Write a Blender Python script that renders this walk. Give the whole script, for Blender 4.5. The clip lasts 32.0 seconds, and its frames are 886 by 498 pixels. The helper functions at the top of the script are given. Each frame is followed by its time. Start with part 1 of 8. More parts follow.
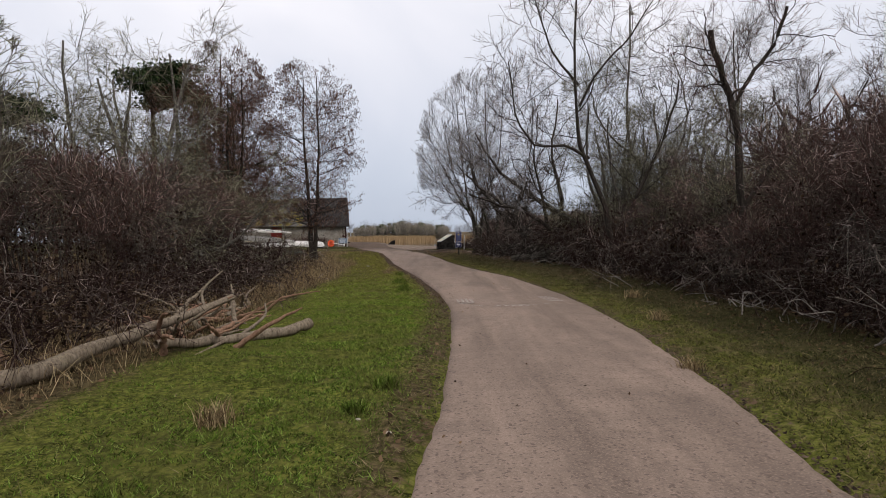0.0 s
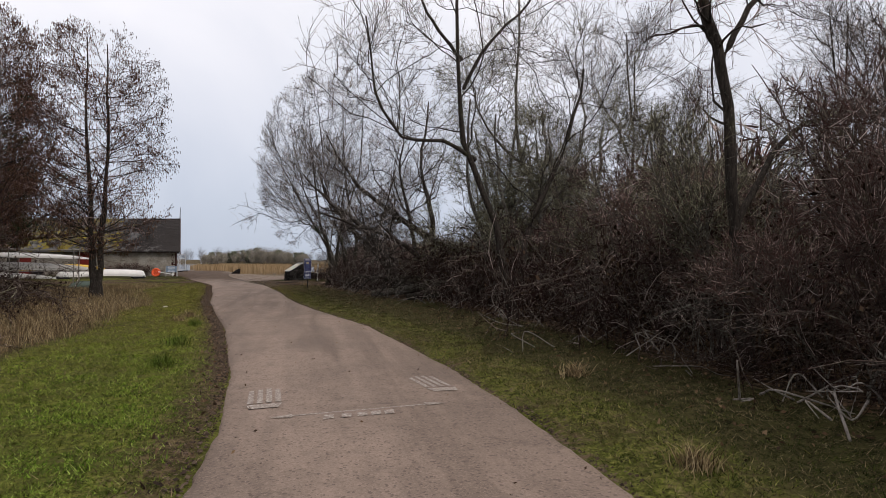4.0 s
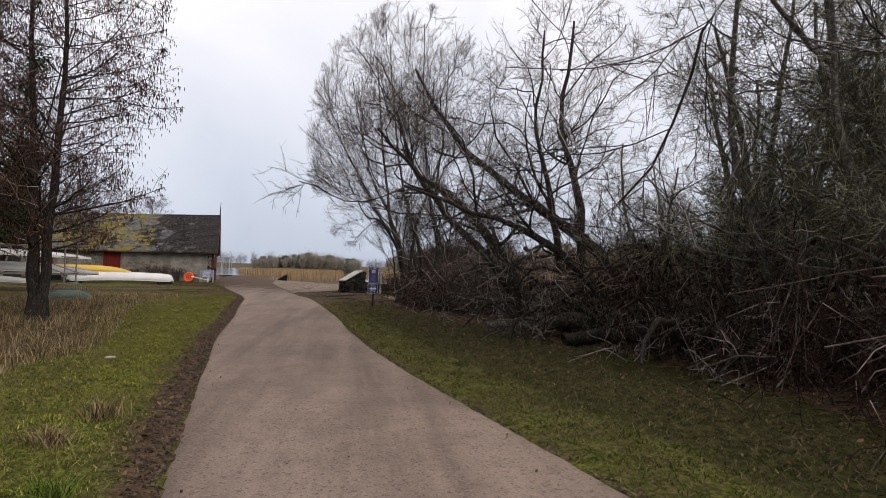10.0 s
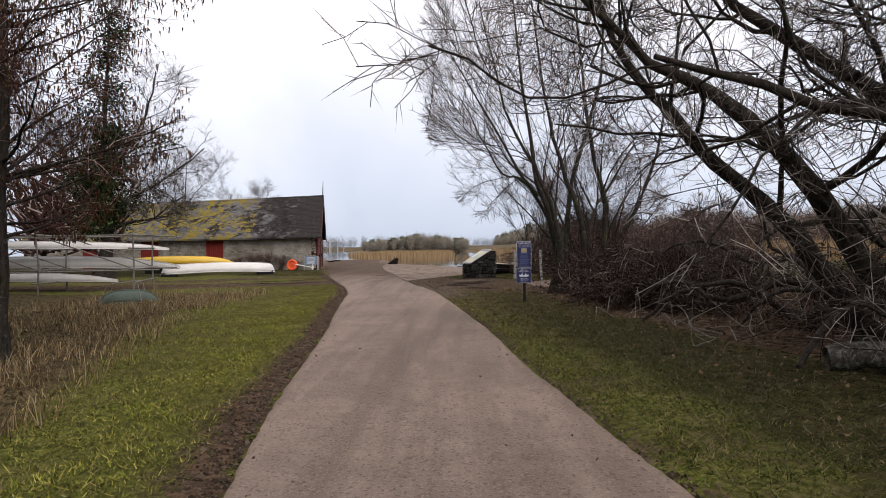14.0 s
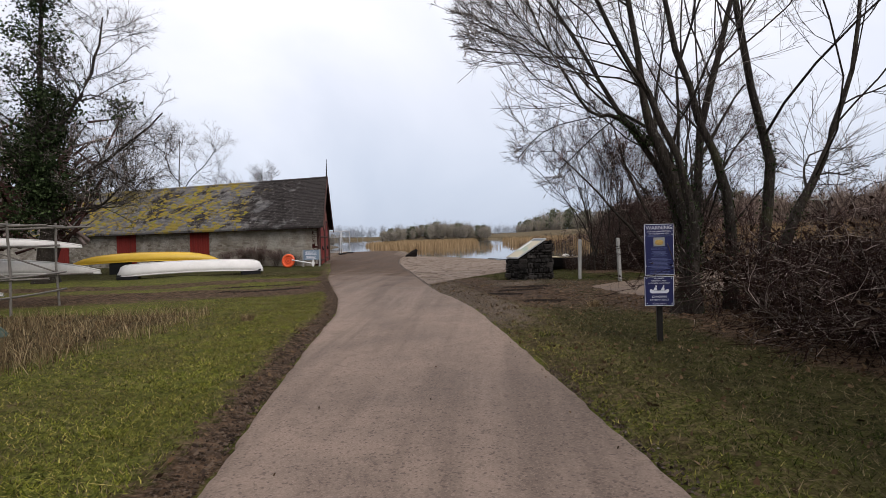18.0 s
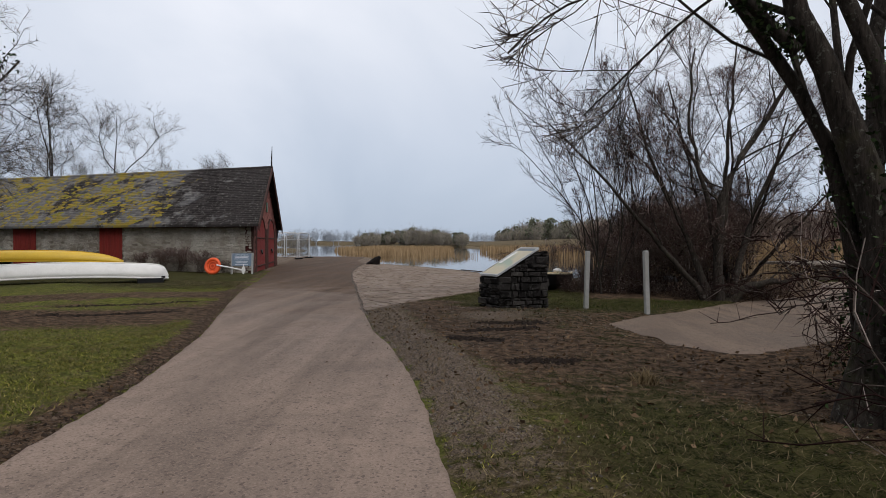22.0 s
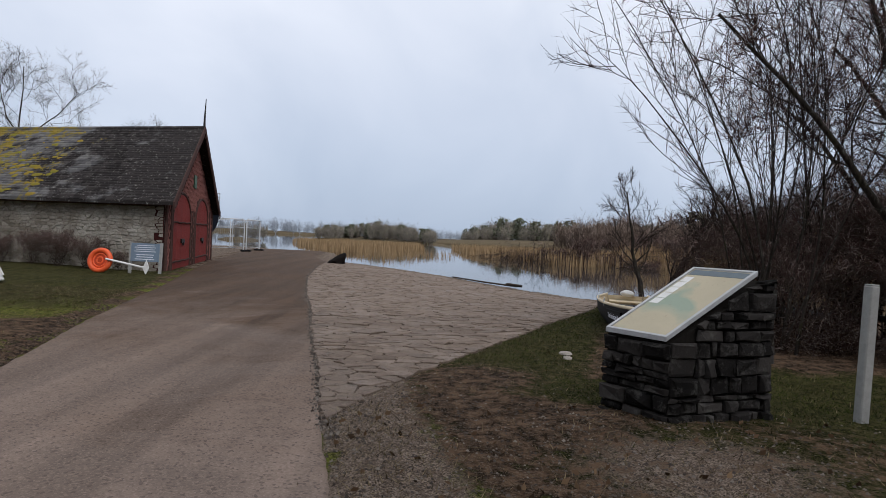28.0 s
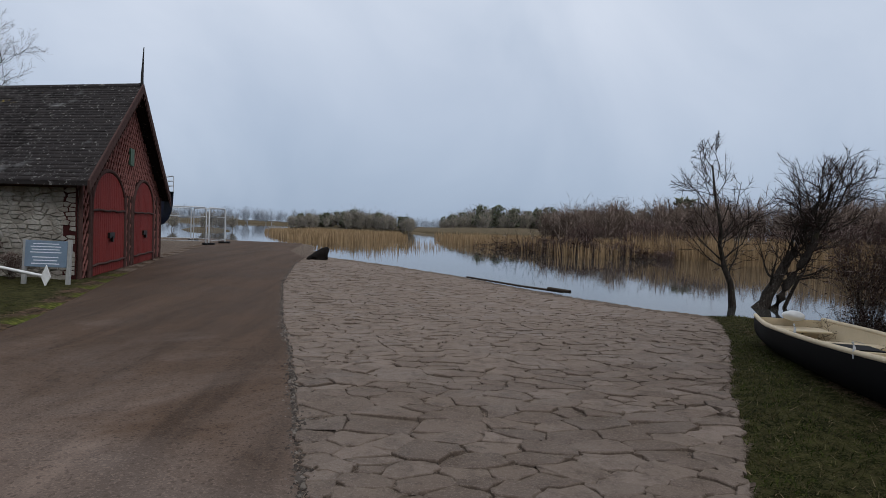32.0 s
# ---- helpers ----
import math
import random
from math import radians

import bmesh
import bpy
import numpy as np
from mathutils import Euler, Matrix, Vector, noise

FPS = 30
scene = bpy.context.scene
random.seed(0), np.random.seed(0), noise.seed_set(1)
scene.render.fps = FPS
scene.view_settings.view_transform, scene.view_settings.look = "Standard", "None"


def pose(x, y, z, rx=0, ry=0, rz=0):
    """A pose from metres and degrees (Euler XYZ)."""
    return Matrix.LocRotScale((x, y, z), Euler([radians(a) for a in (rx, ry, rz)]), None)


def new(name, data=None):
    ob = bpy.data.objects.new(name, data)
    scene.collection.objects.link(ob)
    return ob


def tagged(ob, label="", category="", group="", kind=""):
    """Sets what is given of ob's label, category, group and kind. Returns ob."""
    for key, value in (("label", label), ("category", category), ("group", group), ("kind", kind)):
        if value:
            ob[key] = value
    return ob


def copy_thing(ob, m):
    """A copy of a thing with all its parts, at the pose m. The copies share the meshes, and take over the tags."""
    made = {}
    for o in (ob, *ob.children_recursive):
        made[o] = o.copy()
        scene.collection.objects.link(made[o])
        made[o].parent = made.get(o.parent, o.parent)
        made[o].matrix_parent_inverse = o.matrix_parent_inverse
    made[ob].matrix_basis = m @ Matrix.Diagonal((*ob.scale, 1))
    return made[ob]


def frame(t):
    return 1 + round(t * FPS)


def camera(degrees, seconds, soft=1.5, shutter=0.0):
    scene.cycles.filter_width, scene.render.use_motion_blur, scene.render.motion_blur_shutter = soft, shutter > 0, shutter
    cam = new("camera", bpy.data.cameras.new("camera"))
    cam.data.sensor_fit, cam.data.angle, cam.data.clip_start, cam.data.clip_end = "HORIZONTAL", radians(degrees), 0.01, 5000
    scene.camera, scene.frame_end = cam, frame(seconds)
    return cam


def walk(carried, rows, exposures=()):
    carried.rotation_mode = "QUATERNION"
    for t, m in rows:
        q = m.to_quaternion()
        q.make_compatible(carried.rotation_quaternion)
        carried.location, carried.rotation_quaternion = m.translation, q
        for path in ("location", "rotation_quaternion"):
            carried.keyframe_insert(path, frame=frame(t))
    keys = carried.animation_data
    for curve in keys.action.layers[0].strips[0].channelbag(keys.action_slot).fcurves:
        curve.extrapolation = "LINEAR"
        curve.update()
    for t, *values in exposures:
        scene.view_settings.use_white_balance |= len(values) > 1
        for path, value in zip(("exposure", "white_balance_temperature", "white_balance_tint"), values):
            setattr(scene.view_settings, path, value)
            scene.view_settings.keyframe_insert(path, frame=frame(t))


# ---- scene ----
# Camera: seconds, x, y, z, yaw, pitch, roll
cam = camera(74.0, 32.0, 0.6)
ROWS = [
    (0.0, 0.000, 0.000, 1.615, -0.23, -1.61, 0.25),
    (0.5, 0.156, 0.841, 1.605, -6.12, -1.58, 0.19),
    (1.0, 0.299, 1.659, 1.596, -9.39, -1.61, 0.10),
    (1.5, 0.436, 2.471, 1.594, -11.02, -1.58, 0.18),
    (2.0, 0.569, 3.286, 1.594, -12.65, -1.30, 0.20),
    (2.5, 0.688, 4.122, 1.592, -13.98, -1.04, -0.04),
    (4.5, 0.991, 7.410, 1.593, -12.92, 1.68, -0.73),
    (5.0, 0.968, 8.301, 1.594, -11.74, 1.64, -0.79),
    (5.5, 0.882, 9.231, 1.595, -11.10, 1.41, -0.77),
    (6.0, 0.781, 10.167, 1.598, -10.81, 1.23, -0.79),
    (6.5, 0.702, 11.108, 1.605, -9.82, 1.38, -1.14),
    (7.0, 0.659, 12.020, 1.614, -8.73, 1.63, -1.67),
    (7.5, 0.642, 12.896, 1.621, -7.85, 1.82, -1.91),
    (8.0, 0.620, 13.757, 1.626, -7.59, 1.88, -1.99),
    (8.5, 0.578, 14.651, 1.631, -7.88, 1.94, -1.99),
    (9.0, 0.527, 15.516, 1.632, -8.44, 2.03, -1.92),
    (9.5, 0.464, 16.402, 1.629, -8.92, 2.08, -1.87),
    (10.0, 0.385, 17.306, 1.623, -8.80, 2.01, -1.71),
    (10.5, 0.303, 18.235, 1.616, -8.29, 1.78, -1.64),
    (11.0, 0.203, 19.173, 1.610, -7.46, 1.61, -1.42),
    (11.5, 0.087, 20.114, 1.606, -6.48, 1.35, -1.12),
    (12.0, -0.050, 21.060, 1.604, -4.89, 1.21, -0.72),
    (12.5, -0.193, 22.005, 1.603, -3.07, 1.00, -0.38),
    (13.0, -0.320, 22.983, 1.603, -1.62, 0.62, -0.15),
    (13.5, -0.449, 23.957, 1.604, 0.00, 0.28, 0.28),
    (14.0, -0.573, 24.930, 1.603, 1.43, -0.24, 0.77),
    (14.5, -0.695, 25.899, 1.603, 1.99, -0.34, 1.23),
    (15.0, -0.807, 26.869, 1.602, 2.41, -0.47, 1.53),
    (15.5, -0.927, 27.834, 1.601, 2.71, -0.69, 1.53),
    (17.5, -1.282, 31.996, 1.653, 3.19, -1.25, 1.41),
    (18.0, -1.294, 32.775, 1.651, 3.36, -1.34, 1.74),
    (18.5, -1.158, 33.520, 1.638, 3.82, -1.26, 1.93),
    (19.0, -1.074, 34.322, 1.642, 4.31, -1.09, 1.95),
    (19.5, -1.011, 35.150, 1.664, 4.62, -1.01, 1.81),
    (20.0, -0.952, 35.971, 1.671, 4.72, -0.96, 1.67),
    (20.5, -0.944, 36.772, 1.667, 4.69, -0.85, 1.68),
    (21.0, -0.976, 37.598, 1.643, 4.07, -0.84, 1.30),
    (21.5, -0.975, 38.382, 1.604, 2.92, -0.66, 0.88),
    (22.0, -0.915, 39.122, 1.578, 1.26, -0.69, -0.05),
    (22.5, -0.873, 39.835, 1.580, -0.09, -0.73, -0.22),
    (23.0, -0.879, 40.535, 1.604, -0.98, -0.57, -0.38),
    (23.5, -0.847, 41.218, 1.637, -2.90, -0.66, -0.77),
    (24.0, -0.925, 41.913, 1.652, -3.47, -0.90, -0.57),
    (24.5, -0.960, 42.611, 1.632, -3.77, -1.22, -0.68),
    (26.5, -1.824, 44.971, 1.583, -3.69, -1.52, -1.79),
    (27.0, -1.968, 45.698, 1.582, -3.54, -1.56, -1.88),
    (27.5, -2.102, 46.561, 1.588, -3.01, -1.25, -2.10),
    (28.0, -2.227, 47.347, 1.612, -2.38, -0.94, -2.70),
    (28.5, -2.357, 48.056, 1.662, -2.25, -1.02, -3.23),
    (29.0, -2.528, 48.707, 1.670, -2.63, -1.40, -3.33),
    (29.5, -2.642, 49.466, 1.611, -2.83, -2.09, -2.34),
    (30.0, -2.748, 50.170, 1.580, -3.32, -2.45, -2.18),
    (30.5, -2.850, 50.889, 1.589, -3.91, -2.32, -2.23),
    (31.0, -2.993, 51.581, 1.647, -4.23, -2.15, -1.78),
    (31.5, -3.166, 52.238, 1.655, -4.54, -2.09, -1.89),
    (32.0, -3.321, 52.932, 1.649, -4.88, -2.02, -2.20),
]
EXPOSURES = ((0.0, 0.30, 6750, 16), (8.0, 0.30, 6750, 16), (15.0, 0.60, 6700, 17), (20.0, 0.28, 6500, 14), (24.0, 0.10, 6350, 12), (28.0, 0.16, 6200, 13), (32.0, -0.14, 6000, 11))
walk(cam, [(t, pose(x, y, z, 90 + pitch, roll, yaw)) for t, x, y, z, yaw, pitch, roll in ROWS], EXPOSURES)

# ---- light ----
world = bpy.data.worlds.new("overcast_sky")
scene.world = world
world.use_nodes = True
wn, wl = world.node_tree.nodes, world.node_tree.links
for n in list(wn):
    wn.remove(n)
SUN_UP, SUN_TURN = radians(48), radians(150)
w_out = wn.new("ShaderNodeOutputWorld")
w_bg = wn.new("ShaderNodeBackground")
w_sky = wn.new("ShaderNodeTexSky")
w_sky.sky_type = "NISHITA"
w_sky.sun_disc = False
w_sky.sun_elevation, w_sky.sun_rotation = SUN_UP, SUN_TURN
w_sky.air_density, w_sky.dust_density, w_sky.ozone_density = 1.0, 3.0, 1.0
w_hsv = wn.new("ShaderNodeHueSaturation")
w_hsv.inputs["Saturation"].default_value = 0.45
w_hsv.inputs["Value"].default_value = 0.115
w_noise = wn.new("ShaderNodeTexNoise")
w_noise.inputs["Scale"].default_value = 2.4
w_noise.inputs["Detail"].default_value = 5.0
w_noise.inputs["Distortion"].default_value = 0.6
w_ramp = wn.new("ShaderNodeValToRGB")
w_ramp.color_ramp.elements[0].position, w_ramp.color_ramp.elements[1].position = 0.3, 0.72
w_ramp.color_ramp.elements[0].color = (0.80, 0.835, 0.875, 1)
w_ramp.color_ramp.elements[1].color = (1.12, 1.10, 1.08, 1)
w_co = wn.new("ShaderNodeTexCoord")
w_sep = wn.new("ShaderNodeSeparateXYZ")
w_high = wn.new("ShaderNodeValToRGB")
while len(w_high.color_ramp.elements) < 5:
    w_high.color_ramp.elements.new(0.5)
for w_el, (w_at, w_col) in zip(w_high.color_ramp.elements, ((0.0, (0.47, 0.55, 0.65)), (0.08, (0.53, 0.605, 0.70)), (0.22, (0.66, 0.715, 0.79)), (0.45, (0.86, 0.89, 0.93)), (1.0, (1.0, 1.0, 1.0)))):
    w_el.position, w_el.color = w_at, (*w_col, 1)
w_tone = wn.new("ShaderNodeMix")
w_tone.data_type, w_tone.blend_type = "RGBA", "MULTIPLY"
w_tone.inputs["Factor"].default_value = 1.0
wl.new(w_co.outputs["Generated"], w_sep.inputs["Vector"])
wl.new(w_sep.outputs["Z"], w_high.inputs["Fac"])
wl.new(w_high.outputs["Color"], w_tone.inputs["A"])
wl.new(w_ramp.outputs["Color"], w_tone.inputs["B"])
w_mix = wn.new("ShaderNodeMix")
w_mix.data_type = "RGBA"
w_mix.inputs["Factor"].default_value = 0.88
wl.new(w_sky.outputs["Color"], w_hsv.inputs["Color"])
wl.new(w_noise.outputs["Fac"], w_ramp.inputs["Fac"])
wl.new(w_hsv.outputs["Color"], w_mix.inputs["A"])
wl.new(w_tone.outputs["Result"], w_mix.inputs["B"])
wl.new(w_mix.outputs["Result"], w_bg.inputs["Color"])
w_bg.inputs["Strength"].default_value = 1.0
wl.new(w_bg.outputs["Background"], w_out.inputs["Surface"])

sun_data = bpy.data.lights.new("sun", "SUN")
sun_data.energy, sun_data.angle, sun_data.color = 1.25, radians(24), (1.0, 0.96, 0.90)
sun = new("sun", sun_data)
sun.matrix_world = pose(0, 0, 40, 0, 0, 0) @ Euler((radians(42), 0, radians(30))).to_matrix().to_4x4()

# ---- helpers of this scene ----


class Nodes:
    """Short-hand for building a material's node tree."""

    def __init__(self, name, rough=0.9, spec=0.3):
        self.m = bpy.data.materials.new(name)
        self.m.use_nodes = True
        self.t = self.m.node_tree
        self.b = self.t.nodes["Principled BSDF"]
        self.b.inputs["Roughness"].default_value = rough
        self.b.inputs["Specular IOR Level"].default_value = spec
        self.co = self.t.nodes.new("ShaderNodeTexCoord").outputs["Object"]

    def node(self, kind, **vals):
        n = self.t.nodes.new(kind)
        for k, v in vals.items():
            n.inputs[k.replace("_", " ")].default_value = v
        return n

    def link(self, a, b):
        self.t.links.new(a, b)

    def noise(self, scale, detail=4.0, rough=0.6, dist=0.0, vec=None):
        n = self.node("ShaderNodeTexNoise", Scale=scale, Detail=detail, Roughness=rough, Distortion=dist)
        self.link(vec or self.co, n.inputs["Vector"])
        return n.outputs["Fac"]

    def ramp(self, fac, *stops):
        n = self.t.nodes.new("ShaderNodeValToRGB")
        e = n.color_ramp.elements
        while len(e) < len(stops):
            e.new(0.5)
        for el, (p, c) in zip(e, stops):
            el.position = p
            el.color = (c, c, c, 1) if isinstance(c, (int, float)) else (*c, 1)
        self.link(fac, n.inputs["Fac"])
        return n.outputs["Color"]

    def mix(self, fac, a, b, mode="MIX"):
        n = self.t.nodes.new("ShaderNodeMix")
        n.data_type, n.blend_type = "RGBA", mode
        for key, v in (("Factor", fac), ("A", a), ("B", b)):
            s = n.inputs[key]
            if isinstance(v, (int, float)):
                s.default_value = v if key == "Factor" else (v, v, v, 1)
            elif isinstance(v, tuple):
                s.default_value = (*v, 1)
            else:
                self.link(v, s)
        return n.outputs["Result"]

    def random(self):
        return self.t.nodes.new("ShaderNodeObjectInfo").outputs["Random"]

    def island(self):
        return self.t.nodes.new("ShaderNodeNewGeometry").outputs["Random Per Island"]

    def attr(self, name, out="Color"):
        n = self.t.nodes.new("ShaderNodeAttribute")
        n.attribute_name = name
        return n.outputs[out]

    def math(self, op, a, b=0.0):
        n = self.t.nodes.new("ShaderNodeMath")
        n.operation = op
        for s, v in zip(n.inputs, (a, b)):
            if isinstance(v, (int, float)):
                s.default_value = v
            else:
                self.link(v, s)
        return n.outputs["Value"]

    def split(self, col):
        n = self.t.nodes.new("ShaderNodeSeparateColor")
        self.link(col, n.inputs["Color"])
        return n.outputs

    def bump(self, height, strength=0.4, dist=0.02):
        n = self.node("ShaderNodeBump", Strength=strength, Distance=dist)
        self.link(height, n.inputs["Height"])
        self.link(n.outputs["Normal"], self.b.inputs["Normal"])

    def done(self, color, rough=None):
        if isinstance(color, tuple):
            self.b.inputs["Base Color"].default_value = (*color, 1)
        else:
            self.link(color, self.b.inputs["Base Color"])
        if rough is not None:
            self.link(rough, self.b.inputs["Roughness"])
        return self.m


def simple(name, c, rough=0.7, spec=0.3, var=0.25, scale=6.0, metal=0.0, bump=0.0):
    """A painted or plain surface with soft blotches, fine grain and a shift from object to object."""
    n = Nodes(name, rough, spec * (0.4 if rough > 0.5 else 1.0))
    n.b.inputs["Metallic"].default_value = metal
    dark = tuple(v * (1 - var) for v in c)
    lite = tuple(min(1, v * (1 + var * 0.6)) for v in c)
    col = n.ramp(n.noise(scale, 6, 0.65), (0.3, dark), (0.7, lite))
    col = n.mix(0.35, col, n.ramp(n.noise(scale * 14, 3), (0.3, dark), (0.7, lite)))
    col = n.mix(n.math("MULTIPLY", n.random(), 0.3), col, dark)
    if bump:
        n.bump(n.noise(scale * 8, 4), bump, 0.01)
    return n.done(col)


def raw_mesh(name, verts, faces, smooth=False):
    """A mesh from arrays: faces all of one size."""
    verts = np.asarray(verts, np.float32)
    faces = np.asarray(faces, np.int32)
    me = bpy.data.meshes.new(name)
    k = faces.shape[1]
    me.vertices.add(len(verts))
    me.vertices.foreach_set("co", verts.ravel())
    me.loops.add(faces.size)
    me.loops.foreach_set("vertex_index", faces.ravel())
    me.polygons.add(len(faces))
    me.polygons.foreach_set("loop_start", np.arange(0, faces.size, k, dtype=np.int32))
    if smooth:
        me.polygons.foreach_set("use_smooth", np.ones(len(faces), bool))
    me.update(calc_edges=True)
    return me


def put(name, me, mat, parent=None, label="", category="", group="", kind="", m=None):
    ob = new(name, me)
    if mat is not None and not me.materials:
        me.materials.append(mat)
    if parent is not None:
        ob.parent = parent
    if m is not None:
        ob.matrix_basis = m
    return tagged(ob, label, category, group, kind)


def part(name, bm, mat, parent, label="", smooth=False):
    """One bmesh as one mesh object under a thing or a part."""
    me = bpy.data.meshes.new(name)
    bm.to_mesh(me)
    bm.free()
    if smooth:
        me.polygons.foreach_set("use_smooth", np.ones(len(me.polygons), bool))
    return put(name, me, mat, parent, label)


def thing(name, label, category, group="", kind="", m=None):
    ob = new(name)
    if m is not None:
        ob.matrix_basis = m
    return tagged(ob, label, category, group, kind)


def box(bm, x0, x1, y0, y1, z0, z1, m=None, bevel=0.0):
    """A box, edges rounded by bevel, added to bm."""
    r = bmesh.ops.create_cube(bm, size=1.0)
    vs = r["verts"]
    for v in vs:
        v.co = Vector(((x0 + x1) / 2 + v.co.x * (x1 - x0), (y0 + y1) / 2 + v.co.y * (y1 - y0), (z0 + z1) / 2 + v.co.z * (z1 - z0)))
    if bevel:
        es = list({e for v in vs for e in v.link_edges})
        out = bmesh.ops.bevel(bm, geom=es, offset=bevel, segments=1, affect="EDGES")
        vs = list({v for f in out["faces"] for v in f.verts} | {v for v in vs if v.is_valid})
    if m is not None:
        bmesh.ops.transform(bm, matrix=m, verts=vs)
    return bm


def boxed(*a, **k):
    return box(bmesh.new(), *a, **k)


def tube_arrays(pts, rad, sides, tip=False):
    """Tubes along many polylines at once. pts (n, k, 3), rad (n, k). Returns verts, quads."""
    n, k, _ = pts.shape
    tan = np.gradient(pts, axis=1)
    tan /= np.linalg.norm(tan, axis=2, keepdims=True) + 1e-9
    ref = np.where(np.abs(tan[:, :, 2:3]) > 0.9, np.array([1.0, 0, 0]), np.array([0, 0, 1.0]))
    a = np.cross(tan, ref)
    a /= np.linalg.norm(a, axis=2, keepdims=True) + 1e-9
    b = np.cross(tan, a)
    th = np.arange(sides) * 2 * np.pi / sides
    ring = pts[:, :, None] + rad[:, :, None, None] * (a[:, :, None] * np.cos(th)[:, None] + b[:, :, None] * np.sin(th)[:, None])
    v = ring.reshape(-1, 3)
    i = np.arange(n)[:, None, None] * k * sides + np.arange(k - 1)[None, :, None] * sides
    j = np.arange(sides)
    j2 = (j + 1) % sides
    q = np.stack([i + j, i + j2, i + sides + j2, i + sides + j], -1).reshape(-1, 4)
    return v, q


def tubes(name, pts, rad, sides):
    v, q = tube_arrays(np.asarray(pts, float), np.asarray(rad, float), sides)
    return raw_mesh(name, v, q, True)


def pipe(points, r, sides=8, r2=None):
    """One tube through points."""
    p = np.asarray(points, float)[None]
    k = p.shape[1]
    return tubes("pipe", p, np.linspace(r, r if r2 is None else r2, k)[None], sides)


def joined(meshes_vf, smooth=False, name="mesh"):
    vs, fs, o = [], [], 0
    for v, f in meshes_vf:
        vs.append(v)
        fs.append(np.asarray(f) + o)
        o += len(v)
    return raw_mesh(name, np.concatenate(vs), np.concatenate(fs), smooth)


def inside(poly, x, y):
    """Which of the points x, y lie in the polygon."""
    poly = np.asarray(poly, float)
    c = np.zeros(np.shape(x), bool)
    for (x0, y0), (x1, y1) in zip(poly, np.roll(poly, -1, 0)):
        hit = (y0 > y) != (y1 > y)
        with np.errstate(divide="ignore", invalid="ignore"):
            c ^= hit & (x < (x1 - x0) * (y - y0) / (y1 - y0 + 1e-12) + x0)
    return c


def wave(x, y, s, seed=0):
    """Cheap smooth noise in about -1..1 at the scale s metres."""
    r = np.random.default_rng(seed)
    out = np.zeros(np.shape(x))
    for _ in range(7):
        a, p = r.uniform(0, 2 * np.pi, 2)
        k = r.uniform(0.6, 1.7) * 2 * np.pi / s
        out += np.sin(k * (np.cos(a) * x + np.sin(a) * y) + p)
    return out / 4

# ---- plan ----
ROAD_L = [(-0.3, -16), (-0.25, 0), (-0.2, 3.5), (0.0, 5.8), (0.15, 8.9), (0.2, 12.5), (-0.05, 15.6), (-0.82, 21.3), (-1.55, 25.3), (-2.5, 30.8), (-3.08, 35.6), (-3.36, 37.6), (-3.68, 39.6), (-4.02, 42.0),
          (-4.5, 45.7), (-5.2, 48.8), (-6.0, 51.5), (-6.75, 54.0), (-7.75, 57.5), (-8.4, 60.3), (-9.1, 63.4), (-9.8, 66.0), (-10.8, 69.9), (-12.7, 77.9), (-15.3, 92.0), (-17.5, 104.0)]
ROAD_R = [(2.35, -16), (2.4, 0), (2.52, 3.6), (2.88, 6.0), (3.18, 9.2), (3.26, 12.4), (3.14, 15.3), (2.58, 21.0), (2.12, 23.0), (1.32, 26.6), (0.82, 29.3), (0.36, 32.8), (0.02, 36.3), (-0.45, 39.6), (-0.72, 41.6), (-1.05, 43.8),
          (-1.38, 45.9), (-1.85, 47.9), (-2.4, 49.7), (-2.9, 52.0), (-3.4, 54.6), (-3.9, 57.0), (-4.45, 60.0), (-5.15, 63.2), (-6.2, 69.0), (-7.05, 76.0), (-7.4, 81.5), (-9.2, 88.0), (-10.5, 101.0)]
SHORE = [(3.85, 65.7), (2.8, 66.9), (1.6, 69.0), (0.3, 71.8), (-0.6, 74.3), (-3.2, 79.2), (-5.2, 82.4), (-6.6, 84.2)]
SLIP = [(-3.0, 52.4), (-2.5, 53.6), (-1.9, 54.8), (-1.05, 56.3), (-0.2, 57.8), (0.65, 59.4), (2.1, 61.8), (3.3, 64.2)] + SHORE + [(-7.4, 81.5), (-7.05, 76.0), (-6.2, 69.0), (-5.15, 63.2), (-4.45, 60.0), (-3.9, 57.0), (-3.4, 54.6)]
LAKE = SHORE + [(-7.6, 87.0), (-8.4, 92.0), (-10.0, 102.0), (-17.5, 106.0), (-24.0, 103.0), (-60.0, 112.0),
        (-400.0, 130.0), (-2600.0, 200.0), (-2600.0, 2600.0), (2600.0, 2600.0), (2600.0, 500.0), (420.0, 210.0), (120.0, 96.0), (60.0, 84.0), (32.0, 76.0), (18.0, 67.0), (9.0, 63.0), (6.0, 64.5), (4.6, 65.4)]
SPUR = [(1.95, 50.5), (2.15, 49.6), (2.4, 48.2), (2.8, 47.55), (3.25, 47.4), (4.15, 48.0), (5.6, 48.9), (7.2, 50.2), (11.0, 54.5), (18.5, 62.0), (18.3, 65.0), (13.5, 62.4), (9.1, 56.3), (6.5, 54.7), (4.3, 52.7), (3.0, 51.6)]
WATER_Z = -0.14


def edge_x(line, y):
    p = np.array(line)
    return np.interp(y, p[:, 1], p[:, 0])


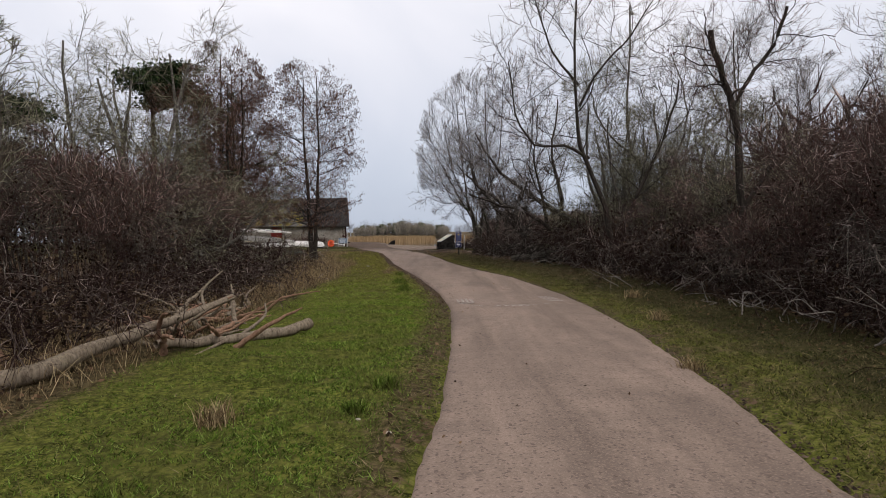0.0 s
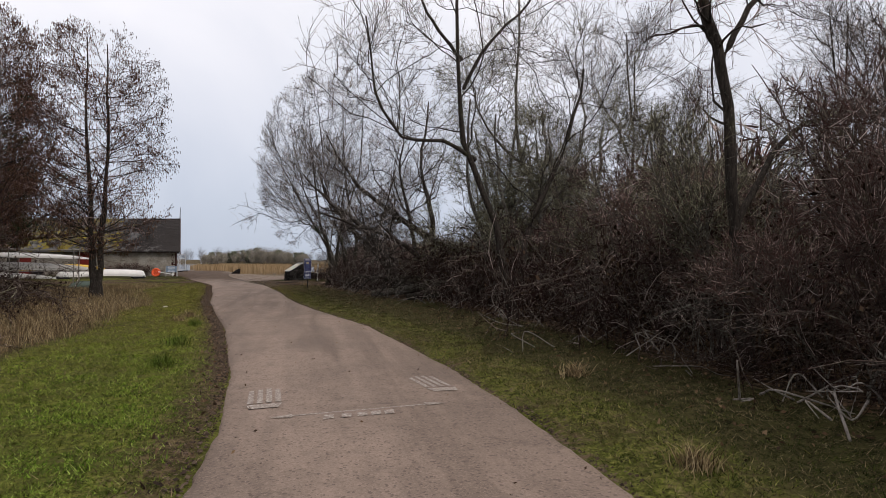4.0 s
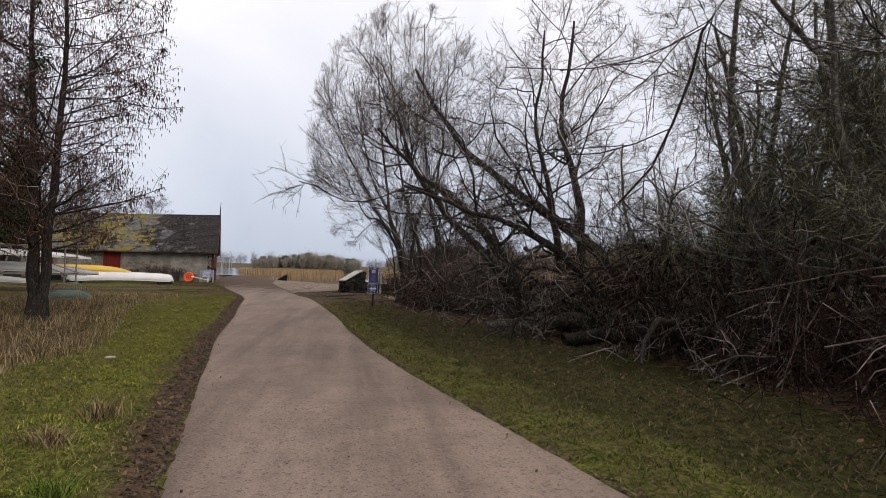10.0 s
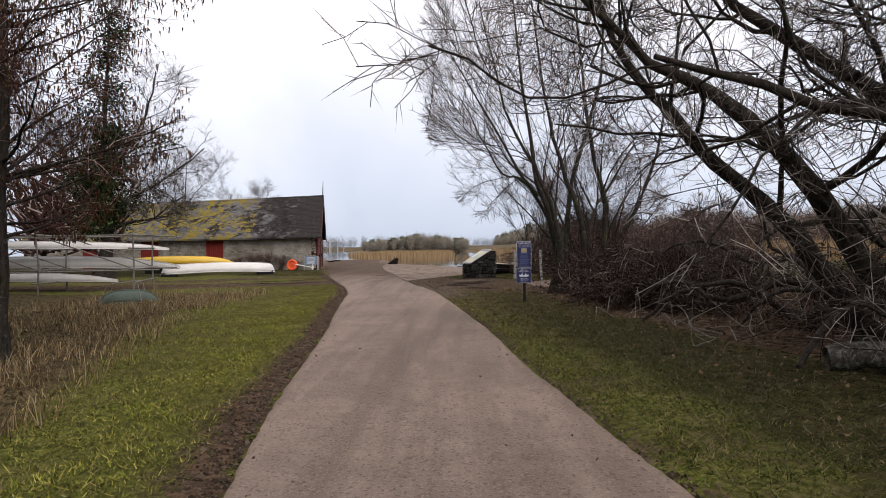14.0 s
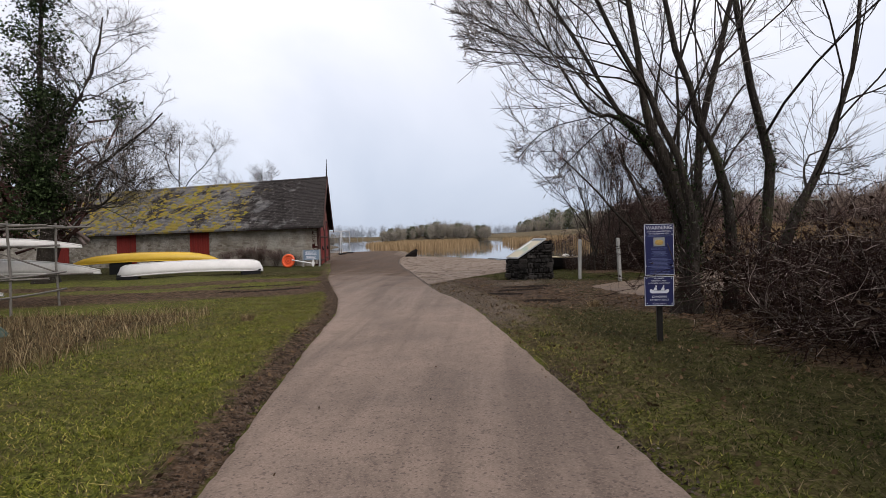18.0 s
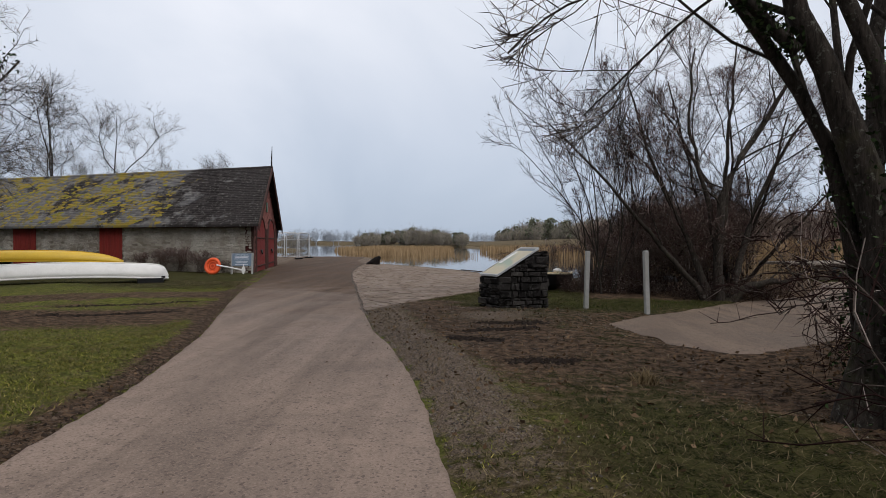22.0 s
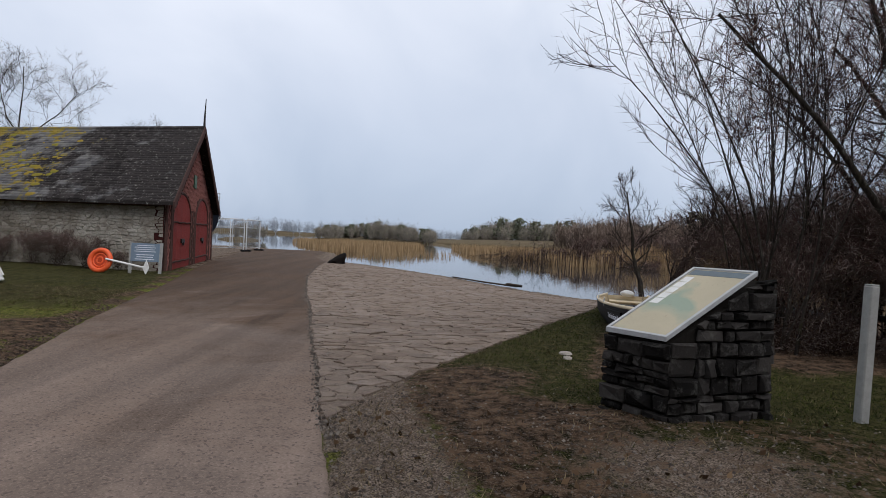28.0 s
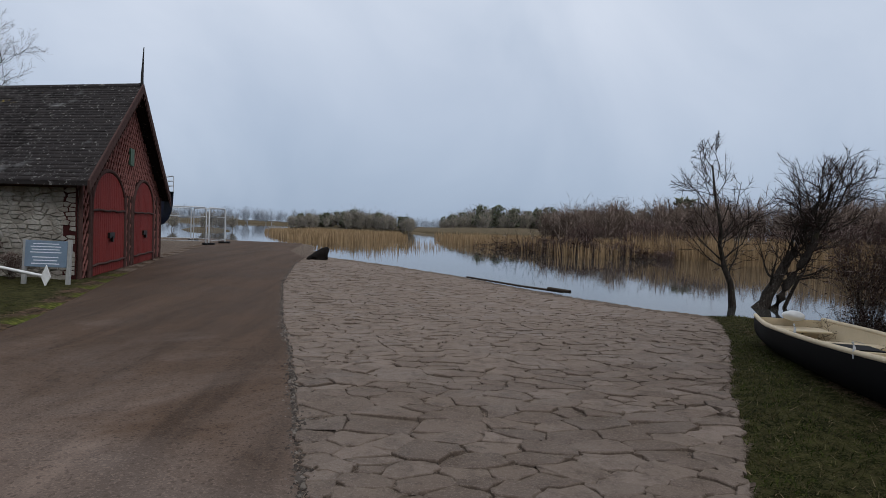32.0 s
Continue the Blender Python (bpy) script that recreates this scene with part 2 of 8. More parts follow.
def near_line(x, y, line):
    """Distance of points from a polyline."""
    p = np.asarray(line, float)
    d = np.full(np.shape(x), 1e9)
    for (x0, y0), (x1, y1) in zip(p[:-1], p[1:]):
        dx, dy = x1 - x0, y1 - y0
        t = np.clip(((x - x0) * dx + (y - y0) * dy) / (dx * dx + dy * dy), 0, 1)
        d = np.minimum(d, np.hypot(x - x0 - t * dx, y - y0 - t * dy))
    return d


def ring(poly):
    return poly + [poly[0]]


def smooth01(v):
    v = np.clip(v, 0, 1)
    return v * v * (3 - 2 * v)


def slip_z(x, y):
    """The slip falls gently from the lane to the water."""
    d = near_line(np.asarray(x, float), np.asarray(y, float), SHORE)
    return -0.13 + 0.135 * smooth01(d / 3.2)


def ground_z(x, y):
    """Height of the land: level verges a little proud of the road, sinking under the lake."""
    x, y = np.asarray(x, float), np.asarray(y, float)
    l, r = edge_x(ROAD_L, y), edge_x(ROAD_R, y)
    out = np.maximum(l - x, x - r)
    z = 0.05 * smooth01(out / 0.35) + 0.02 * wave(x, y, 1.3, 1) * smooth01(out / 0.6) + 0.05 * wave(x, y, 6.0, 2) * smooth01(out / 3.0)
    z = np.where(out < 0, -0.05, z - 0.012)
    z += 0.25 * smooth01((out - 8) / 12) * (y < 55)
    for poly in (SPUR, SLIP):
        ins = inside(poly, x, y)
        d = near_line(x, y, ring(poly))
        deep, rim = (-0.02, 0.018) if poly is SPUR else (slip_z(x, y) - 0.012, -0.002)
        z = np.where(ins, deep, z * smooth01(d / 0.5) + rim * (1 - smooth01(d / 0.5)))
    lk = inside(LAKE, x, y)
    d = near_line(x, y, ring(LAKE))
    z = np.where(lk, np.minimum(z, -0.16 - 1.2 * smooth01(d / 6.0)), z * smooth01(d / 1.2) - 0.10 * (1 - smooth01(d / 1.2)))
    return z


# ---- materials ----
def ground_material():
    n = Nodes("turf_and_litter", 0.95, 0.03)
    cov = n.split(n.attr("cover"))
    fine, mid, big = n.noise(45, 4, 0.75), n.noise(7, 6, 0.75), n.noise(0.8, 4)
    green = n.mix(n.ramp(mid, (0.40, 0.0), (0.60, 1.0)), (0.012, 0.017, 0.003), (0.140, 0.158, 0.028))
    green = n.mix(n.ramp(fine, (0.46, 0.0), (0.60, 0.9)), green, (0.190, 0.190, 0.050))
    tuft = n.node("ShaderNodeTexVoronoi", Scale=17.0)
    n.link(n.co, tuft.inputs["Vector"])
    gaps = n.ramp(n.math("ADD", tuft.outputs["Distance"], n.math("MULTIPLY", n.math("SUBTRACT", fine, 0.5), 1.2)), (0.42, 0.0), (0.74, 0.55))
    green = n.mix(gaps, green, (0.010, 0.014, 0.004))
    green = n.mix(n.ramp(big, (0.40, 0.0), (0.62, 0.6)), green, (0.060, 0.062, 0.018))
    dead = n.mix(n.ramp(mid, (0.41, 0.0), (0.60, 1.0)), (0.014, 0.011, 0.006), (0.115, 0.090, 0.044))
    dead = n.mix(n.ramp(fine, (0.48, 0.0), (0.60, 0.8)), dead, (0.15, 0.115, 0.060))
    dead = n.mix(gaps, dead, (0.012, 0.008, 0.005))
    mud = n.mix(n.ramp(mid, (0.41, 0.0), (0.60, 1.0)), (0.012, 0.008, 0.005), (0.108, 0.069, 0.043))
    mud = n.mix(n.ramp(fine, (0.53, 0.0), (0.62, 0.6)), mud, (0.15, 0.12, 0.095))
    peb = n.node("ShaderNodeTexVoronoi", Scale=95.0)
    n.link(n.co, peb.inputs["Vector"])
    grit = n.mix(n.ramp(n.split(peb.outputs["Color"])["Red"], (0.15, 0.0), (0.95, 1.0)), (0.058, 0.044, 0.034), (0.26, 0.205, 0.162))
    grit = n.mix(n.ramp(mid, (0.42, 0.0), (0.62, 0.55)), grit, (0.062, 0.046, 0.035))
    # Darker turf: shade at the brush's foot put into the ground colour.
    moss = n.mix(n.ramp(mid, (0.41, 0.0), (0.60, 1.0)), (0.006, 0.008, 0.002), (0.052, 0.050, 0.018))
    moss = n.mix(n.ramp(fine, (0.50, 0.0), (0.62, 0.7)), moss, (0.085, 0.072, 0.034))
    jig = n.math("ADD", n.math("MULTIPLY", n.math("SUBTRACT", mid, 0.5), 1.8), n.math("MULTIPLY", n.math("SUBTRACT", big, 0.5), 0.9))
    col = n.mix(n.ramp(n.math("ADD", cov["Green"], jig), (0.30, 0.0), (0.70, 1.0)), green, dead)
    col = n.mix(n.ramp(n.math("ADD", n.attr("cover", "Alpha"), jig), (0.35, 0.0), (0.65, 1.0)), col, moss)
    col = n.mix(n.ramp(n.math("ADD", cov["Blue"], jig), (0.35, 0.0), (0.65, 1.0)), col, grit)
    col = n.mix(n.ramp(n.math("ADD", cov["Red"], jig), (0.35, 0.0), (0.65, 1.0)), col, mud)
    n.bump(n.mix(0.35, mid, fine), 0.9, 0.06)
    return n.done(col)


def road_material(name, base, wet, damp=False):
    """Chip-sealed tarmac: loose grit, worn wheel tracks, dark stains; a damp, older surface near the lake."""
    n = Nodes(name, 0.9, 0.12)
    fine, mid, big = n.noise(150, 2, 0.7), n.noise(3.2, 6, 0.7), n.noise(0.5, 5, 0.65, 0.8)
    vor = n.node("ShaderNodeTexVoronoi", Scale=80.0)
    n.link(n.co, vor.inputs["Vector"])
    chip = n.split(vor.outputs["Color"])["Red"]
    vor2 = n.node("ShaderNodeTexVoronoi", Scale=48.0)
    n.link(n.co, vor2.inputs["Vector"])
    k = lambda f: tuple(min(1, v * f) for v in base)
    col = n.mix(n.ramp(big, (0.36, 0.0), (0.64, 1.0)), k(0.80), k(1.22))
    lane = n.t.nodes.new("ShaderNodeMapping")
    lane.inputs["Scale"].default_value = (1.5, 0.10, 1.0)
    lane.inputs["Rotation"].default_value = (0, 0, radians(-9))
    n.link(n.co, lane.inputs["Vector"])
    track = n.noise(1.0, 4, 0.6, 0.3, lane.outputs["Vector"])
    col = n.mix(n.ramp(track, (0.50, 0.0), (0.64, 0.75)), col, k(0.60))
    col = n.mix(n.ramp(track, (0.36, 0.6), (0.47, 0.0)), col, k(1.35))
    col = n.mix(n.ramp(mid, (0.50, 0.0), (0.64, 0.45)), col, k(0.70))
    col = n.mix(n.ramp(chip, (0.0, 0.45), (0.4, 0.0)), col, k(0.55))
    col = n.mix(n.ramp(chip, (0.72, 0.0), (1.0, 0.4)), col, k(1.6))
    col = n.mix(n.ramp(n.split(vor2.outputs["Color"])["Green"], (0.86, 0.0), (0.95, 0.6)), col, k(0.38))
    stain = n.ramp(n.noise(1.1, 6, 0.8, 1.2), (0.60, 0.0), (0.68, 0.6))
    col = n.mix(stain, col, k(0.5))
    if damp:
        sep = n.node("ShaderNodeSeparateXYZ")
        n.link(n.co, sep.inputs["Vector"])
        way = n.math("MULTIPLY", n.math("SUBTRACT", sep.outputs["Y"], 50.0), 0.08)
        way = n.math("ADD", way, n.math("MULTIPLY", n.math("SUBTRACT", big, 0.5), 1.6))
        dampness = n.ramp(way, (0.1, 0.0), (0.9, 1.0))
        col = n.mix(dampness, col, n.mix(1.0, col, (0.38, 0.325, 0.268), "MULTIPLY"))
    n.bump(n.mix(0.4, chip, fine), 0.7, 0.014)
    return n.done(col, n.ramp(big, (0.3, 0.95 - wet), (0.7, 0.9)))


def bark_material(name, dark, light, lichen=0.4):
    n = Nodes(name, 0.92, 0.06)
    streak = n.t.nodes.new("ShaderNodeMapping")
    streak.inputs["Scale"].default_value = (1, 1, 0.18)
    n.link(n.co, streak.inputs["Vector"])
    grain = n.noise(26, 5, 0.7, 0.4, streak.outputs["Vector"])
    col = n.mix(n.ramp(grain, (0.3, 0.0), (0.72, 1.0)), dark, light)
    spots = n.ramp(n.noise(15, 5, 0.75), (0.66 - 0.2 * lichen, 0.0), (0.76 - 0.1 * lichen, lichen))
    col = n.mix(spots, col, (0.30, 0.31, 0.26))
    moss = n.ramp(n.noise(2.2, 4), (0.58, 0.0), (0.7, 0.35 * lichen))
    col = n.mix(moss, col, (0.10, 0.11, 0.03))
    n.bump(grain, 0.8, 0.02)
    return n.done(col)


def twig_material(name, a, b, c, pale=0.70):
    n = Nodes(name, 0.9, 0.04)
    col = n.mix(n.noise(1.4, 3), tuple(v * 0.5 for v in a), tuple(v * 0.62 for v in b))
    col = n.mix(n.ramp(n.island(), (pale, 0.0), (min(0.995, pale + 0.25), 0.95)), col, tuple(v * 1.45 for v in c))
    return n.done(col)


M_GROUND = ground_material()
M_ROAD = road_material("worn_tarmac", (0.205, 0.155, 0.125), 0.2, True)
M_SPUR = road_material("silty_track", (0.150, 0.112, 0.086), 0.3)
M_BARK = bark_material("grey_bark_with_lichen", (0.022, 0.018, 0.015), (0.13, 0.115, 0.10), 0.8)
M_BARK_DARK = bark_material("dark_fissured_bark", (0.008, 0.0065, 0.0055), (0.055, 0.046, 0.039), 0.42)
M_BARK_PALE = bark_material("pale_weathered_stems", (0.07, 0.06, 0.054), (0.30, 0.27, 0.245), 0.5)
M_BARK_STEM = bark_material("dark_brush_stems", (0.022, 0.015, 0.013), (0.13, 0.10, 0.086), 0.6)
M_TWIG_GREY = twig_material("grey_twigs", (0.085, 0.071, 0.064), (0.15, 0.13, 0.115), (0.25, 0.225, 0.205), 0.62)
M_TWIG_RED = twig_material("reddish_twigs", (0.075, 0.037, 0.031), (0.14, 0.072, 0.060), (0.34, 0.26, 0.235), 0.74)
M_TWIG_DARK = twig_material("dark_brush_twigs", (0.060, 0.032, 0.028), (0.115, 0.060, 0.051), (0.34, 0.275, 0.25), 0.78)
# Shade inside the tangle is put into this near-black stem colour.
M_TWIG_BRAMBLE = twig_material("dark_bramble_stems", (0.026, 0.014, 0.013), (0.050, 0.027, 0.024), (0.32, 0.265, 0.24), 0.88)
M_TWIG_OLIVE = twig_material("mossy_olive_twigs", (0.075, 0.07, 0.038), (0.13, 0.122, 0.07), (0.22, 0.215, 0.15), 0.6)
M_CATKIN = twig_material("russet_catkins", (0.22, 0.12, 0.075), (0.30, 0.165, 0.10), (0.16, 0.10, 0.075))

# ---- ground, lake, road ----
gx = np.unique(np.concatenate([[-2600, -1500, -800, -400, -200, -120, -80, -60, -50, -42], np.arange(-36, -16, 0.8), np.arange(-16, -7, 0.4), np.arange(-7, 6, 0.16), np.arange(6, 13, 0.4),
                               np.arange(13, 34, 1.0), [36, 42, 50, 60, 80, 120, 200, 400, 800, 1500, 2600]]).round(3))
gy = np.unique(np.concatenate([[-2600, -1200, -500, -200, -90, -50, -30, -22], np.arange(-18, 0, 1.0), np.arange(0, 68, 0.2), np.arange(68, 84, 0.4), np.arange(84, 120, 1.0),
                               [122, 126, 132, 140, 155, 180, 230, 300, 400, 600, 1000, 1700, 2600]]).round(3))
GX, GY = np.meshgrid(gx, gy)
GZ = ground_z(GX, GY)
ni, nj = GX.shape
idx = np.arange(ni * nj).reshape(ni, nj)
quads = np.stack([idx[:-1, :-1], idx[:-1, 1:], idx[1:, 1:], idx[1:, :-1]], -1).reshape(-1, 4)
ground_me = raw_mesh("ground", np.stack([GX, GY, GZ], -1).reshape(-1, 3), quads, True)


def cover(x, y):
    """Shares of mud, litter, grit and darkened turf at each point of the ground."""
    l, r = edge_x(ROAD_L, y), edge_x(ROAD_R, y)
    dl, dr = l - x, x - r
    mud = 0.95 * np.exp(-((dl + 0.02) / 0.36) ** 2) * (dl > 0) * smooth01((y - 10) / 14) + 0.5 * np.exp(-(dl / 0.25) ** 2) * (dl > 0)
    mud += 0.6 * np.exp(-(dr / 0.22) ** 2) * (dr > 0) * (y < 30)
    mud += 1.0 * np.exp(-((y - 50.6 - 0.28 * (x + 10)) / 2.0) ** 2) * smooth01((-x - 5.6) / 1.2) * (dl > 0)
    mud += 0.75 * np.exp(-((y - 55.6 - 0.28 * (x + 10)) / 1.3) ** 2) * smooth01((-x - 7) / 1.0) * (dl > 0)
    mud += 0.5 * smooth01((dr + 0.2) / 0.3) * smooth01((1.6 - x) / 2.0) * smooth01((y - 45.5) / 2.5) * smooth01((55.0 - y) / 2.5) * (dr > 0)
    mud += 0.60 * smooth01((y - 43.6) / 2.2) * (dr > 0.2) * (y < 53.4) * smooth01((10 - x) / 4)
    brush_l = -3.4 - 0.6 * smooth01((y - 20) / 6) - 3.6 * smooth01((y - 27) / 14)
    litter = smooth01((brush_l + 0.4 - x) / 1.2) * (y < 46)
    brush_r = np.interp(y, [0, 8, 12, 18, 26, 30, 36, 42, 46], [6.2, 6.2, 6.6, 6.6, 6.0, 5.2, 3.2, 2.0, 2.0])
    litter = np.maximum(litter, smooth01((x - brush_r + 0.8) / 1.2) * smooth01((52 - y) / 6))
    litter = np.maximum(litter, (0.40 + 0.22 * smooth01((y - 34) / 6)) * (dr > 0) * smooth01((y - 4) / 20) * (x < 12) * (y < 53))
    mud += 0.85 * smooth01((x - 2.3) / 0.8) * smooth01((y - 54.2) / 1.2) * (y < 66) * (x < 14)
    litter = np.maximum(litter, (0.30 * smooth01((y - 36) / 8) + 0.42 * smooth01((y - 58) / 3)) * (dl > 0))
    litter = np.maximum(litter, 0.7 * smooth01((x - 8) / 6))
    litter = np.maximum(litter, 0.50 * (dr > 0) * smooth01((y - 1) / 3) * smooth01((dr - 0.5) / 2.0))
    # Brush floor turned to dark mud tones, carrying painted shade as well as soil.
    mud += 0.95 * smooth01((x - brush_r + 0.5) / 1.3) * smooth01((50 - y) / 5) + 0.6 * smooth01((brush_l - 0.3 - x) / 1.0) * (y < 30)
    litter = np.maximum(litter, 0.66 * np.exp(-((dl - 0.25) / 0.38) ** 2) * (dl > 0) * (y < 48))
    litter = np.maximum(litter, (0.40 + 0.32 * smooth01((dr - 0.8) / 2.2)) * (dr > 0) * smooth01((52 - y) / 8))
    ruts = np.abs(np.sin((y - 0.28 * x) * 2.1)) ** 6
    mud += 0.35 * ruts * np.exp(-((y - 53.5 - 0.28 * (x + 10)) / 4.0) ** 2) * smooth01((-x - 6) / 1.0) * (dl > 0)
    grit = 0.95 * (dr > 0) * smooth01((1.35 - dr) / 0.8) * smooth01((y - 41) / 5) * smooth01((56 - y) / 1.5)
    grit = np.maximum(grit, 0.8 * np.exp(-((x + 0.2) / 1.3) ** 2 - ((y - 51.4) / 1.3) ** 2) * (dr > 0))
    grit = np.maximum(grit, 0.42 * (dr > 0) * smooth01((0.22 - dr) / 0.2) * (y < 40))
    litter = np.maximum(litter, 0.36 * smooth01((y - 14) / 8) * smooth01((dl - 0.7) / 1.2) * (y < 46))
    grit = np.where((y > 70) & (x > -26) & (x < 3), np.maximum(grit, smooth01((y - 70) / 3)), grit)
    slip_d = near_line(x, y, ring(SLIP))
    on_slip = inside(SLIP, x, y)
    grit = np.where(on_slip | ((slip_d < 0.35) & (x < -2.2)), 1.0, grit)
    mud = np.where(on_slip, 0.0, mud)
    sward = np.maximum(np.exp(-((x - 2.6) / 2.3) ** 2 - ((y - 53.4) / 1.1) ** 2), np.exp(-((x + 0.3) / 0.8) ** 2 - ((y - 53.6) / 0.7) ** 2))
    sward = np.maximum(sward, smooth01((1.5 - slip_d) / 1.1) * 0.66 * ~on_slip * (x > -2.4) * smooth01((y - 53.6) / 1.6) * (y < 67))
    mud = mud * (1 - 0.9 * np.clip(grit, 0, 1) * (dr > 0) * (y < 57))
    sward *= 1 - 0.9 * np.exp(-((x - 0.9 - 0.37 * (y - 56)) / 0.55) ** 2) * (y > 54.5) * (y < 62)
    sward *= 1 - 0.85 * np.exp(-((x + 1.6) / 1.1) ** 2 - ((y - 54.3) / 1.0) ** 2)
    mud += 0.8 * np.exp(-((x + 1.6) / 1.1) ** 2 - ((y - 54.3) / 1.0) ** 2) + 0.75 * np.exp(-((x - 0.9 - 0.37 * (y - 56)) / 0.55) ** 2) * (y > 54.5) * (y < 62)
    litter = np.maximum(litter, 0.45 * (x > -2.4) * (y > 52) * (y < 66) * (dr > 0.5))
    mud, litter, grit = mud * (1 - sward), litter * (1 - 0.45 * sward), np.where(on_slip, grit, grit * (1 - sward))
    # Alpha: brush shade painted into the verge; also plain darker turf near the lake.
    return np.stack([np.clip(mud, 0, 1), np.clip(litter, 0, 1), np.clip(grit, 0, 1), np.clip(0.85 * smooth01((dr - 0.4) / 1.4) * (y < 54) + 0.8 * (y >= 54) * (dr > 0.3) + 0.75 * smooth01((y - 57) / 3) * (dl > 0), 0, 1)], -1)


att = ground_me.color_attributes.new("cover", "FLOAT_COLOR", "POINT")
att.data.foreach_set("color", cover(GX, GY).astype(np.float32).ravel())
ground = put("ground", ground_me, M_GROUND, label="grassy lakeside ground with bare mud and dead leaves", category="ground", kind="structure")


def strip(name, lefts, rights, z, mat, across=14, camber=0.03, **tags):
    ys = np.concatenate([np.arange(-16, 0, 0.5), np.arange(0, 66, 0.14), np.arange(66, 101.5, 0.5)])
    l, r = edge_x(lefts, ys), edge_x(rights, ys)
    l = l + 0.012 * wave(ys, 0 * ys, 1.7, 5) + 0.018 * wave(ys, 0 * ys, 0.45, 6)
    r = r + 0.012 * wave(ys, 0 * ys + 9, 1.7, 5) + 0.018 * wave(ys, 0 * ys, 0.45, 7)
    s = np.concatenate([[0, 0.012], np.linspace(0.04, 0.96, across - 4), [0.988, 1]])
    x = l[:, None] + (r - l)[:, None] * s
    y = np.repeat(ys[:, None], across, 1)
    zz = z + camber * (1 - (2 * s - 1) ** 2)[None] + 0.004 * wave(x, y, 2.5, 8) - 0.05 * ((s == 0) | (s == 1))[None]
    i = np.arange(x.size).reshape(x.shape)
    q = np.stack([i[:-1, :-1], i[:-1, 1:], i[1:, 1:], i[1:, :-1]], -1).reshape(-1, 4)
    return put(name, raw_mesh(name, np.stack([x, y, zz], -1).reshape(-1, 3), q, True), mat, **tags)


road = strip("road", ROAD_L, ROAD_R, 0.0, M_ROAD, label="narrow worn brown-grey tarmac lane with crumbling edges", category="road", kind="structure")


def flat_polygon(name, poly, z, mat, **tags):
    bm = bmesh.new()
    f = bm.faces.new([bm.verts.new((x, y, z)) for x, y in poly])
    if f.normal.z < 0:
        f.normal_flip()
    bmesh.ops.triangulate(bm, faces=bm.faces[:])
    me = bpy.data.meshes.new(name)
    bm.to_mesh(me)
    bm.free()
    return put(name, me, mat, **tags)


sp = np.array(SPUR + SPUR[:1])
spur_edge = [tuple(sp[i] * (1 - f) + sp[i + 1] * f) for i in range(len(SPUR)) for f in np.arange(0, 1, 0.12)]
spur_edge = [(x + 0.10 * float(wave(x, y, 0.9, 15)) + 0.06 * float(wave(x, y, 0.35, 16)), y + 0.10 * float(wave(y, x, 0.8, 17)) + 0.05 * float(wave(y, x, 0.3, 18))) for x, y in spur_edge]
flat_polygon("side_track", spur_edge, 0.004, M_SPUR, label="smooth silty brown side track to the jetty", category="track", kind="structure")

n = Nodes("still_lake_water", 0.025, 0.5)
n.b.inputs["Transmission Weight"].default_value = 0.0
n.b.inputs["IOR"].default_value = 1.33
rip = n.noise(1.6, 3, 0.5)
n.bump(n.mix(0.3, rip, n.noise(9, 2)), 0.04, 0.03)
M_WATER = n.done(n.mix(n.noise(0.05, 3), (0.028, 0.03, 0.028), (0.042, 0.04, 0.034)))
water_poly = [(30, 58), (2.4, 62.0), (-8.0, 76.0), (-30.0, 96.0), (-2600.0, 120.0), (-2600.0, 2600.0), (2600.0, 2600.0), (2600.0, 80.0)]
flat_polygon("water", water_poly, WATER_Z, M_WATER, label="still grey lake water reflecting the sky", category="lake", kind="structure")

# ---- trees ----
def unit(v):
    return v / (np.linalg.norm(v, axis=-1, keepdims=True) + 1e-9)


def grow(r, start, direction, length, steps, wiggle, lift):
    """Polylines from start points: (n, steps + 1, 3). lift bends them up or, below nought, down."""
    n = len(start)
    p = np.zeros((n, steps + 1, 3))
    p[:, 0] = start
    d = unit(direction)
    step = (np.asarray(length) / steps)[:, None]
    for i in range(steps):
        d = unit(d + r.normal(0, wiggle, (n, 3)) + np.array([0, 0, lift]))
        p[:, i + 1] = p[:, i] + d * step
    return p


def way_out(p, d, env):
    """How far from the points p along d the crown's outline, an ellipsoid (centre, radii), lies."""
    c, e = np.array(env[0], float), np.array(env[1], float)
    q, w = (p - c) / e, d / e
    a, b, k = (w * w).sum(1), (q * w).sum(1), (q * q).sum(1) - 1
    return (-b + np.sqrt(np.maximum(b * b - a * k, 0.0))) / a


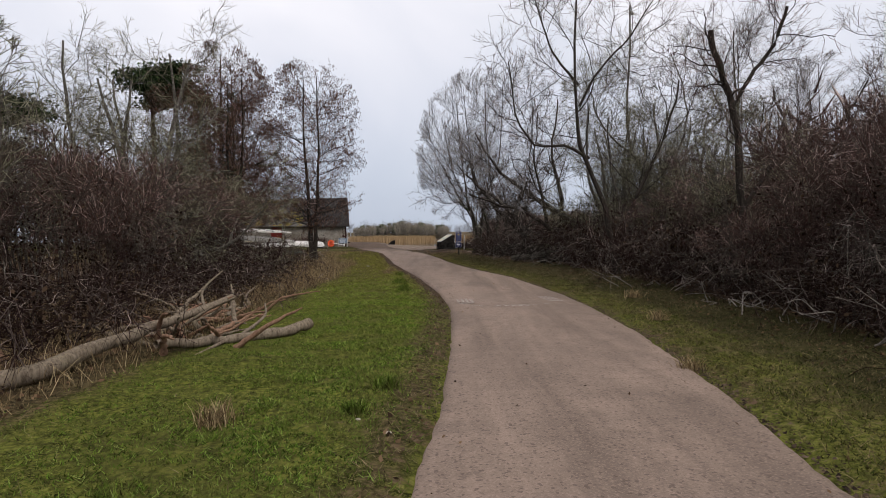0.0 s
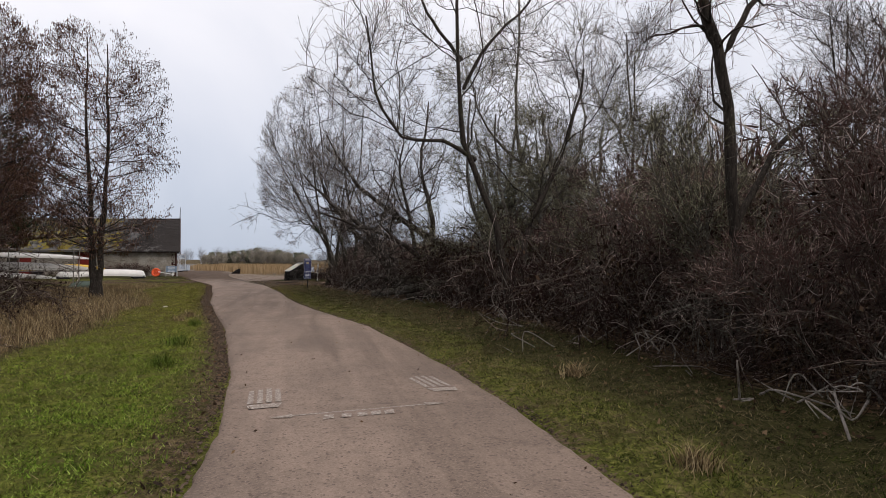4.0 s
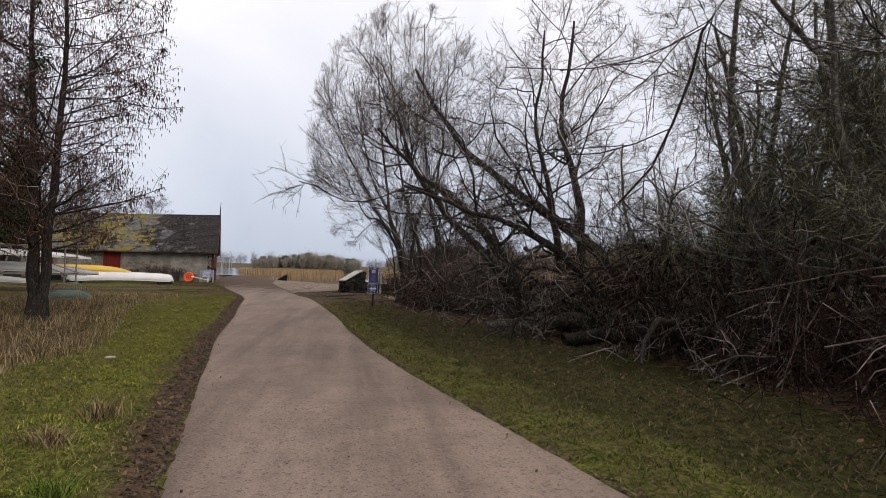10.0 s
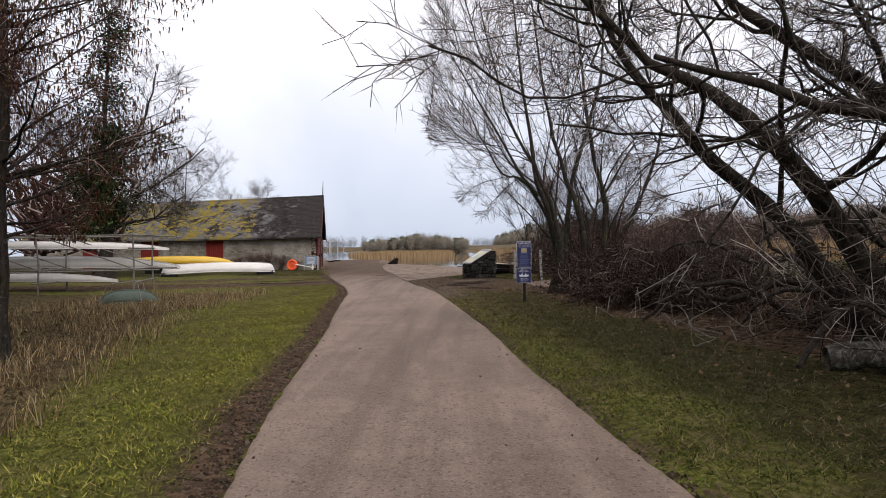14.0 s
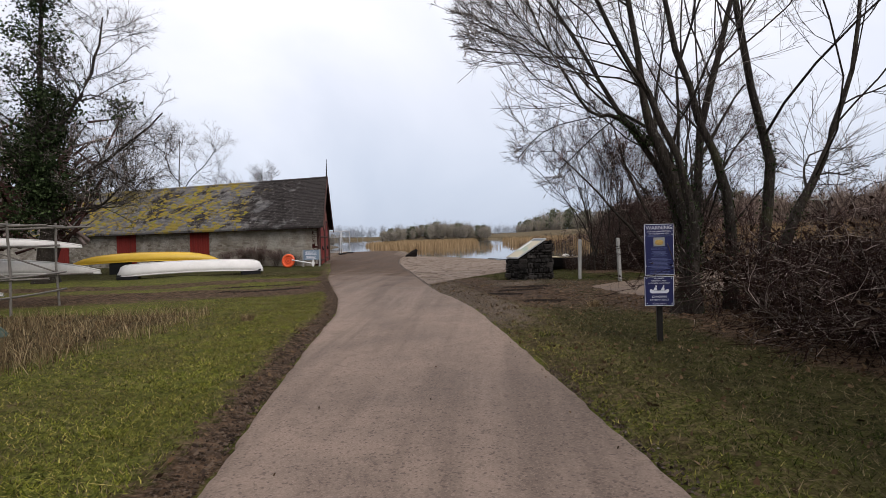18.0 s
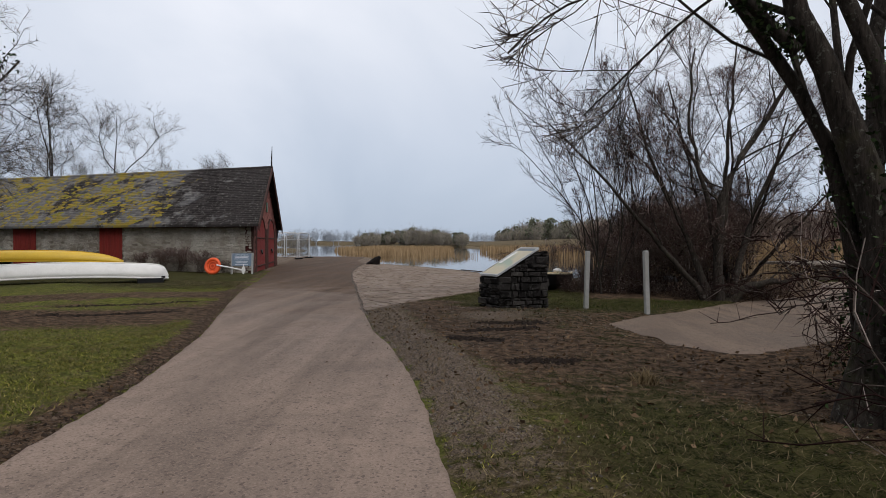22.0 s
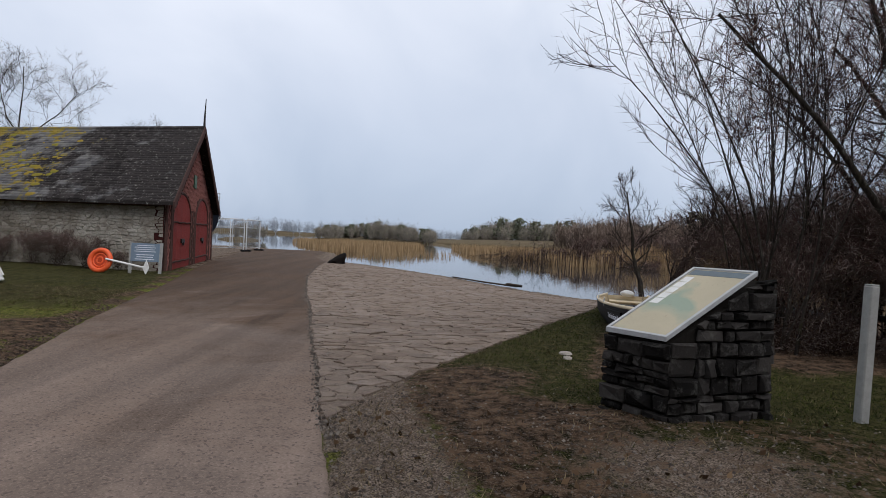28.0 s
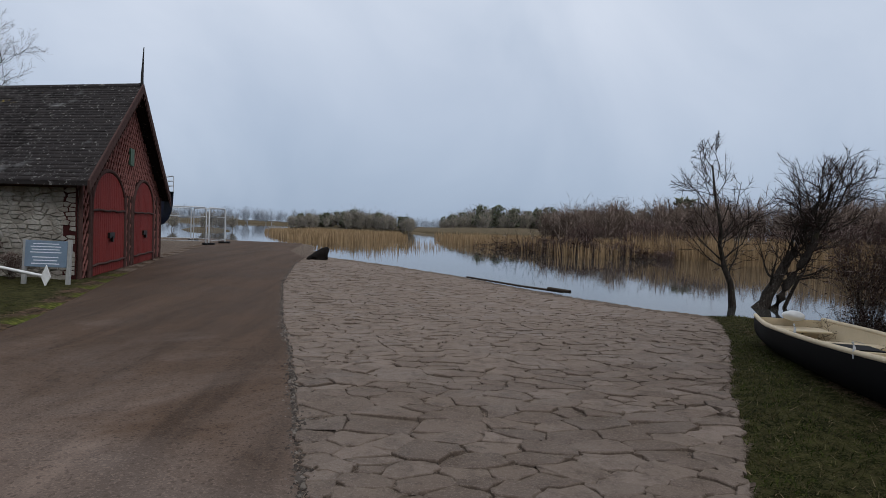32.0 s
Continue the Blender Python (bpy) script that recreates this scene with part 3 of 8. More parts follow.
def shoots(r, pts, rad, per, t0, t1, angle, spread, length, taper, steps, wiggle, lift, size, tipr, dome=0.0, env=None, last=False):
    """Side branches of many branches at once, held within the crown's outline where one is given. Returns their points and radii."""
    n, k, _ = pts.shape
    par = np.repeat(np.arange(n), per)
    t = r.uniform(t0, t1, len(par)) ** 0.85
    f = t * (k - 1)
    i = np.minimum(f.astype(int), k - 2)
    w = (f - i)[:, None]
    start = pts[par, i] * (1 - w) + pts[par, i + 1] * w
    tan = unit(pts[par, i + 1] - pts[par, i])
    side = unit(np.cross(tan, r.normal(0, 1, (len(par), 3))))
    a = np.radians(r.normal(angle, spread, len(par)))[:, None]
    d = tan * np.cos(a) + side * np.sin(a)
    ln = length * (1 - taper * t) * r.uniform(0.5, 1.3, len(par))
    if dome:
        ln = length * np.clip(1 - ((t - dome) / 0.62) ** 2, 0.18, 1) * r.uniform(0.7, 1.08, len(par))
    if env:
        ln = np.clip(ln, 0.05, np.maximum(way_out(start, unit(d + np.array([0, 0, lift * 2])), env) * r.uniform(0.82, 1.03, len(par)), 0.12))
    p = grow(r, start, d, ln, steps, wiggle, lift)
    r0 = (rad[par, i] * (1 - w[:, 0]) + rad[par, i + 1] * w[:, 0]) * size
    r0 = np.maximum(r0 * r.uniform(0.7, 1.0, len(par)), tipr * 1.2)
    if last:
        r0 = np.minimum(r0, tipr * 1.7)
    q = r0[:, None] + (tipr - r0)[:, None] * np.linspace(0, 1, steps + 1) ** 0.8
    return p, q


def tris(vq):
    v, q = vq
    return v, np.concatenate([q[:, [0, 1, 2]], q[:, [0, 2, 3]]])


def spikes(pts, rad):
    """The finest twigs: three-sided spikes from each first point to the last."""
    a, b = pts[:, 0], pts[:, -1]
    t = unit(b - a)
    ref = np.where(np.abs(t[:, 2:3]) > 0.9, np.array([1.0, 0, 0]), np.array([0, 0, 1.0]))
    u = unit(np.cross(t, ref))
    w = np.cross(t, u)
    r = rad[:, :1]
    v = np.stack([a + u * r, a + (-0.5 * u + 0.87 * w) * r, a + (-0.5 * u - 0.87 * w) * r, b], 1).reshape(-1, 3)
    i = np.arange(len(a))[:, None] * 4
    f = np.concatenate([i + np.array([0, 1, 3]), i + np.array([1, 2, 3]), i + np.array([2, 0, 3])])
    return v, f


def curve_through(pts, k=13):
    """A smooth line of k points through a few."""
    pts = np.asarray(pts, float)
    kk = np.linspace(0, len(pts) - 1, k)
    i = np.minimum(kk.astype(int), len(pts) - 2)
    w = (kk - i)[:, None]
    cs = np.vstack([2 * pts[0] - pts[1], pts, 2 * pts[-1] - pts[-2]])
    p0, p1, p2, p3 = cs[i], cs[i + 1], cs[i + 2], cs[i + 3]
    return 0.5 * (2 * p1 + (p2 - p0) * w + (2 * p0 - 5 * p1 + 4 * p2 - p3) * w ** 2 + (3 * p1 - p0 - 3 * p2 + p3) * w ** 3)


def bare_tree(name, seed, trunks, levels, bark, twigs, label, m, knobs=None, sides=(9, 5, 3, 3), category="tree", group="", extra=None, stem="trunk", env=None, crook=0.0):
    """A leafless tree: a part for each stem, one for the limbs and one for the crown of fine twigs."""
    r = np.random.default_rng(seed)
    ob = thing(name, label, category, group, m=m)
    limb, fine = [], []
    tp, tr = [], []
    for pts, r0, r1 in trunks:
        c = curve_through(pts)
        c[1:] += r.normal(0, min(r0, 0.12) * 0.25, (12, 3))
        if crook:
            bend = np.cumsum(r.normal(0, 1, (13, 3)), 0)
            c += crook * (bend - bend[0]) * np.array([1, 1, 0.6]) * np.linspace(0, 1, 13)[:, None]
        rr = r0 + (r1 - r0) * np.linspace(0, 1, 13) ** 0.85
        rr *= r.uniform(0.93, 1.08, 13)
        if c[0, 2] < 0.3:
            rr[0] *= 1.5
            c[0, 2] -= 0.15
        tp.append(c)
        tr.append(rr)
        put(stem, tubes(stem, c[None], rr[None], sides[0]), bark, ob)
    p, q = np.array(tp), np.array(tr)
    last = len(levels) - 1
    for li, lv in enumerate(levels):
        p, q = shoots(r, p, q, **lv, env=env, last=li == last)
        if li == last:
            fine.append(spikes(p, q))
        elif lv["tipr"] < 0.0045:
            fine.append(tris(tube_arrays(p, q, 3)))
        else:
            limb.append(tris(tube_arrays(p, q, sides[min(li + 1, 3)])))
    if limb:
        put("branching", joined(limb, True, "branching"), bark, ob, kind="stuff")
    put("crown", joined(fine, False, "crown"), twigs, ob, kind="stuff")
    if knobs:
        count, size, mat, nm = knobs
        at_ = p[r.integers(0, len(p), count), r.integers(1, p.shape[1], count)]
        drop = np.stack([at_, at_ + np.array([0, 0, -1]) * size * r.uniform(0.6, 1.5, (count, 1)) + r.normal(0, size * 0.15, (count, 3))], 1)
        put(nm, joined([spikes(drop, np.full((count, 1), size * 0.16))], False, nm), mat, ob, kind="stuff")
    if extra:
        extra(ob, np.array(tp), np.array(tr), r)
    return ob


def level(per, t0, t1, angle, spread, length, taper=0.5, steps=4, wiggle=0.18, lift=0.04, size=0.5, tipr=0.004, dome=0.0):
    return dict(dome=dome, per=per, t0=t0, t1=t1, angle=angle, spread=spread, length=length, taper=taper, steps=steps, wiggle=wiggle, lift=lift, size=size, tipr=tipr)


def at(x, y, turn=0.0):
    return pose(x, y, float(ground_z(x, y)), 0, 0, turn)


def copied(ob, x, y, turn, s=1.0):
    c = copy_thing(ob, pose(x, y, float(ground_z(x, y)) - 0.05, 0, 0, turn))
    c.scale = (s, s, s * random.uniform(0.92, 1.08))
    return c


def stems(base, *lines):
    """Stem lines given in the world, taken to a tree's own base."""
    return [([(x - base[0], y - base[1], z) for x, y, z in pts], r0, r1) for pts, r0, r1 in lines]


def leafy(count, size, mat, nm, spread, t0=0.0, t1=1.0, only=0, clumps=0):
    """Clumps of small evergreen leaves round the stems."""
    def add(ob, tp, tr, r):
        k = r.integers(0, only or len(tp), count)
        t = r.uniform(t0, t1, count) * (tp.shape[1] - 1)
        i = np.minimum(t.astype(int), tp.shape[1] - 2)
        w = (t - i)[:, None]
        c = tp[k, i] * (1 - w) + tp[k, i + 1] * w + unit(r.normal(0, 1, (count, 3))) * (tr[k, i][:, None] + np.abs(r.normal(0, spread, (count, 1))))
        if clumps:
            c = c[:clumps][r.integers(0, clumps, count)] + r.normal(0, 1, (count, 3)) * np.array([0.62, 0.62, 0.42]) * r.uniform(0.5, 1.1, (count, 1))
        put(nm, leaf_mesh(nm, c, size, r), mat, ob, kind="stuff")
    return add


def leaf_mesh(nm, c, size, r):
    n = len(c)
    a = unit(r.normal(0, 1, (n, 3)))
    b = unit(np.cross(a, r.normal(0, 1, (n, 3))))
    s = size * r.uniform(0.6, 1.3, (n, 1))
    v = np.stack([c - a * s, c + b * s * 0.55, c + a * s, c - b * s * 0.55], 1).reshape(-1, 3)
    return raw_mesh(nm, v, np.arange(4 * n).reshape(-1, 4))


M_IVY = twig_material("ivy_leaves", (0.018, 0.03, 0.012), (0.035, 0.055, 0.02), (0.055, 0.08, 0.035))
M_NEEDLE = twig_material("pine_needles", (0.015, 0.028, 0.012), (0.03, 0.05, 0.02), (0.05, 0.075, 0.03))

# alders beside the lane, with a russet haze of catkins
alder_levels = [level(58, 0.16, 0.99, 72, 9, 3.6, 0.3, 6, 0.10, 0.05, 0.36, 0.008), level(12, 0.2, 1.0, 44, 14, 1.3, 0.4, 4, 0.2, 0.0, 0.5, 0.0042), level(8, 0.2, 1.0, 45, 15, 0.5, 0.4, 2, 0.25, -0.10, 0.6, 0.0034)]
alder = bare_tree("alder_tree", 11, [([(0, 0, 0), (-0.15, 0, 2.5), (-0.35, 0.1, 6), (-0.45, 0, 10.6)], 0.17, 0.02), ([(0.12, 0, 0), (0.25, 0, 2.5), (0.4, -0.1, 6), (0.35, 0, 10.3)], 0.15, 0.02)],
                  alder_levels, M_BARK_DARK, M_TWIG_RED, "twin-stemmed bare alder hung with russet catkins beside the lane", at(-7.2, 33.0), (19000, 0.085, M_CATKIN, "catkin_haze"), group="alders", env=((0, 0, 6.4), (3.1, 3.1, 5.0)))
copied(alder, -14.4, 40.0, 70, 1.22)
copied(alder, -11.8, 34.0, 200, 1.0)
copied(alder, -19.5, 44.0, 300, 1.15)

# the willow clump by the sign
willow_levels = [level(10, 0.24, 0.99, 40, 13, 7.0, 0.3, 7, 0.15, 0.05, 0.38, 0.009), level(9, 0.2, 1.0, 36, 13, 2.6, 0.35, 4, 0.17, 0.07, 0.5, 0.005), level(7, 0.15, 1.0, 34, 14, 1.1, 0.35, 2, 0.17, 0.08, 0.5, 0.0038), level(3, 0.15, 1.0, 34, 14, 0.42, 0.3, 2, 0.15, 0.06, 0.6, 0.0032)]
B = (2.6, 43.6)
willow = bare_tree("willow_tree", 21, stems(B, ([(2.7, 43.9, 0), (2.6, 43.9, 2.3), (1.9, 43.9, 4.1), (1.0, 43.9, 6.0), (0.1, 44.2, 10.2)], 0.11, 0.014), ([(3.6, 44.5, 0), (3.5, 44.5, 2.3), (2.9, 44.6, 4.4), (2.4, 44.8, 6.8), (1.9, 45.2, 12.4)], 0.13, 0.014),
                                                ([(4.0, 44.4, 0), (4.3, 44.4, 2.8), (3.8, 44.4, 5.0), (3.4, 44.6, 8.5), (3.3, 45, 13.2)], 0.12, 0.014), ([(2.6, 44.2, 0), (2.75, 44.3, 1.6), (2.25, 44.4, 3.05), (1.8, 44.5, 5.0), (1.0, 44.4, 11.2)], 0.22, 0.014),
                                                ([(2.1, 44.4, 3.2), (1.5, 44.4, 3.75), (0.7, 44.4, 4.2), (-0.7, 44.3, 6.6)], 0.06, 0.015), ([(3.9, 44.2, 0), (5.2, 44.6, 2.4), (6.2, 45.0, 4.6), (7.2, 45.6, 9.0)], 0.12, 0.014),
                                                ([(2.8, 44.5, 0), (2.45, 44.5, 2.4), (1.2, 44.7, 4.6), (-0.6, 45.0, 8.2)], 0.09, 0.02), ([(2.9, 44.6, 0), (3.4, 45.2, 3.6), (4.6, 46.0, 7.2), (5.0, 46.4, 11.8)], 0.11, 0.02)),
                   willow_levels, M_BARK_DARK, M_TWIG_GREY, "tall many-stemmed bare dark willow beside the warning sign", at(*B), group="willows", extra=leafy(4200, 0.028, M_IVY, "ivy", 0.05, 0.0, 0.34), env=((0.5, 0.6, 7.4), (5.0, 4.6, 6.4)), crook=0.035)
copied(willow, 19.5, 30.0, 20, 0.8)

# the great leaning willow, sprawling over the verge
B = (6.5, 32.6)
lean_levels = [level(15, 0.15, 0.98, 50, 18, 3.5, 0.3, 7, 0.3, 0.06, 0.48, 0.012), level(9, 0.2, 1.0, 44, 18, 1.4, 0.35, 4, 0.26, 0.07, 0.5, 0.0052), level(7, 0.2, 1.0, 42, 18, 0.65, 0.35, 2, 0.22, 0.05, 0.5, 0.004), level(2, 0.2, 1.0, 40, 16, 0.3, 0.3, 2, 0.2, 0.03, 0.6, 0.0034)]
bare_tree("leaning_willow", 23, stems(B, ([(6.3, 33, 0), (4.95, 33, 1.25), (3.85, 33, 2.8), (2.95, 33.2, 3.7), (2.0, 33.4, 4.3), (0.9, 33.6, 5.6)], 0.205, 0.033), ([(8.6, 33, 0), (7.6, 33, 1.95), (6.0, 33, 3.1), (4.5, 33, 4.1), (3.1, 33.3, 5.4), (1.9, 33.5, 7.4)], 0.225, 0.033),
                                      ([(7.4, 31.2, 0), (6.1, 31, 1.45), (4.8, 31, 2.4), (3.2, 31.2, 3.0), (1.5, 31.4, 3.5)], 0.154, 0.028), ([(5.9, 34, 0), (4.3, 34, 1.9), (3.4, 34.1, 2.75), (2.65, 34.2, 3.6), (2.0, 34.4, 4.5), (1.3, 34.8, 6.2)], 0.174, 0.033),
                                      ([(6.0, 32.5, 1.6), (5.6, 32.4, 3.6), (5.2, 32.6, 5.6), (5.4, 33, 8.4)], 0.112, 0.022), ([(7.0, 33.4, 0), (6.9, 33.6, 3.5), (6.4, 34.0, 6.2), (6.6, 34.2, 9.6)], 0.174, 0.033)),
          lean_levels, M_BARK_DARK, M_TWIG_GREY, "sprawling leaning willow with dark lichened limbs", at(*B), group="willows", crook=0.05)

# limbs of it that have sunk to the ground: thick, dark and winding, with few twigs left
fallen_levels = [level(6, 0.15, 1.0, 55, 22, 1.3, 0.3, 8, 0.42, 0.06, 0.36, 0.008), level(5, 0.15, 1.0, 50, 22, 0.6, 0.35, 5, 0.42, 0.02, 0.5, 0.0042), level(3, 0.2, 1.0, 50, 22, 0.3, 0.3, 2, 0.35, 0.0, 0.6, 0.0034)]
fallen = bare_tree("fallen_willow_limbs", 24, [([(1.6, 0.3, 0.0), (0.4, 0.0, 0.95), (-0.9, -0.2, 0.55), (-2.0, -0.3, 1.05), (-2.9, -0.5, 0.45)], 0.13, 0.03), ([(1.3, -0.7, 0.0), (0.3, -1.0, 0.45), (-0.6, -1.3, 1.05), (-1.6, -1.6, 0.75), (-2.3, -1.7, 0.12)], 0.10, 0.03),
                                               ([(1.9, 0.9, 0.0), (0.8, 1.0, 1.5), (-0.4, 1.1, 1.35), (-1.5, 1.0, 2.0), (-2.6, 1.2, 1.7)], 0.11, 0.025), ([(0.9, -0.2, 0.0), (0.7, -0.4, 1.2), (-0.1, -0.6, 1.95), (0.1, -0.8, 2.9)], 0.08, 0.02),
                                               ([(0.2, 0.5, 0.0), (-0.3, 0.5, 0.5), (-1.2, 0.3, 0.22), (-2.2, 0.2, 0.28)], 0.09, 0.04), ([(1.9, -1.6, 0.0), (1.2, -2.0, 0.8), (0.2, -2.4, 0.9), (-0.5, -2.6, 0.2)], 0.08, 0.02)],
                   fallen_levels, M_BARK_DARK, M_TWIG_GREY, "thick dark winding willow limbs sunk to the ground", at(6.2, 32.2), group="sunken limbs", crook=0.06, category="tree limb", stem="limb")
copied(fallen, 7.2, 27.8, 25, 0.95)
copied(fallen, 5.6, 36.6, -35, 0.85)
copied(fallen, 8.3, 23.6, 60, 0.8)


# tall ash above the brush
ash_levels = [level(12, 0.26, 0.98, 48, 14, 3.4, 0.35, 7, 0.22, 0.07, 0.42, 0.011), level(8, 0.22, 1.0, 44, 15, 1.6, 0.4, 4, 0.22, 0.09, 0.5, 0.0055), level(6, 0.2, 1.0, 42, 15, 0.8, 0.35, 2, 0.2, 0.10, 0.5, 0.0042), level(2, 0.2, 1.0, 40, 14, 0.32, 0.3, 2, 0.18, 0.1, 0.6, 0.0034)]
B = (6.5, 21.8)
ash = bare_tree("ash_tree", 31, stems(B, ([(6.6, 21.8, 0), (6.1, 21.8, 2.5), (5.25, 21.8, 4.8), (5.05, 21.8, 7.2), (5.1, 22, 11.8)], 0.125, 0.026), ([(5.5, 21.8, 4.3), (4.5, 21.6, 4.75), (3.4, 21.4, 4.75), (2.5, 21.3, 5.8), (2.1, 21.2, 7.6)], 0.063, 0.020),
                                          ([(5.15, 21.8, 6.2), (5.9, 22.0, 7.6), (6.8, 22.2, 8.6), (8.0, 22.4, 10.4)], 0.056, 0.020), ([(5.1, 21.8, 7.0), (4.2, 21.8, 8.2), (3.6, 21.9, 10.2)], 0.056, 0.020),
                                          ([(6.6, 22.0, 0), (7.2, 22.2, 2.4), (8.3, 22.6, 4.6), (9.4, 23.0, 7.5)], 0.119, 0.030)),
                ash_levels, M_BARK_DARK, M_TWIG_GREY, "tall bare ash with upswept dark limbs above the brush", at(*B), group="ashes", crook=0.05)
B = (9.8, 25.8)
bare_tree("ash_tree", 32, stems(B, ([(9.8, 25.7, 0), (9.65, 25.7, 2.7), (8.7, 25.8, 4.4), (8.3, 26, 6.4), (8.4, 26, 11.5)], 0.132, 0.030), ([(9.6, 25.8, 3.0), (10.4, 26, 5), (10.7, 26, 6.8), (9.9, 26.2, 9.6)], 0.079, 0.020),
                                ([(9.2, 25.8, 3.8), (11, 26.2, 5.2), (12.6, 26.6, 6.8)], 0.059, 0.020), ([(8.6, 25.9, 4.8), (7.2, 26, 6.2), (6.6, 26.2, 8.2)], 0.059, 0.020)),
          ash_levels, M_BARK, M_TWIG_OLIVE, "bare ash with mossy lichen-covered spreading limbs", at(*B), group="ashes", env=((-0.2, 0.3, 6.6), (4.4, 3.6, 4.6)), crook=0.06)
copied(ash, 15.5, 17.5, 30, 0.85)
copied(ash, 19.0, 23.5, 200, 0.9)
copied(ash, 17.5, 8.5, 120, 0.8)

# broken snag standing in the brush
B = (7.2, 14.0)
snag_levels = [level(12, 0.3, 0.98, 50, 16, 1.7, 0.4, 5, 0.25, 0.04, 0.4, 0.008), level(9, 0.2, 1.0, 45, 18, 0.9, 0.4, 4, 0.25, 0.04, 0.5, 0.004), level(6, 0.2, 1.0, 45, 18, 0.4, 0.4, 2, 0.25, 0.0, 0.6, 0.003)]
bare_tree("broken_snag", 35, stems(B, ([(7.4, 14, 0), (7.15, 14, 2.6), (6.95, 14, 4.4), (6.6, 14, 5.5), (6.35, 14, 6.3)], 0.091, 0.065), ([(6.9, 14, 4.4), (7.3, 14, 5.2), (7.9, 14, 6.0), (8.2, 14, 6.9)], 0.052, 0.035),
                                   ([(7.2, 14.1, 2.0), (8.4, 14.3, 3.6), (9.6, 14.2, 4.1), (10.2, 14.1, 5.2)], 0.056, 0.020)), snag_levels, M_BARK_DARK, M_TWIG_DARK, "broken dead snag with splintered top above the brush", at(*B))

# bushes: many crooked stems from one root
bush_levels = [level(9, 0.12, 1.0, 32, 15, 1.5, 0.35, 5, 0.2, 0.10, 0.55, 0.006), level(6, 0.1, 1.0, 34, 17, 0.8, 0.35, 2, 0.22, 0.10, 0.55, 0.0046), level(5, 0.1, 1.0, 36, 18, 0.42, 0.3, 2, 0.22, 0.08, 0.6, 0.004)]


def bush(name, seed, count, h, spread, mat, label, m, bark, lean=0.0, levels=None, group="", arch=0.0, extra=None, thick=1.0, env=None):
    r = np.random.default_rng(seed)
    tr = []
    for i in range(count):
        a = r.uniform(0, 2 * np.pi)
        d = np.array([np.cos(a), np.sin(a), 0]) * spread * r.uniform(0.3, 1.0)
        b = r.normal(0, 0.3, 3) * np.array([1, 1, 0])
        hh = h * r.uniform(0.6, 1.05)
        tr.append(([b, b + d * 0.3 + (0, 0, hh * 0.4), b + d * 0.75 + (lean * 0.5, 0, hh * 0.8), b + d * (1.0 + arch) + (lean, 0, hh * (1 - 0.6 * arch))], r.uniform(0.014, 0.030) * thick, 0.005))
    return bare_tree(name, seed, tr, levels or bush_levels, bark, mat, label, m, sides=(5, 3, 3, 3), category="bush", group=group, stem="stem", extra=extra, env=env)


# Dead leaves added to block light; their near-black tone deepens the thickets' hollows.
M_SHADING_LEAF = twig_material("shading_brown_leaves", (0.020, 0.012, 0.009), (0.040, 0.024, 0.016), (0.06, 0.04, 0.026))
leaf_shading = leafy(900, 0.048, M_SHADING_LEAF, "withered_leaves", 0.42, 0.0, 0.62)
bush_a = bush("brush_thicket", 41, 17, 4.0, 1.9, M_TWIG_DARK, "dense tangle of dark brown leafless brush", at(8.0, 12.0), M_BARK_STEM, group="brush beside the lane", extra=leaf_shading, env=((0, 0, 1.6), (2.5, 2.5, 2.7)))
bush_b = bush("brush_thicket", 42, 17, 3.4, 2.2, M_TWIG_RED, "low reddish-brown leafless brush with arching twigs", at(8.0, 17.0), M_BARK_STEM, group="brush beside the lane", thick=0.6, arch=0.3, extra=leaf_shading, env=((0, 0, 1.3), (2.8, 2.8, 2.3)))
bush_c = bush("brush_thicket", 43, 15, 4.9, 2.0, M_TWIG_OLIVE, "tall mossy leafless brush with olive twigs", at(9.6, 25.0), M_BARK, group="brush beside the lane", extra=leaf_shading, env=((0, 0, 2.2), (2.7, 2.7, 3.1)))
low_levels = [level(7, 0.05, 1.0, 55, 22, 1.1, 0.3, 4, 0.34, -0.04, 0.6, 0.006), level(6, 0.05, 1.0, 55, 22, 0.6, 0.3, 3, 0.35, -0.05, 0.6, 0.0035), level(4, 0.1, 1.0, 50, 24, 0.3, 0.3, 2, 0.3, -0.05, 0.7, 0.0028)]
bramble = bush("bramble_patch", 44, 12, 1.25, 1.7, M_TWIG_BRAMBLE, "low dark bramble tangle with pale arching stems", at(6.9, 10.5), M_BARK_STEM, levels=low_levels, group="brambles", arch=0.6, thick=0.42, extra=leafy(900, 0.04, M_SHADING_LEAF, "withered_leaves", 0.3, 0.0, 0.9))
random.seed(5)
for k, (x, y) in enumerate([(8.3, 7.6), (9.4, 4.6), (11.0, 9.5), (11.5, 14.0), (10.0, 16.0), (11.2, 19.5), (10.4, 22.0), (11.0, 29.6), (12.0, 34.5),
                            (12.8, 23.0), (13.2, 5.5), (14.0, 11.0), (8.6, 1.0), (9.2, 11.2), (7.9, 14.8), (7.7, 9.2)]):
    copied((bush_a, bush_b, bush_c)[(k * 7) % 3], x, y, random.uniform(0, 360), random.uniform(0.85, 1.15))
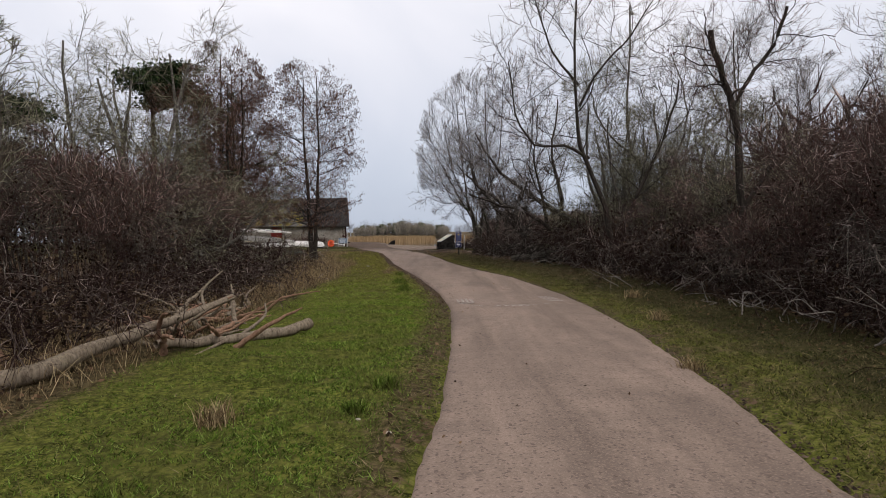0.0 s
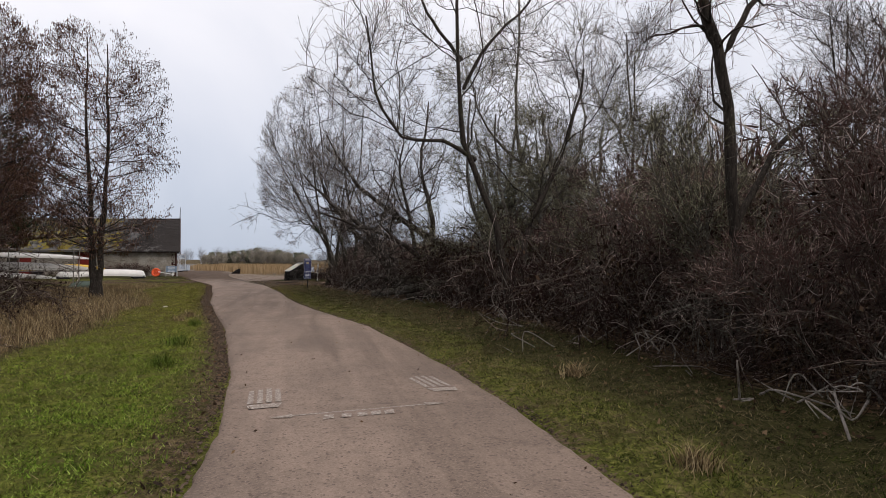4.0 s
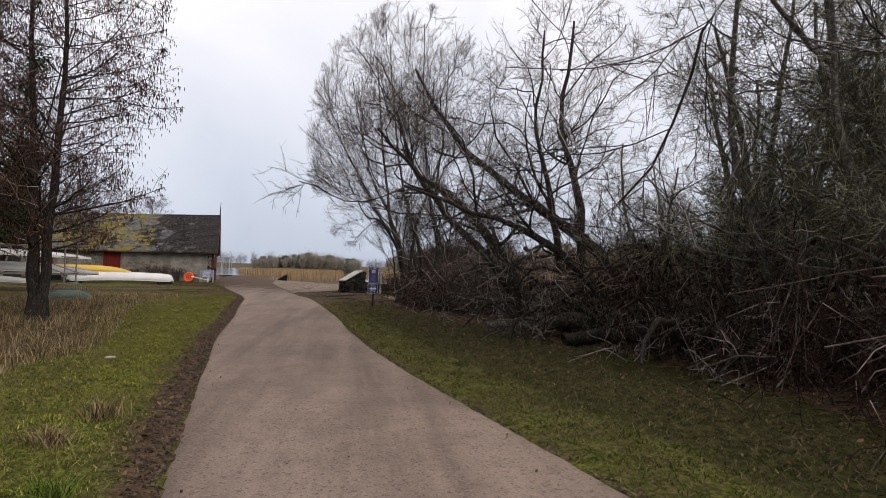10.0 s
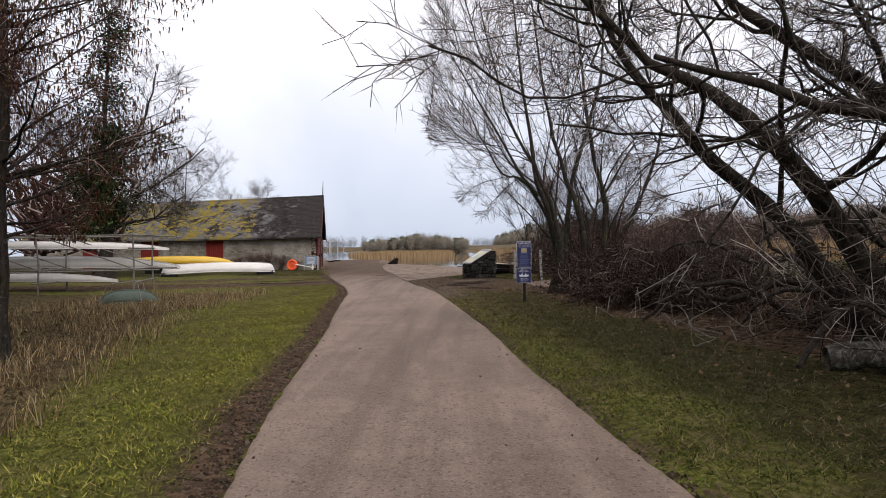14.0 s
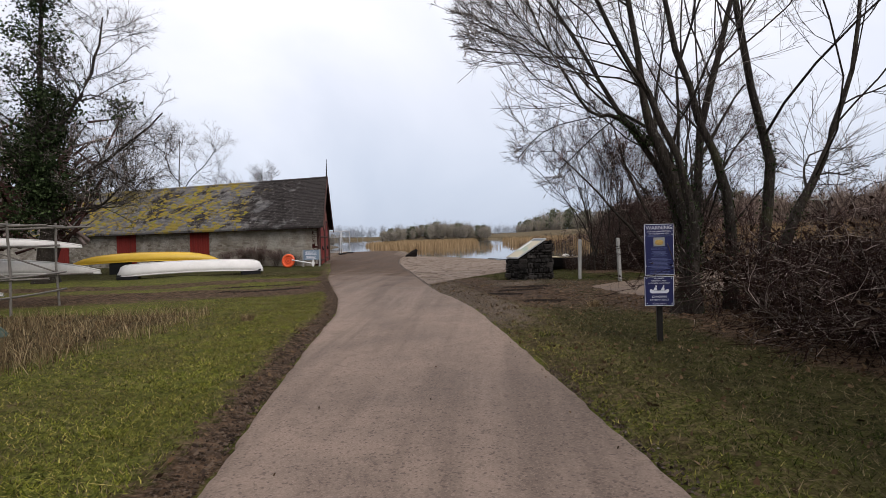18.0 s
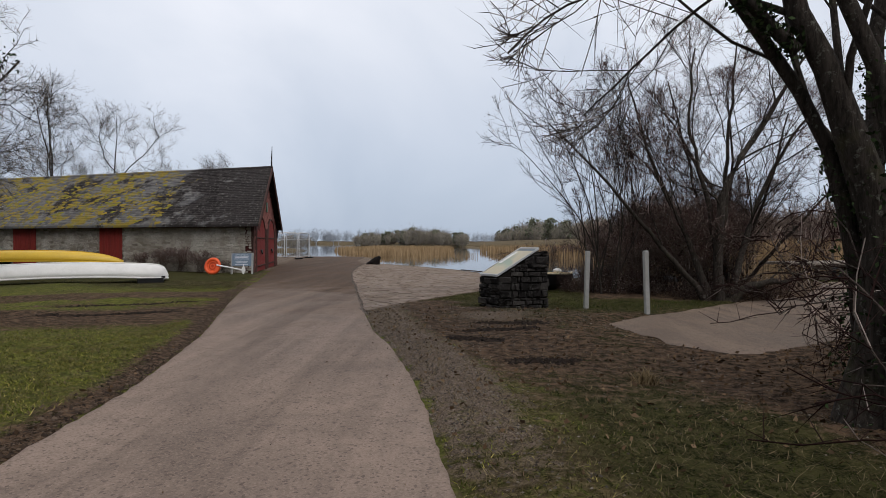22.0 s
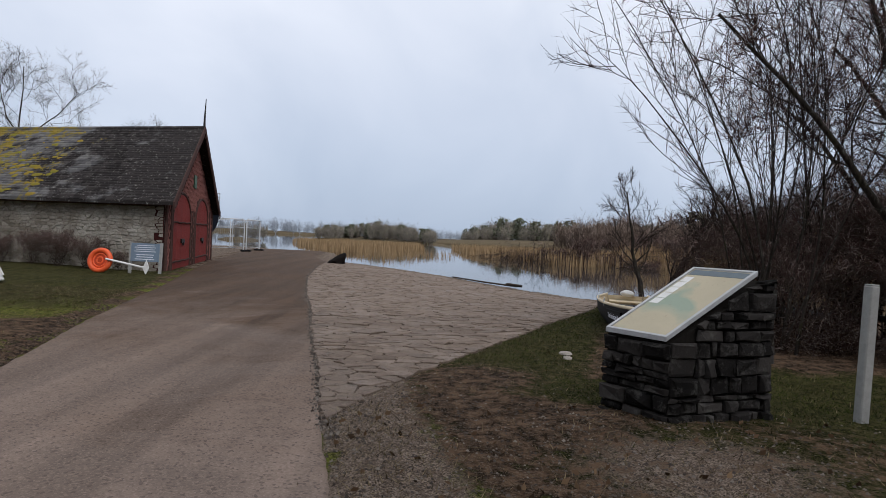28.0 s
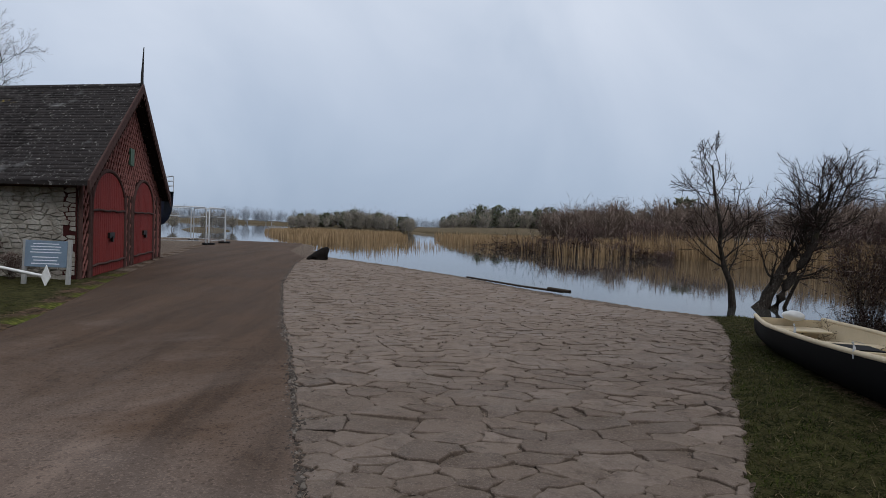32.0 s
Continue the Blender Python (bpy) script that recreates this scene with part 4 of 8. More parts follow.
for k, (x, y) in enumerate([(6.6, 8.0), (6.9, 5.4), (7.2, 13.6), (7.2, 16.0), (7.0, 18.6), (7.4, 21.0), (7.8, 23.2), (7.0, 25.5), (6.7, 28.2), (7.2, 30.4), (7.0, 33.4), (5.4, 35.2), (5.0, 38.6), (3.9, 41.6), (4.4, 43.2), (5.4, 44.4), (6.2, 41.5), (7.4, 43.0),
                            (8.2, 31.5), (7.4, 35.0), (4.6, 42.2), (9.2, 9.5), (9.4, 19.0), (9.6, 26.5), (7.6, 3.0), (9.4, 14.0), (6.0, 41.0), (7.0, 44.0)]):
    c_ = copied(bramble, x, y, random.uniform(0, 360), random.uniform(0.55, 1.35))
    c_.scale.z *= random.uniform(0.6, 1.7)
for k, (x, y) in enumerate([(-7.2, 7.5), (-8.8, 10.5), (-7.2, 13.0), (-9.6, 13.8), (-11.6, 10.5), (-11.0, 18.5), (-13.0, 15.0), (-10.5, 5.5), (-8.4, 21.5), (-10.5, 24.0), (-13.0, 25.0),
                            (-10.8, 28.5), (-14.0, 30.0), (-14.0, 20.0), (-16.0, 9.5), (-18.5, 29.0), (-16.5, 35.0)]):
    copied((bush_c, bush_b, bush_a)[(k * 5) % 3], x, y, random.uniform(0, 360), random.uniform(0.8, 1.12))
for k, (x, y) in enumerate([(-5.6, 5.2), (-5.4, 8.2), (-5.8, 10.6), (-5.4, 13.0), (-5.8, 15.6), (-6.2, 18.4), (-6.6, 21.4), (-7.6, 24.2), (-8.2, 27.2), (-7.4, 16.8), (-8.2, 19.2), (-7.6, 4.0), (-9.5, 30.0), (3.3, 40.6), (4.2, 39.6), (5.2, 38.6), (4.8, 40.8)]):
    copied(bramble, x, y, random.uniform(0, 360), random.uniform(0.8, 1.15))

# pale stems that wind out of the brush and droop over the verge
M_TWIG_PALE = twig_material("pale_winding_twigs", (0.075, 0.055, 0.049), (0.14, 0.105, 0.094), (0.30, 0.255, 0.23), 0.72)
droop_levels = [level(6, 0.2, 1.0, 50, 22, 1.0, 0.3, 9, 0.5, -0.07, 0.62, 0.005), level(4, 0.15, 1.0, 50, 22, 0.5, 0.3, 6, 0.5, -0.08, 0.6, 0.0042), level(3, 0.2, 1.0, 48, 22, 0.2, 0.3, 2, 0.4, -0.06, 0.6, 0.003)]
droop = bush("drooping_brush", 46, 11, 2.3, 1.7, M_TWIG_PALE, "pale winding stems drooping from the brush", at(7.6, 7.4), M_BARK, levels=droop_levels, group="drooping brush", arch=0.75, thick=0.62)
for x, y, sc in [(7.0, 9.6, 0.95), (7.2, 12.0, 0.9), (7.3, 14.6, 0.85), (7.4, 17.4, 0.9), (7.6, 20.4, 0.85), (7.7, 23.4, 0.9), (7.3, 26.4, 0.8), (7.0, 30.6, 0.75), (7.2, 4.6, 1.0)]:
    copied(droop, x, y, 61 * x + 37 * y, sc)
copied(bush_b, 7.0, 12.6, 30, 0.62)

# crooked thorn tree among the brush on the alders' side
thorn_levels = [level(13, 0.2, 0.98, 56, 18, 2.8, 0.35, 6, 0.28, 0.04, 0.48, 0.010), level(9, 0.18, 1.0, 48, 18, 1.3, 0.4, 4, 0.28, 0.04, 0.5, 0.005), level(7, 0.15, 1.0, 46, 18, 0.6, 0.35, 2, 0.25, 0.03, 0.5, 0.004), level(2, 0.15, 1.0, 44, 18, 0.28, 0.3, 2, 0.22, 0.0, 0.6, 0.0032)]
thorn = bare_tree("thorn_tree", 51, [([(0, 0, 0), (-0.4, 0, 1.5), (-0.9, 0.3, 3.4), (-1.6, 0.2, 6.2)], 0.2, 0.03), ([(0.1, 0, 0), (0.6, 0.2, 1.6), (0.5, 0.0, 3.6), (1.2, 0.2, 6.8)], 0.18, 0.03), ([(0.3, 0.1, 0), (1.4, -0.2, 0.9), (2.4, -0.3, 1.2), (3.4, -0.2, 2.2)], 0.11, 0.02),
                                     ([(0, 0, 0), (-0.2, 0.8, 2.0), (0.1, 1.6, 4.2), (-0.2, 2.0, 7.4)], 0.15, 0.03)], thorn_levels, M_BARK, M_TWIG_OLIVE, "crooked dark thorn tree with mossy olive twigs", at(-8.6, 17.5), group="thorn trees")
copied(bush_a, 4.6, 41.0, 40, 0.5)
copied(bush_a, 5.8, 39.4, 170, 0.6)
copied(bush_a, 6.6, 42.4, 250, 0.7)
copied(thorn, -13.5, 25.5, 130, 1.2)
copied(thorn, -10.5, 9.0, 220, 0.85)
copied(thorn, 8.6, 24.3, 75, 0.85)
copied(thorn, 8.8, 19.6, 300, 0.72)
copied(thorn, 7.9, 26.9, 120, 0.9)
copied(thorn, 9.3, 29.4, 160, 0.95)
copied(thorn, 11.6, 32.0, 215, 1.05)
copied(thorn, 11.4, 27.0, 20, 1.1)
copied(thorn, 12.4, 38.5, 80, 0.95)
copied(ash, 14.8, 30.5, 80, 0.9)

# ivy-clad tree at the end of the boathouse
bare_tree("ivy_clad_tree", 61, [([(0, 0, 0), (0.2, 0, 3), (-0.2, 0.2, 7), (0.3, 0, 15)], 0.42, 0.05), ([(0.1, 0, 3.2), (1.6, -0.2, 4.6), (3.4, -0.5, 5.4), (6.0, -0.8, 7.4)], 0.16, 0.03), ([(0, 0, 4.6), (-1.6, -0.4, 6.6), (-3.0, -0.6, 9)], 0.16, 0.03),
                                           ([(0, 0.1, 6), (1.8, 0.3, 8.4), (3.0, 0.6, 12)], 0.15, 0.03), ([(0.1, 0, 2.6), (1.8, -0.6, 3.2), (3.6, -1.0, 3.4), (5.6, -1.2, 4.6)], 0.12, 0.02)],
                     [level(20, 0.2, 0.98, 52, 15, 3.6, 0.4, 6, 0.22, 0.04, 0.45, 0.01), level(13, 0.2, 1.0, 45, 16, 1.6, 0.4, 3, 0.24, 0.03, 0.5, 0.006), level(9, 0.2, 1.0, 44, 16, 0.65, 0.4, 2, 0.22, 0.0, 0.6, 0.0048)],
                     M_BARK_DARK, M_TWIG_GREY, "tall ivy-clad tree with bare outer branches", at(-20.8, 58.2), extra=leafy(17000, 0.085, M_IVY, "ivy", 1.0, 0.30, 0.98, 1, 46), env=((0.8, 0, 8.5), (6.2, 5.5, 7.5)), crook=0.05)

# trees by the water
B = (6.2, 55.0)
bank_levels = [level(9, 0.2, 0.98, 38, 14, 3.4, 0.35, 6, 0.15, 0.08, 0.42, 0.008), level(8, 0.2, 1.0, 38, 15, 1.5, 0.35, 4, 0.22, 0.06, 0.45, 0.0046), level(7, 0.2, 1.0, 38, 16, 0.6, 0.35, 2, 0.2, 0.05, 0.5, 0.0032), level(3, 0.2, 1.0, 38, 16, 0.26, 0.3, 2, 0.2, 0.04, 0.6, 0.0025)]
bank_willow = bare_tree("bank_willow", 71, stems(B, ([(6.1, 55, 0), (6.2, 55, 2.7), (7.4, 55, 4.9), (8.7, 55, 6.9)], 0.136, 0.030), ([(5.9, 55.1, 0), (5.4, 55.2, 1.6), (4.6, 55.4, 3.6), (4.0, 55.6, 6.0)], 0.104, 0.020), ([(5.8, 54.9, 0), (4.6, 54.9, 1.4), (3.2, 54.8, 3.0), (1.5, 54.9, 4.8)], 0.080, 0.020),
                                   ([(6.3, 55.2, 0), (6.0, 55.3, 2.5), (5.7, 55.6, 4.6), (5.8, 55.8, 7.0)], 0.096, 0.020), ([(6.5, 55.2, 0), (7.2, 55.6, 2.0), (8.2, 56.0, 4.0), (9.6, 56.4, 5.6)], 0.104, 0.020), ([(6.3, 54.9, 0.0), (7.0, 54.8, 0.45), (7.8, 54.8, 0.55), (8.5, 54.9, 0.95)], 0.13, 0.030),
                                   ([(6.2, 55.3, 0), (6.6, 55.8, 2.8), (6.9, 56.2, 5.0), (7.4, 56.6, 7.4)], 0.088, 0.020)), bank_levels, M_BARK_DARK, M_TWIG_DARK, "many-stemmed bare willow on the bank by the side track", at(*B), group="bank willows", env=((0.2, 0.3, 4.2), (4.6, 3.4, 3.7)), crook=0.03)
bank_levels2 = [level(9, 0.2, 1.0, 34, 13, 2.1, 0.4, 5, 0.14, 0.06, 0.5, 0.006), level(6, 0.15, 1.0, 34, 14, 1.0, 0.4, 3, 0.18, 0.06, 0.55, 0.0042), level(5, 0.15, 1.0, 36, 16, 0.45, 0.3, 2, 0.2, 0.03, 0.7, 0.0034)]
bank_bush = bush("bank_bush", 72, 10, 6.8, 2.9, M_TWIG_BRAMBLE, "bushy bare willow scrub at the water's edge", at(3.5, 56.7), M_BARK_DARK, group="bank scrub", lean=-1.0, levels=bank_levels2, env=((-0.6, 0, 3.4), (3.6, 3.3, 3.6)))
# Bramble copies stand in for the dark root mass at the bank trees' feet.
for x, y, s in [(5.4, 55.3, 0.42), (6.7, 55.2, 0.5), (7.6, 55.4, 0.46), (3.6, 56.4, 0.45), (2.6, 56.9, 0.42), (4.6, 56.6, 0.5)]:
    copied(bramble, x, y, 70 * x, s)
random.seed(8)
for x, y, s in [(4.7, 58.2, 0.95), (7.6, 58.2, 0.7), (5.6, 61.0, 0.55), (9.0, 62.0, 0.6), (10.4, 66.5, 0.5), (12.0, 70.0, 0.5), (14.5, 72.0, 0.55)]:
    copied(bank_bush, x, y, random.uniform(0, 360), s)
B = (6.5, 67.5)
bare_tree("leaning_alder", 73, stems(B, ([(6.4, 67.6, -0.1), (6.1, 67.6, 1.2), (5.85, 67.7, 2.5), (5.6, 67.8, 4.3)], 0.12, 0.02), ([(6.6, 67.5, -0.1), (7.2, 67.5, 0.9), (7.8, 67.5, 2.0), (8.5, 67.5, 3.6)], 0.22, 0.05),
                                     ([(6.95, 67.4, -0.1), (7.55, 67.3, 1.1), (8.1, 67.2, 2.3), (8.5, 67.1, 3.9)], 0.17, 0.03), ([(7.4, 67.6, -0.1), (8.1, 67.7, 1.2), (8.8, 67.8, 2.5), (9.6, 67.9, 4.0)], 0.06, 0.015)),
          [level(20, 0.3, 0.98, 44, 14, 2.0, 0.4, 5, 0.2, 0.07, 0.42, 0.008), level(9, 0.2, 1.0, 40, 14, 0.9, 0.4, 3, 0.2, 0.07, 0.5, 0.0055), level(7, 0.2, 1.0, 40, 14, 0.4, 0.4, 2, 0.2, 0.05, 0.6, 0.004)],
          M_BARK_DARK, M_TWIG_BRAMBLE, "small dark leaning tree forking at the water's edge", at(6.0, 67.7), env=((0.7, 0, 2.9), (3.1, 2.4, 2.6)))
for x, y, s in [(4.7, 59.4, 0.6), (5.4, 57.7, 0.75), (6.2, 60.8, 0.8), (6.9, 58.7, 0.9), (5.0, 62.6, 0.5), (7.4, 62.6, 0.7), (4.5, 57.0, 0.5), (6.2, 56.8, 0.75), (7.9, 57.6, 0.9), (5.4, 60.2, 0.6)]:
    copied(bush_a, x, y, 77 * x, s)
for x, y, s in [(3.5, 57.3, 0.5), (4.1, 59.6, 0.55), (4.3, 61.6, 0.5)]:
    copied(bramble, x, y, 70 * x, s)
copied(bank_willow, 7.4, 57.6, 130, 0.85)
copied(bush_a, 5.7, 55.9, 60, 0.7)
random.seed(9)
copied(ash, -30.0, 92.0, 10, 1.1)
copied(ash, -36.0, 90.0, 110, 1.25)
copied(ash, -43.0, 84.0, 230, 1.3)
copied(ash, -24.5, 96.0, 300, 0.75)
copied(ash, -50.0, 76.0, 30, 1.1)


def pine(seed, h, crown, label, m):
    r = np.random.default_rng(seed)
    ob = thing("pine_tree", label, "tree", "pines", m=m)
    c = curve_through([(0, 0, 0), (0.3, 0, h * 0.4), (0.1, 0.2, h * 0.75), (0.2, 0, h)])
    put("trunk", tubes("trunk", c[None], np.linspace(0.3, 0.06, 13)[None], 8), M_BARK_DARK, ob)
    k = 26
    z = r.uniform(0.80, 1.0, k)
    a = r.uniform(0, 2 * np.pi, k)
    reach = crown * np.sqrt(np.clip(1.15 - z, 0.1, 1)) * r.uniform(0.4, 1.9, k)
    base = np.stack([0.2 + 0 * z, 0 * z, z * h * 0.93], -1)
    tip = base + np.stack([np.cos(a) * reach, np.sin(a) * reach, h * 0.07 + 0 * z], -1)
    put("branching", joined([tris(tube_arrays(np.stack([base, (base + tip) / 2 + (0, 0, 0.2), tip], 1), np.tile([0.07, 0.05, 0.02], (k, 1)), 4))], True), M_BARK_DARK, ob, kind="stuff")
    cs = np.repeat(tip, 420, 0) + r.normal(0, 1, (k * 420, 3)) * np.array([crown * 0.17, crown * 0.17, crown * 0.055])
    put("foliage", leaf_mesh("foliage", cs, 0.13, r), M_NEEDLE, ob, kind="stuff")
    return ob


pine(81, 14.2, 3.6, "dark green pine with a rounded crown behind the brush", at(-22.5, 46.0))
pine(82, 10.6, 3.8, "broad dark evergreen behind the brush", at(-30.0, 38.0))

# ---- boathouse ----
W0, GD, SD = Vector((-11.0, 68.0)), Vector((-0.189, 0.982)), Vector((-0.955, 0.297))
GW, BL, EAVE, RIDGE = 10.3, 30.0, 2.45, 5.78


def house(u, v, z):
    """A place by its way along the gable, along the side wall, and up."""
    p = W0 + GD * u + SD * v
    return (p.x, p.y, z)


def housed(a):
    """The same for an array of (u, v, z)."""
    a = np.asarray(a, float)
    return np.stack([W0.x + GD.x * a[..., 0] + SD.x * a[..., 1], W0.y + GD.y * a[..., 0] + SD.y * a[..., 1], a[..., 2]], -1)


def prism(bm, corners, z0, z1):
    """An upright block over corners (u, v)."""
    lo = [bm.verts.new(house(u, v, z0)) for u, v in corners]
    hi = [bm.verts.new(house(u, v, z1)) for u, v in corners]
    k = len(corners)
    bm.faces.new(lo[::-1])
    bm.faces.new(hi)
    for i in range(k):
        bm.faces.new([lo[i], lo[(i + 1) % k], hi[(i + 1) % k], hi[i]])
    bmesh.ops.recalc_face_normals(bm, faces=bm.faces[:])
    return bm


def ub(u0, u1, v0, v1, z0, z1):
    return prism(bmesh.new(), [(u0, v0), (u0, v1), (u1, v1), (u1, v0)], z0, z1)


n = Nodes("limewashed_rubble_stone", 0.95, 0.15)
c = n.ramp(n.island(), (0.0, (0.12, 0.105, 0.085)), (0.35, (0.30, 0.275, 0.235)), (0.75, (0.46, 0.43, 0.375)), (1.0, (0.20, 0.175, 0.14)))
c = n.mix(n.math("MULTIPLY", n.random(), 0.55), c, (0.17, 0.148, 0.12))
c = n.mix(n.ramp(n.noise(1.1, 4), (0.45, 0.0), (0.62, 0.6)), c, (0.46, 0.44, 0.39))
c = n.mix(n.ramp(n.noise(14, 5), (0.5, 0.0), (0.75, 0.6)), c, (0.13, 0.115, 0.09))
n.bump(n.noise(22, 5, 0.7), 0.8, 0.03)
M_RUBBLE = n.done(c)
M_MORTAR = simple("grey_lime_mortar", (0.24, 0.215, 0.18), 0.97, 0.1, 0.4, 8.0, 0, 0.6)

n = Nodes("mossy_dark_slate", 0.85, 0.08)
c = n.ramp(n.island(), (0.0, (0.010, 0.009, 0.009)), (0.5, (0.026, 0.023, 0.023)), (1.0, (0.055, 0.049, 0.047)))
c = n.mix(n.math("MULTIPLY", n.random(), 0.6), c, (0.042, 0.036, 0.034))
c = n.mix(n.ramp(n.noise(7.5, 6, 0.8), (0.585, 0.0), (0.63, 0.8)), c, (0.30, 0.29, 0.27))
sep = n.node("ShaderNodeSeparateXYZ")
n.link(n.co, sep.inputs["Vector"])
along = n.math("MAXIMUM", n.math("MINIMUM", n.math("MULTIPLY", n.math("ADD", sep.outputs["X"], 16.0), -0.04), 0.09), -0.12)
c = n.mix(n.ramp(n.math("ADD", n.noise(0.55, 5, 0.65), along), (0.50, 0.0), (0.58, 0.75)), c, n.mix(n.island(), (0.10, 0.10, 0.105), (0.20, 0.195, 0.19)))
c = n.mix(n.ramp(n.math("ADD", n.noise(1.1, 6, 0.75, 0.4), along), (0.605, 0.0), (0.655, 0.9)), c, n.mix(n.noise(1.4, 3), (0.25, 0.165, 0.022), (0.185, 0.165, 0.03)))
n.bump(n.noise(40, 4), 0.5, 0.01)
M_SLATE = n.done(c)

n = Nodes("faded_red_door_paint", 0.75, 0.12)
streak = n.t.nodes.new("ShaderNodeMapping")
streak.inputs["Scale"].default_value = (6, 6, 0.5)
n.link(n.co, streak.inputs["Vector"])
c = n.mix(n.noise(3, 5, 0.7, 0, streak.outputs["Vector"]), (0.10, 0.012, 0.010), (0.27, 0.036, 0.028))
c = n.mix(n.math("MULTIPLY", n.random(), 0.35), c, (0.085, 0.018, 0.014))
c = n.mix(n.ramp(n.noise(9, 5, 0.75), (0.62, 0.0), (0.72, 0.45)), c, (0.19, 0.115, 0.085))
n.bump(n.noise(9, 4, 0.6, 0, streak.outputs["Vector"]), 0.35, 0.01)
M_RED = n.done(c)
M_REDWALL = simple("dull_red_gable_boards", (0.045, 0.013, 0.012), 0.85, 0.2, 0.4, 3.0, 0, 0.3)
M_RUSTIC = simple("stained_branch_work", (0.20, 0.085, 0.072), 0.9, 0.2, 0.5, 9.0, 0, 0.5)
M_RUSTIC_DARK = simple("dark_stained_rails", (0.075, 0.042, 0.036), 0.9, 0.2, 0.45, 9.0, 0, 0.5)
M_IRON = simple("dark_iron", (0.03, 0.028, 0.027), 0.6, 0.5, 0.3, 20.0, 0.6)

boathouse = thing("boathouse", "long low stone boathouse with mossy slate roof and red rustic gable", "boathouse")
DOORS_V = [(8.3, 9.9), (14.7, 16.5), (21.3, 22.9)]
side = part("side_wall", ub(0.04, 0.5, 0, BL, -0.1, EAVE), M_MORTAR, boathouse, "limewashed rubble stone side wall")
part("back_wall", ub(GW - 0.5, GW, 0.4, BL, -0.1, EAVE), M_MORTAR, boathouse)
part("end_wall", ub(0.5, GW - 0.5, BL - 0.5, BL, -0.1, EAVE), M_MORTAR, boathouse)
for v0, v1 in DOORS_V:
    d = part("side_door", ub(-0.01, 0.06, v0, v1, 0.05, EAVE - 0.12), M_RED, boathouse, "dark red boarded side door")
    for v in np.arange(v0, v1 - 0.1, 0.2):
        part("board", ub(-0.03, -0.012, v + 0.006, v + 0.19, 0.06, EAVE - 0.14), M_RED, d)
part("wall_plate", ub(-0.14, 0.02, -0.05, BL, EAVE - 0.16, EAVE - 0.04), M_RUSTIC_DARK, boathouse, "dark red painted eaves board")

# gable: wall, boards and doors
LEAVES = [(0.89, 4.3), (5.43, 8.66)]
SPRING, CROWN = 1.85, 2.85


def arch_z(u, u0, u1, drop=0.0):
    s = (u - (u0 + u1) / 2) / ((u1 - u0) / 2 + 1e-6)
    return SPRING + (CROWN - SPRING) * math.sqrt(max(0.0, 1 - s * s)) - drop


bm = bmesh.new()
prof = [(0, -0.1), (0, EAVE), (GW / 2, RIDGE - 0.1), (GW, EAVE), (GW, -0.1)]
front = [bm.verts.new(house(u, 0.0, z)) for u, z in prof]
back = [bm.verts.new(house(u, 0.4, z)) for u, z in prof]
bm.faces.new(front), bm.faces.new(back[::-1])
for i in range(5):
    bm.faces.new([front[i], front[(i + 1) % 5], back[(i + 1) % 5], back[i]])
bmesh.ops.recalc_face_normals(bm, faces=bm.faces[:])
gable = part("gable_wall", bm, M_REDWALL, boathouse, "red gable covered with a lattice of stained branches")
for u0, u1 in LEAVES:
    door = part("arched_door", ub(u0, u1, -0.06, 0.01, 0.0, SPRING), M_RED, boathouse, "tall arched double door in faded red boards")
    k = 17
    w = (u1 - u0) / k
    for i in range(k):
        a, b = u0 + i * w + 0.006, u0 + (i + 1) * w - 0.006
        bm = bmesh.new()
        pts = [(a, 0.05), (b, 0.05), (b, arch_z(b, u0, u1)), ((a + b) / 2, arch_z((a + b) / 2, u0, u1)), (a, arch_z(a, u0, u1))]
        f = [bm.verts.new(house(u, -0.10, z)) for u, z in pts]
        g = [bm.verts.new(house(u, 0.0, z)) for u, z in pts]
        bm.faces.new(f)
        for q in range(5):
            bm.faces.new([f[q], f[(q + 1) % 5], g[(q + 1) % 5], g[q]])
        bmesh.ops.recalc_face_normals(bm, faces=bm.faces[:])
        part("plank", bm, M_RED, door)
    for z in (0.32, 1.78):
        put("rail", pipe(housed([(u, -0.12, z + 0.015 * math.sin(u * 5)) for u in np.linspace(u0, u1, 12)]), 0.035, 6), M_RUSTIC_DARK, door, "dark half-round branch rail")
    arc = [(u0 + (u1 - u0) * (0.5 - 0.5 * math.cos(t)), -0.09, SPRING + (CROWN - SPRING + 0.06) * math.sin(t)) for t in np.linspace(0, math.pi, 25)]
    put("arch_rib", pipe(housed([(u0, -0.09, 0.0)] + arc + [(u1, -0.09, 0.0)]), 0.055, 7), M_RUSTIC_DARK, door, "rough branch rib round the arch")
    um = (u0 + u1) / 2
    part("latch", ub(um - 0.16, um + 0.42, -0.17, -0.10, 1.0, 1.16), M_IRON, door, "black iron latch")
    part("padlock", ub(um + 0.1, um + 0.2, -0.20, -0.12, 0.9, 1.05), M_IRON, door)


def in_gable(u, z):
    if z < 0.05 or z > EAVE + (RIDGE - 0.25 - EAVE) * (1 - abs(u - GW / 2) / (GW / 2)) or u < 0.03 or u > GW - 0.03:
        return False
    return not any(u0 - 0.06 < u < u1 + 0.06 and z < arch_z(min(max(u, u0), u1), u0, u1) + 0.08 for u0, u1 in LEAVES)


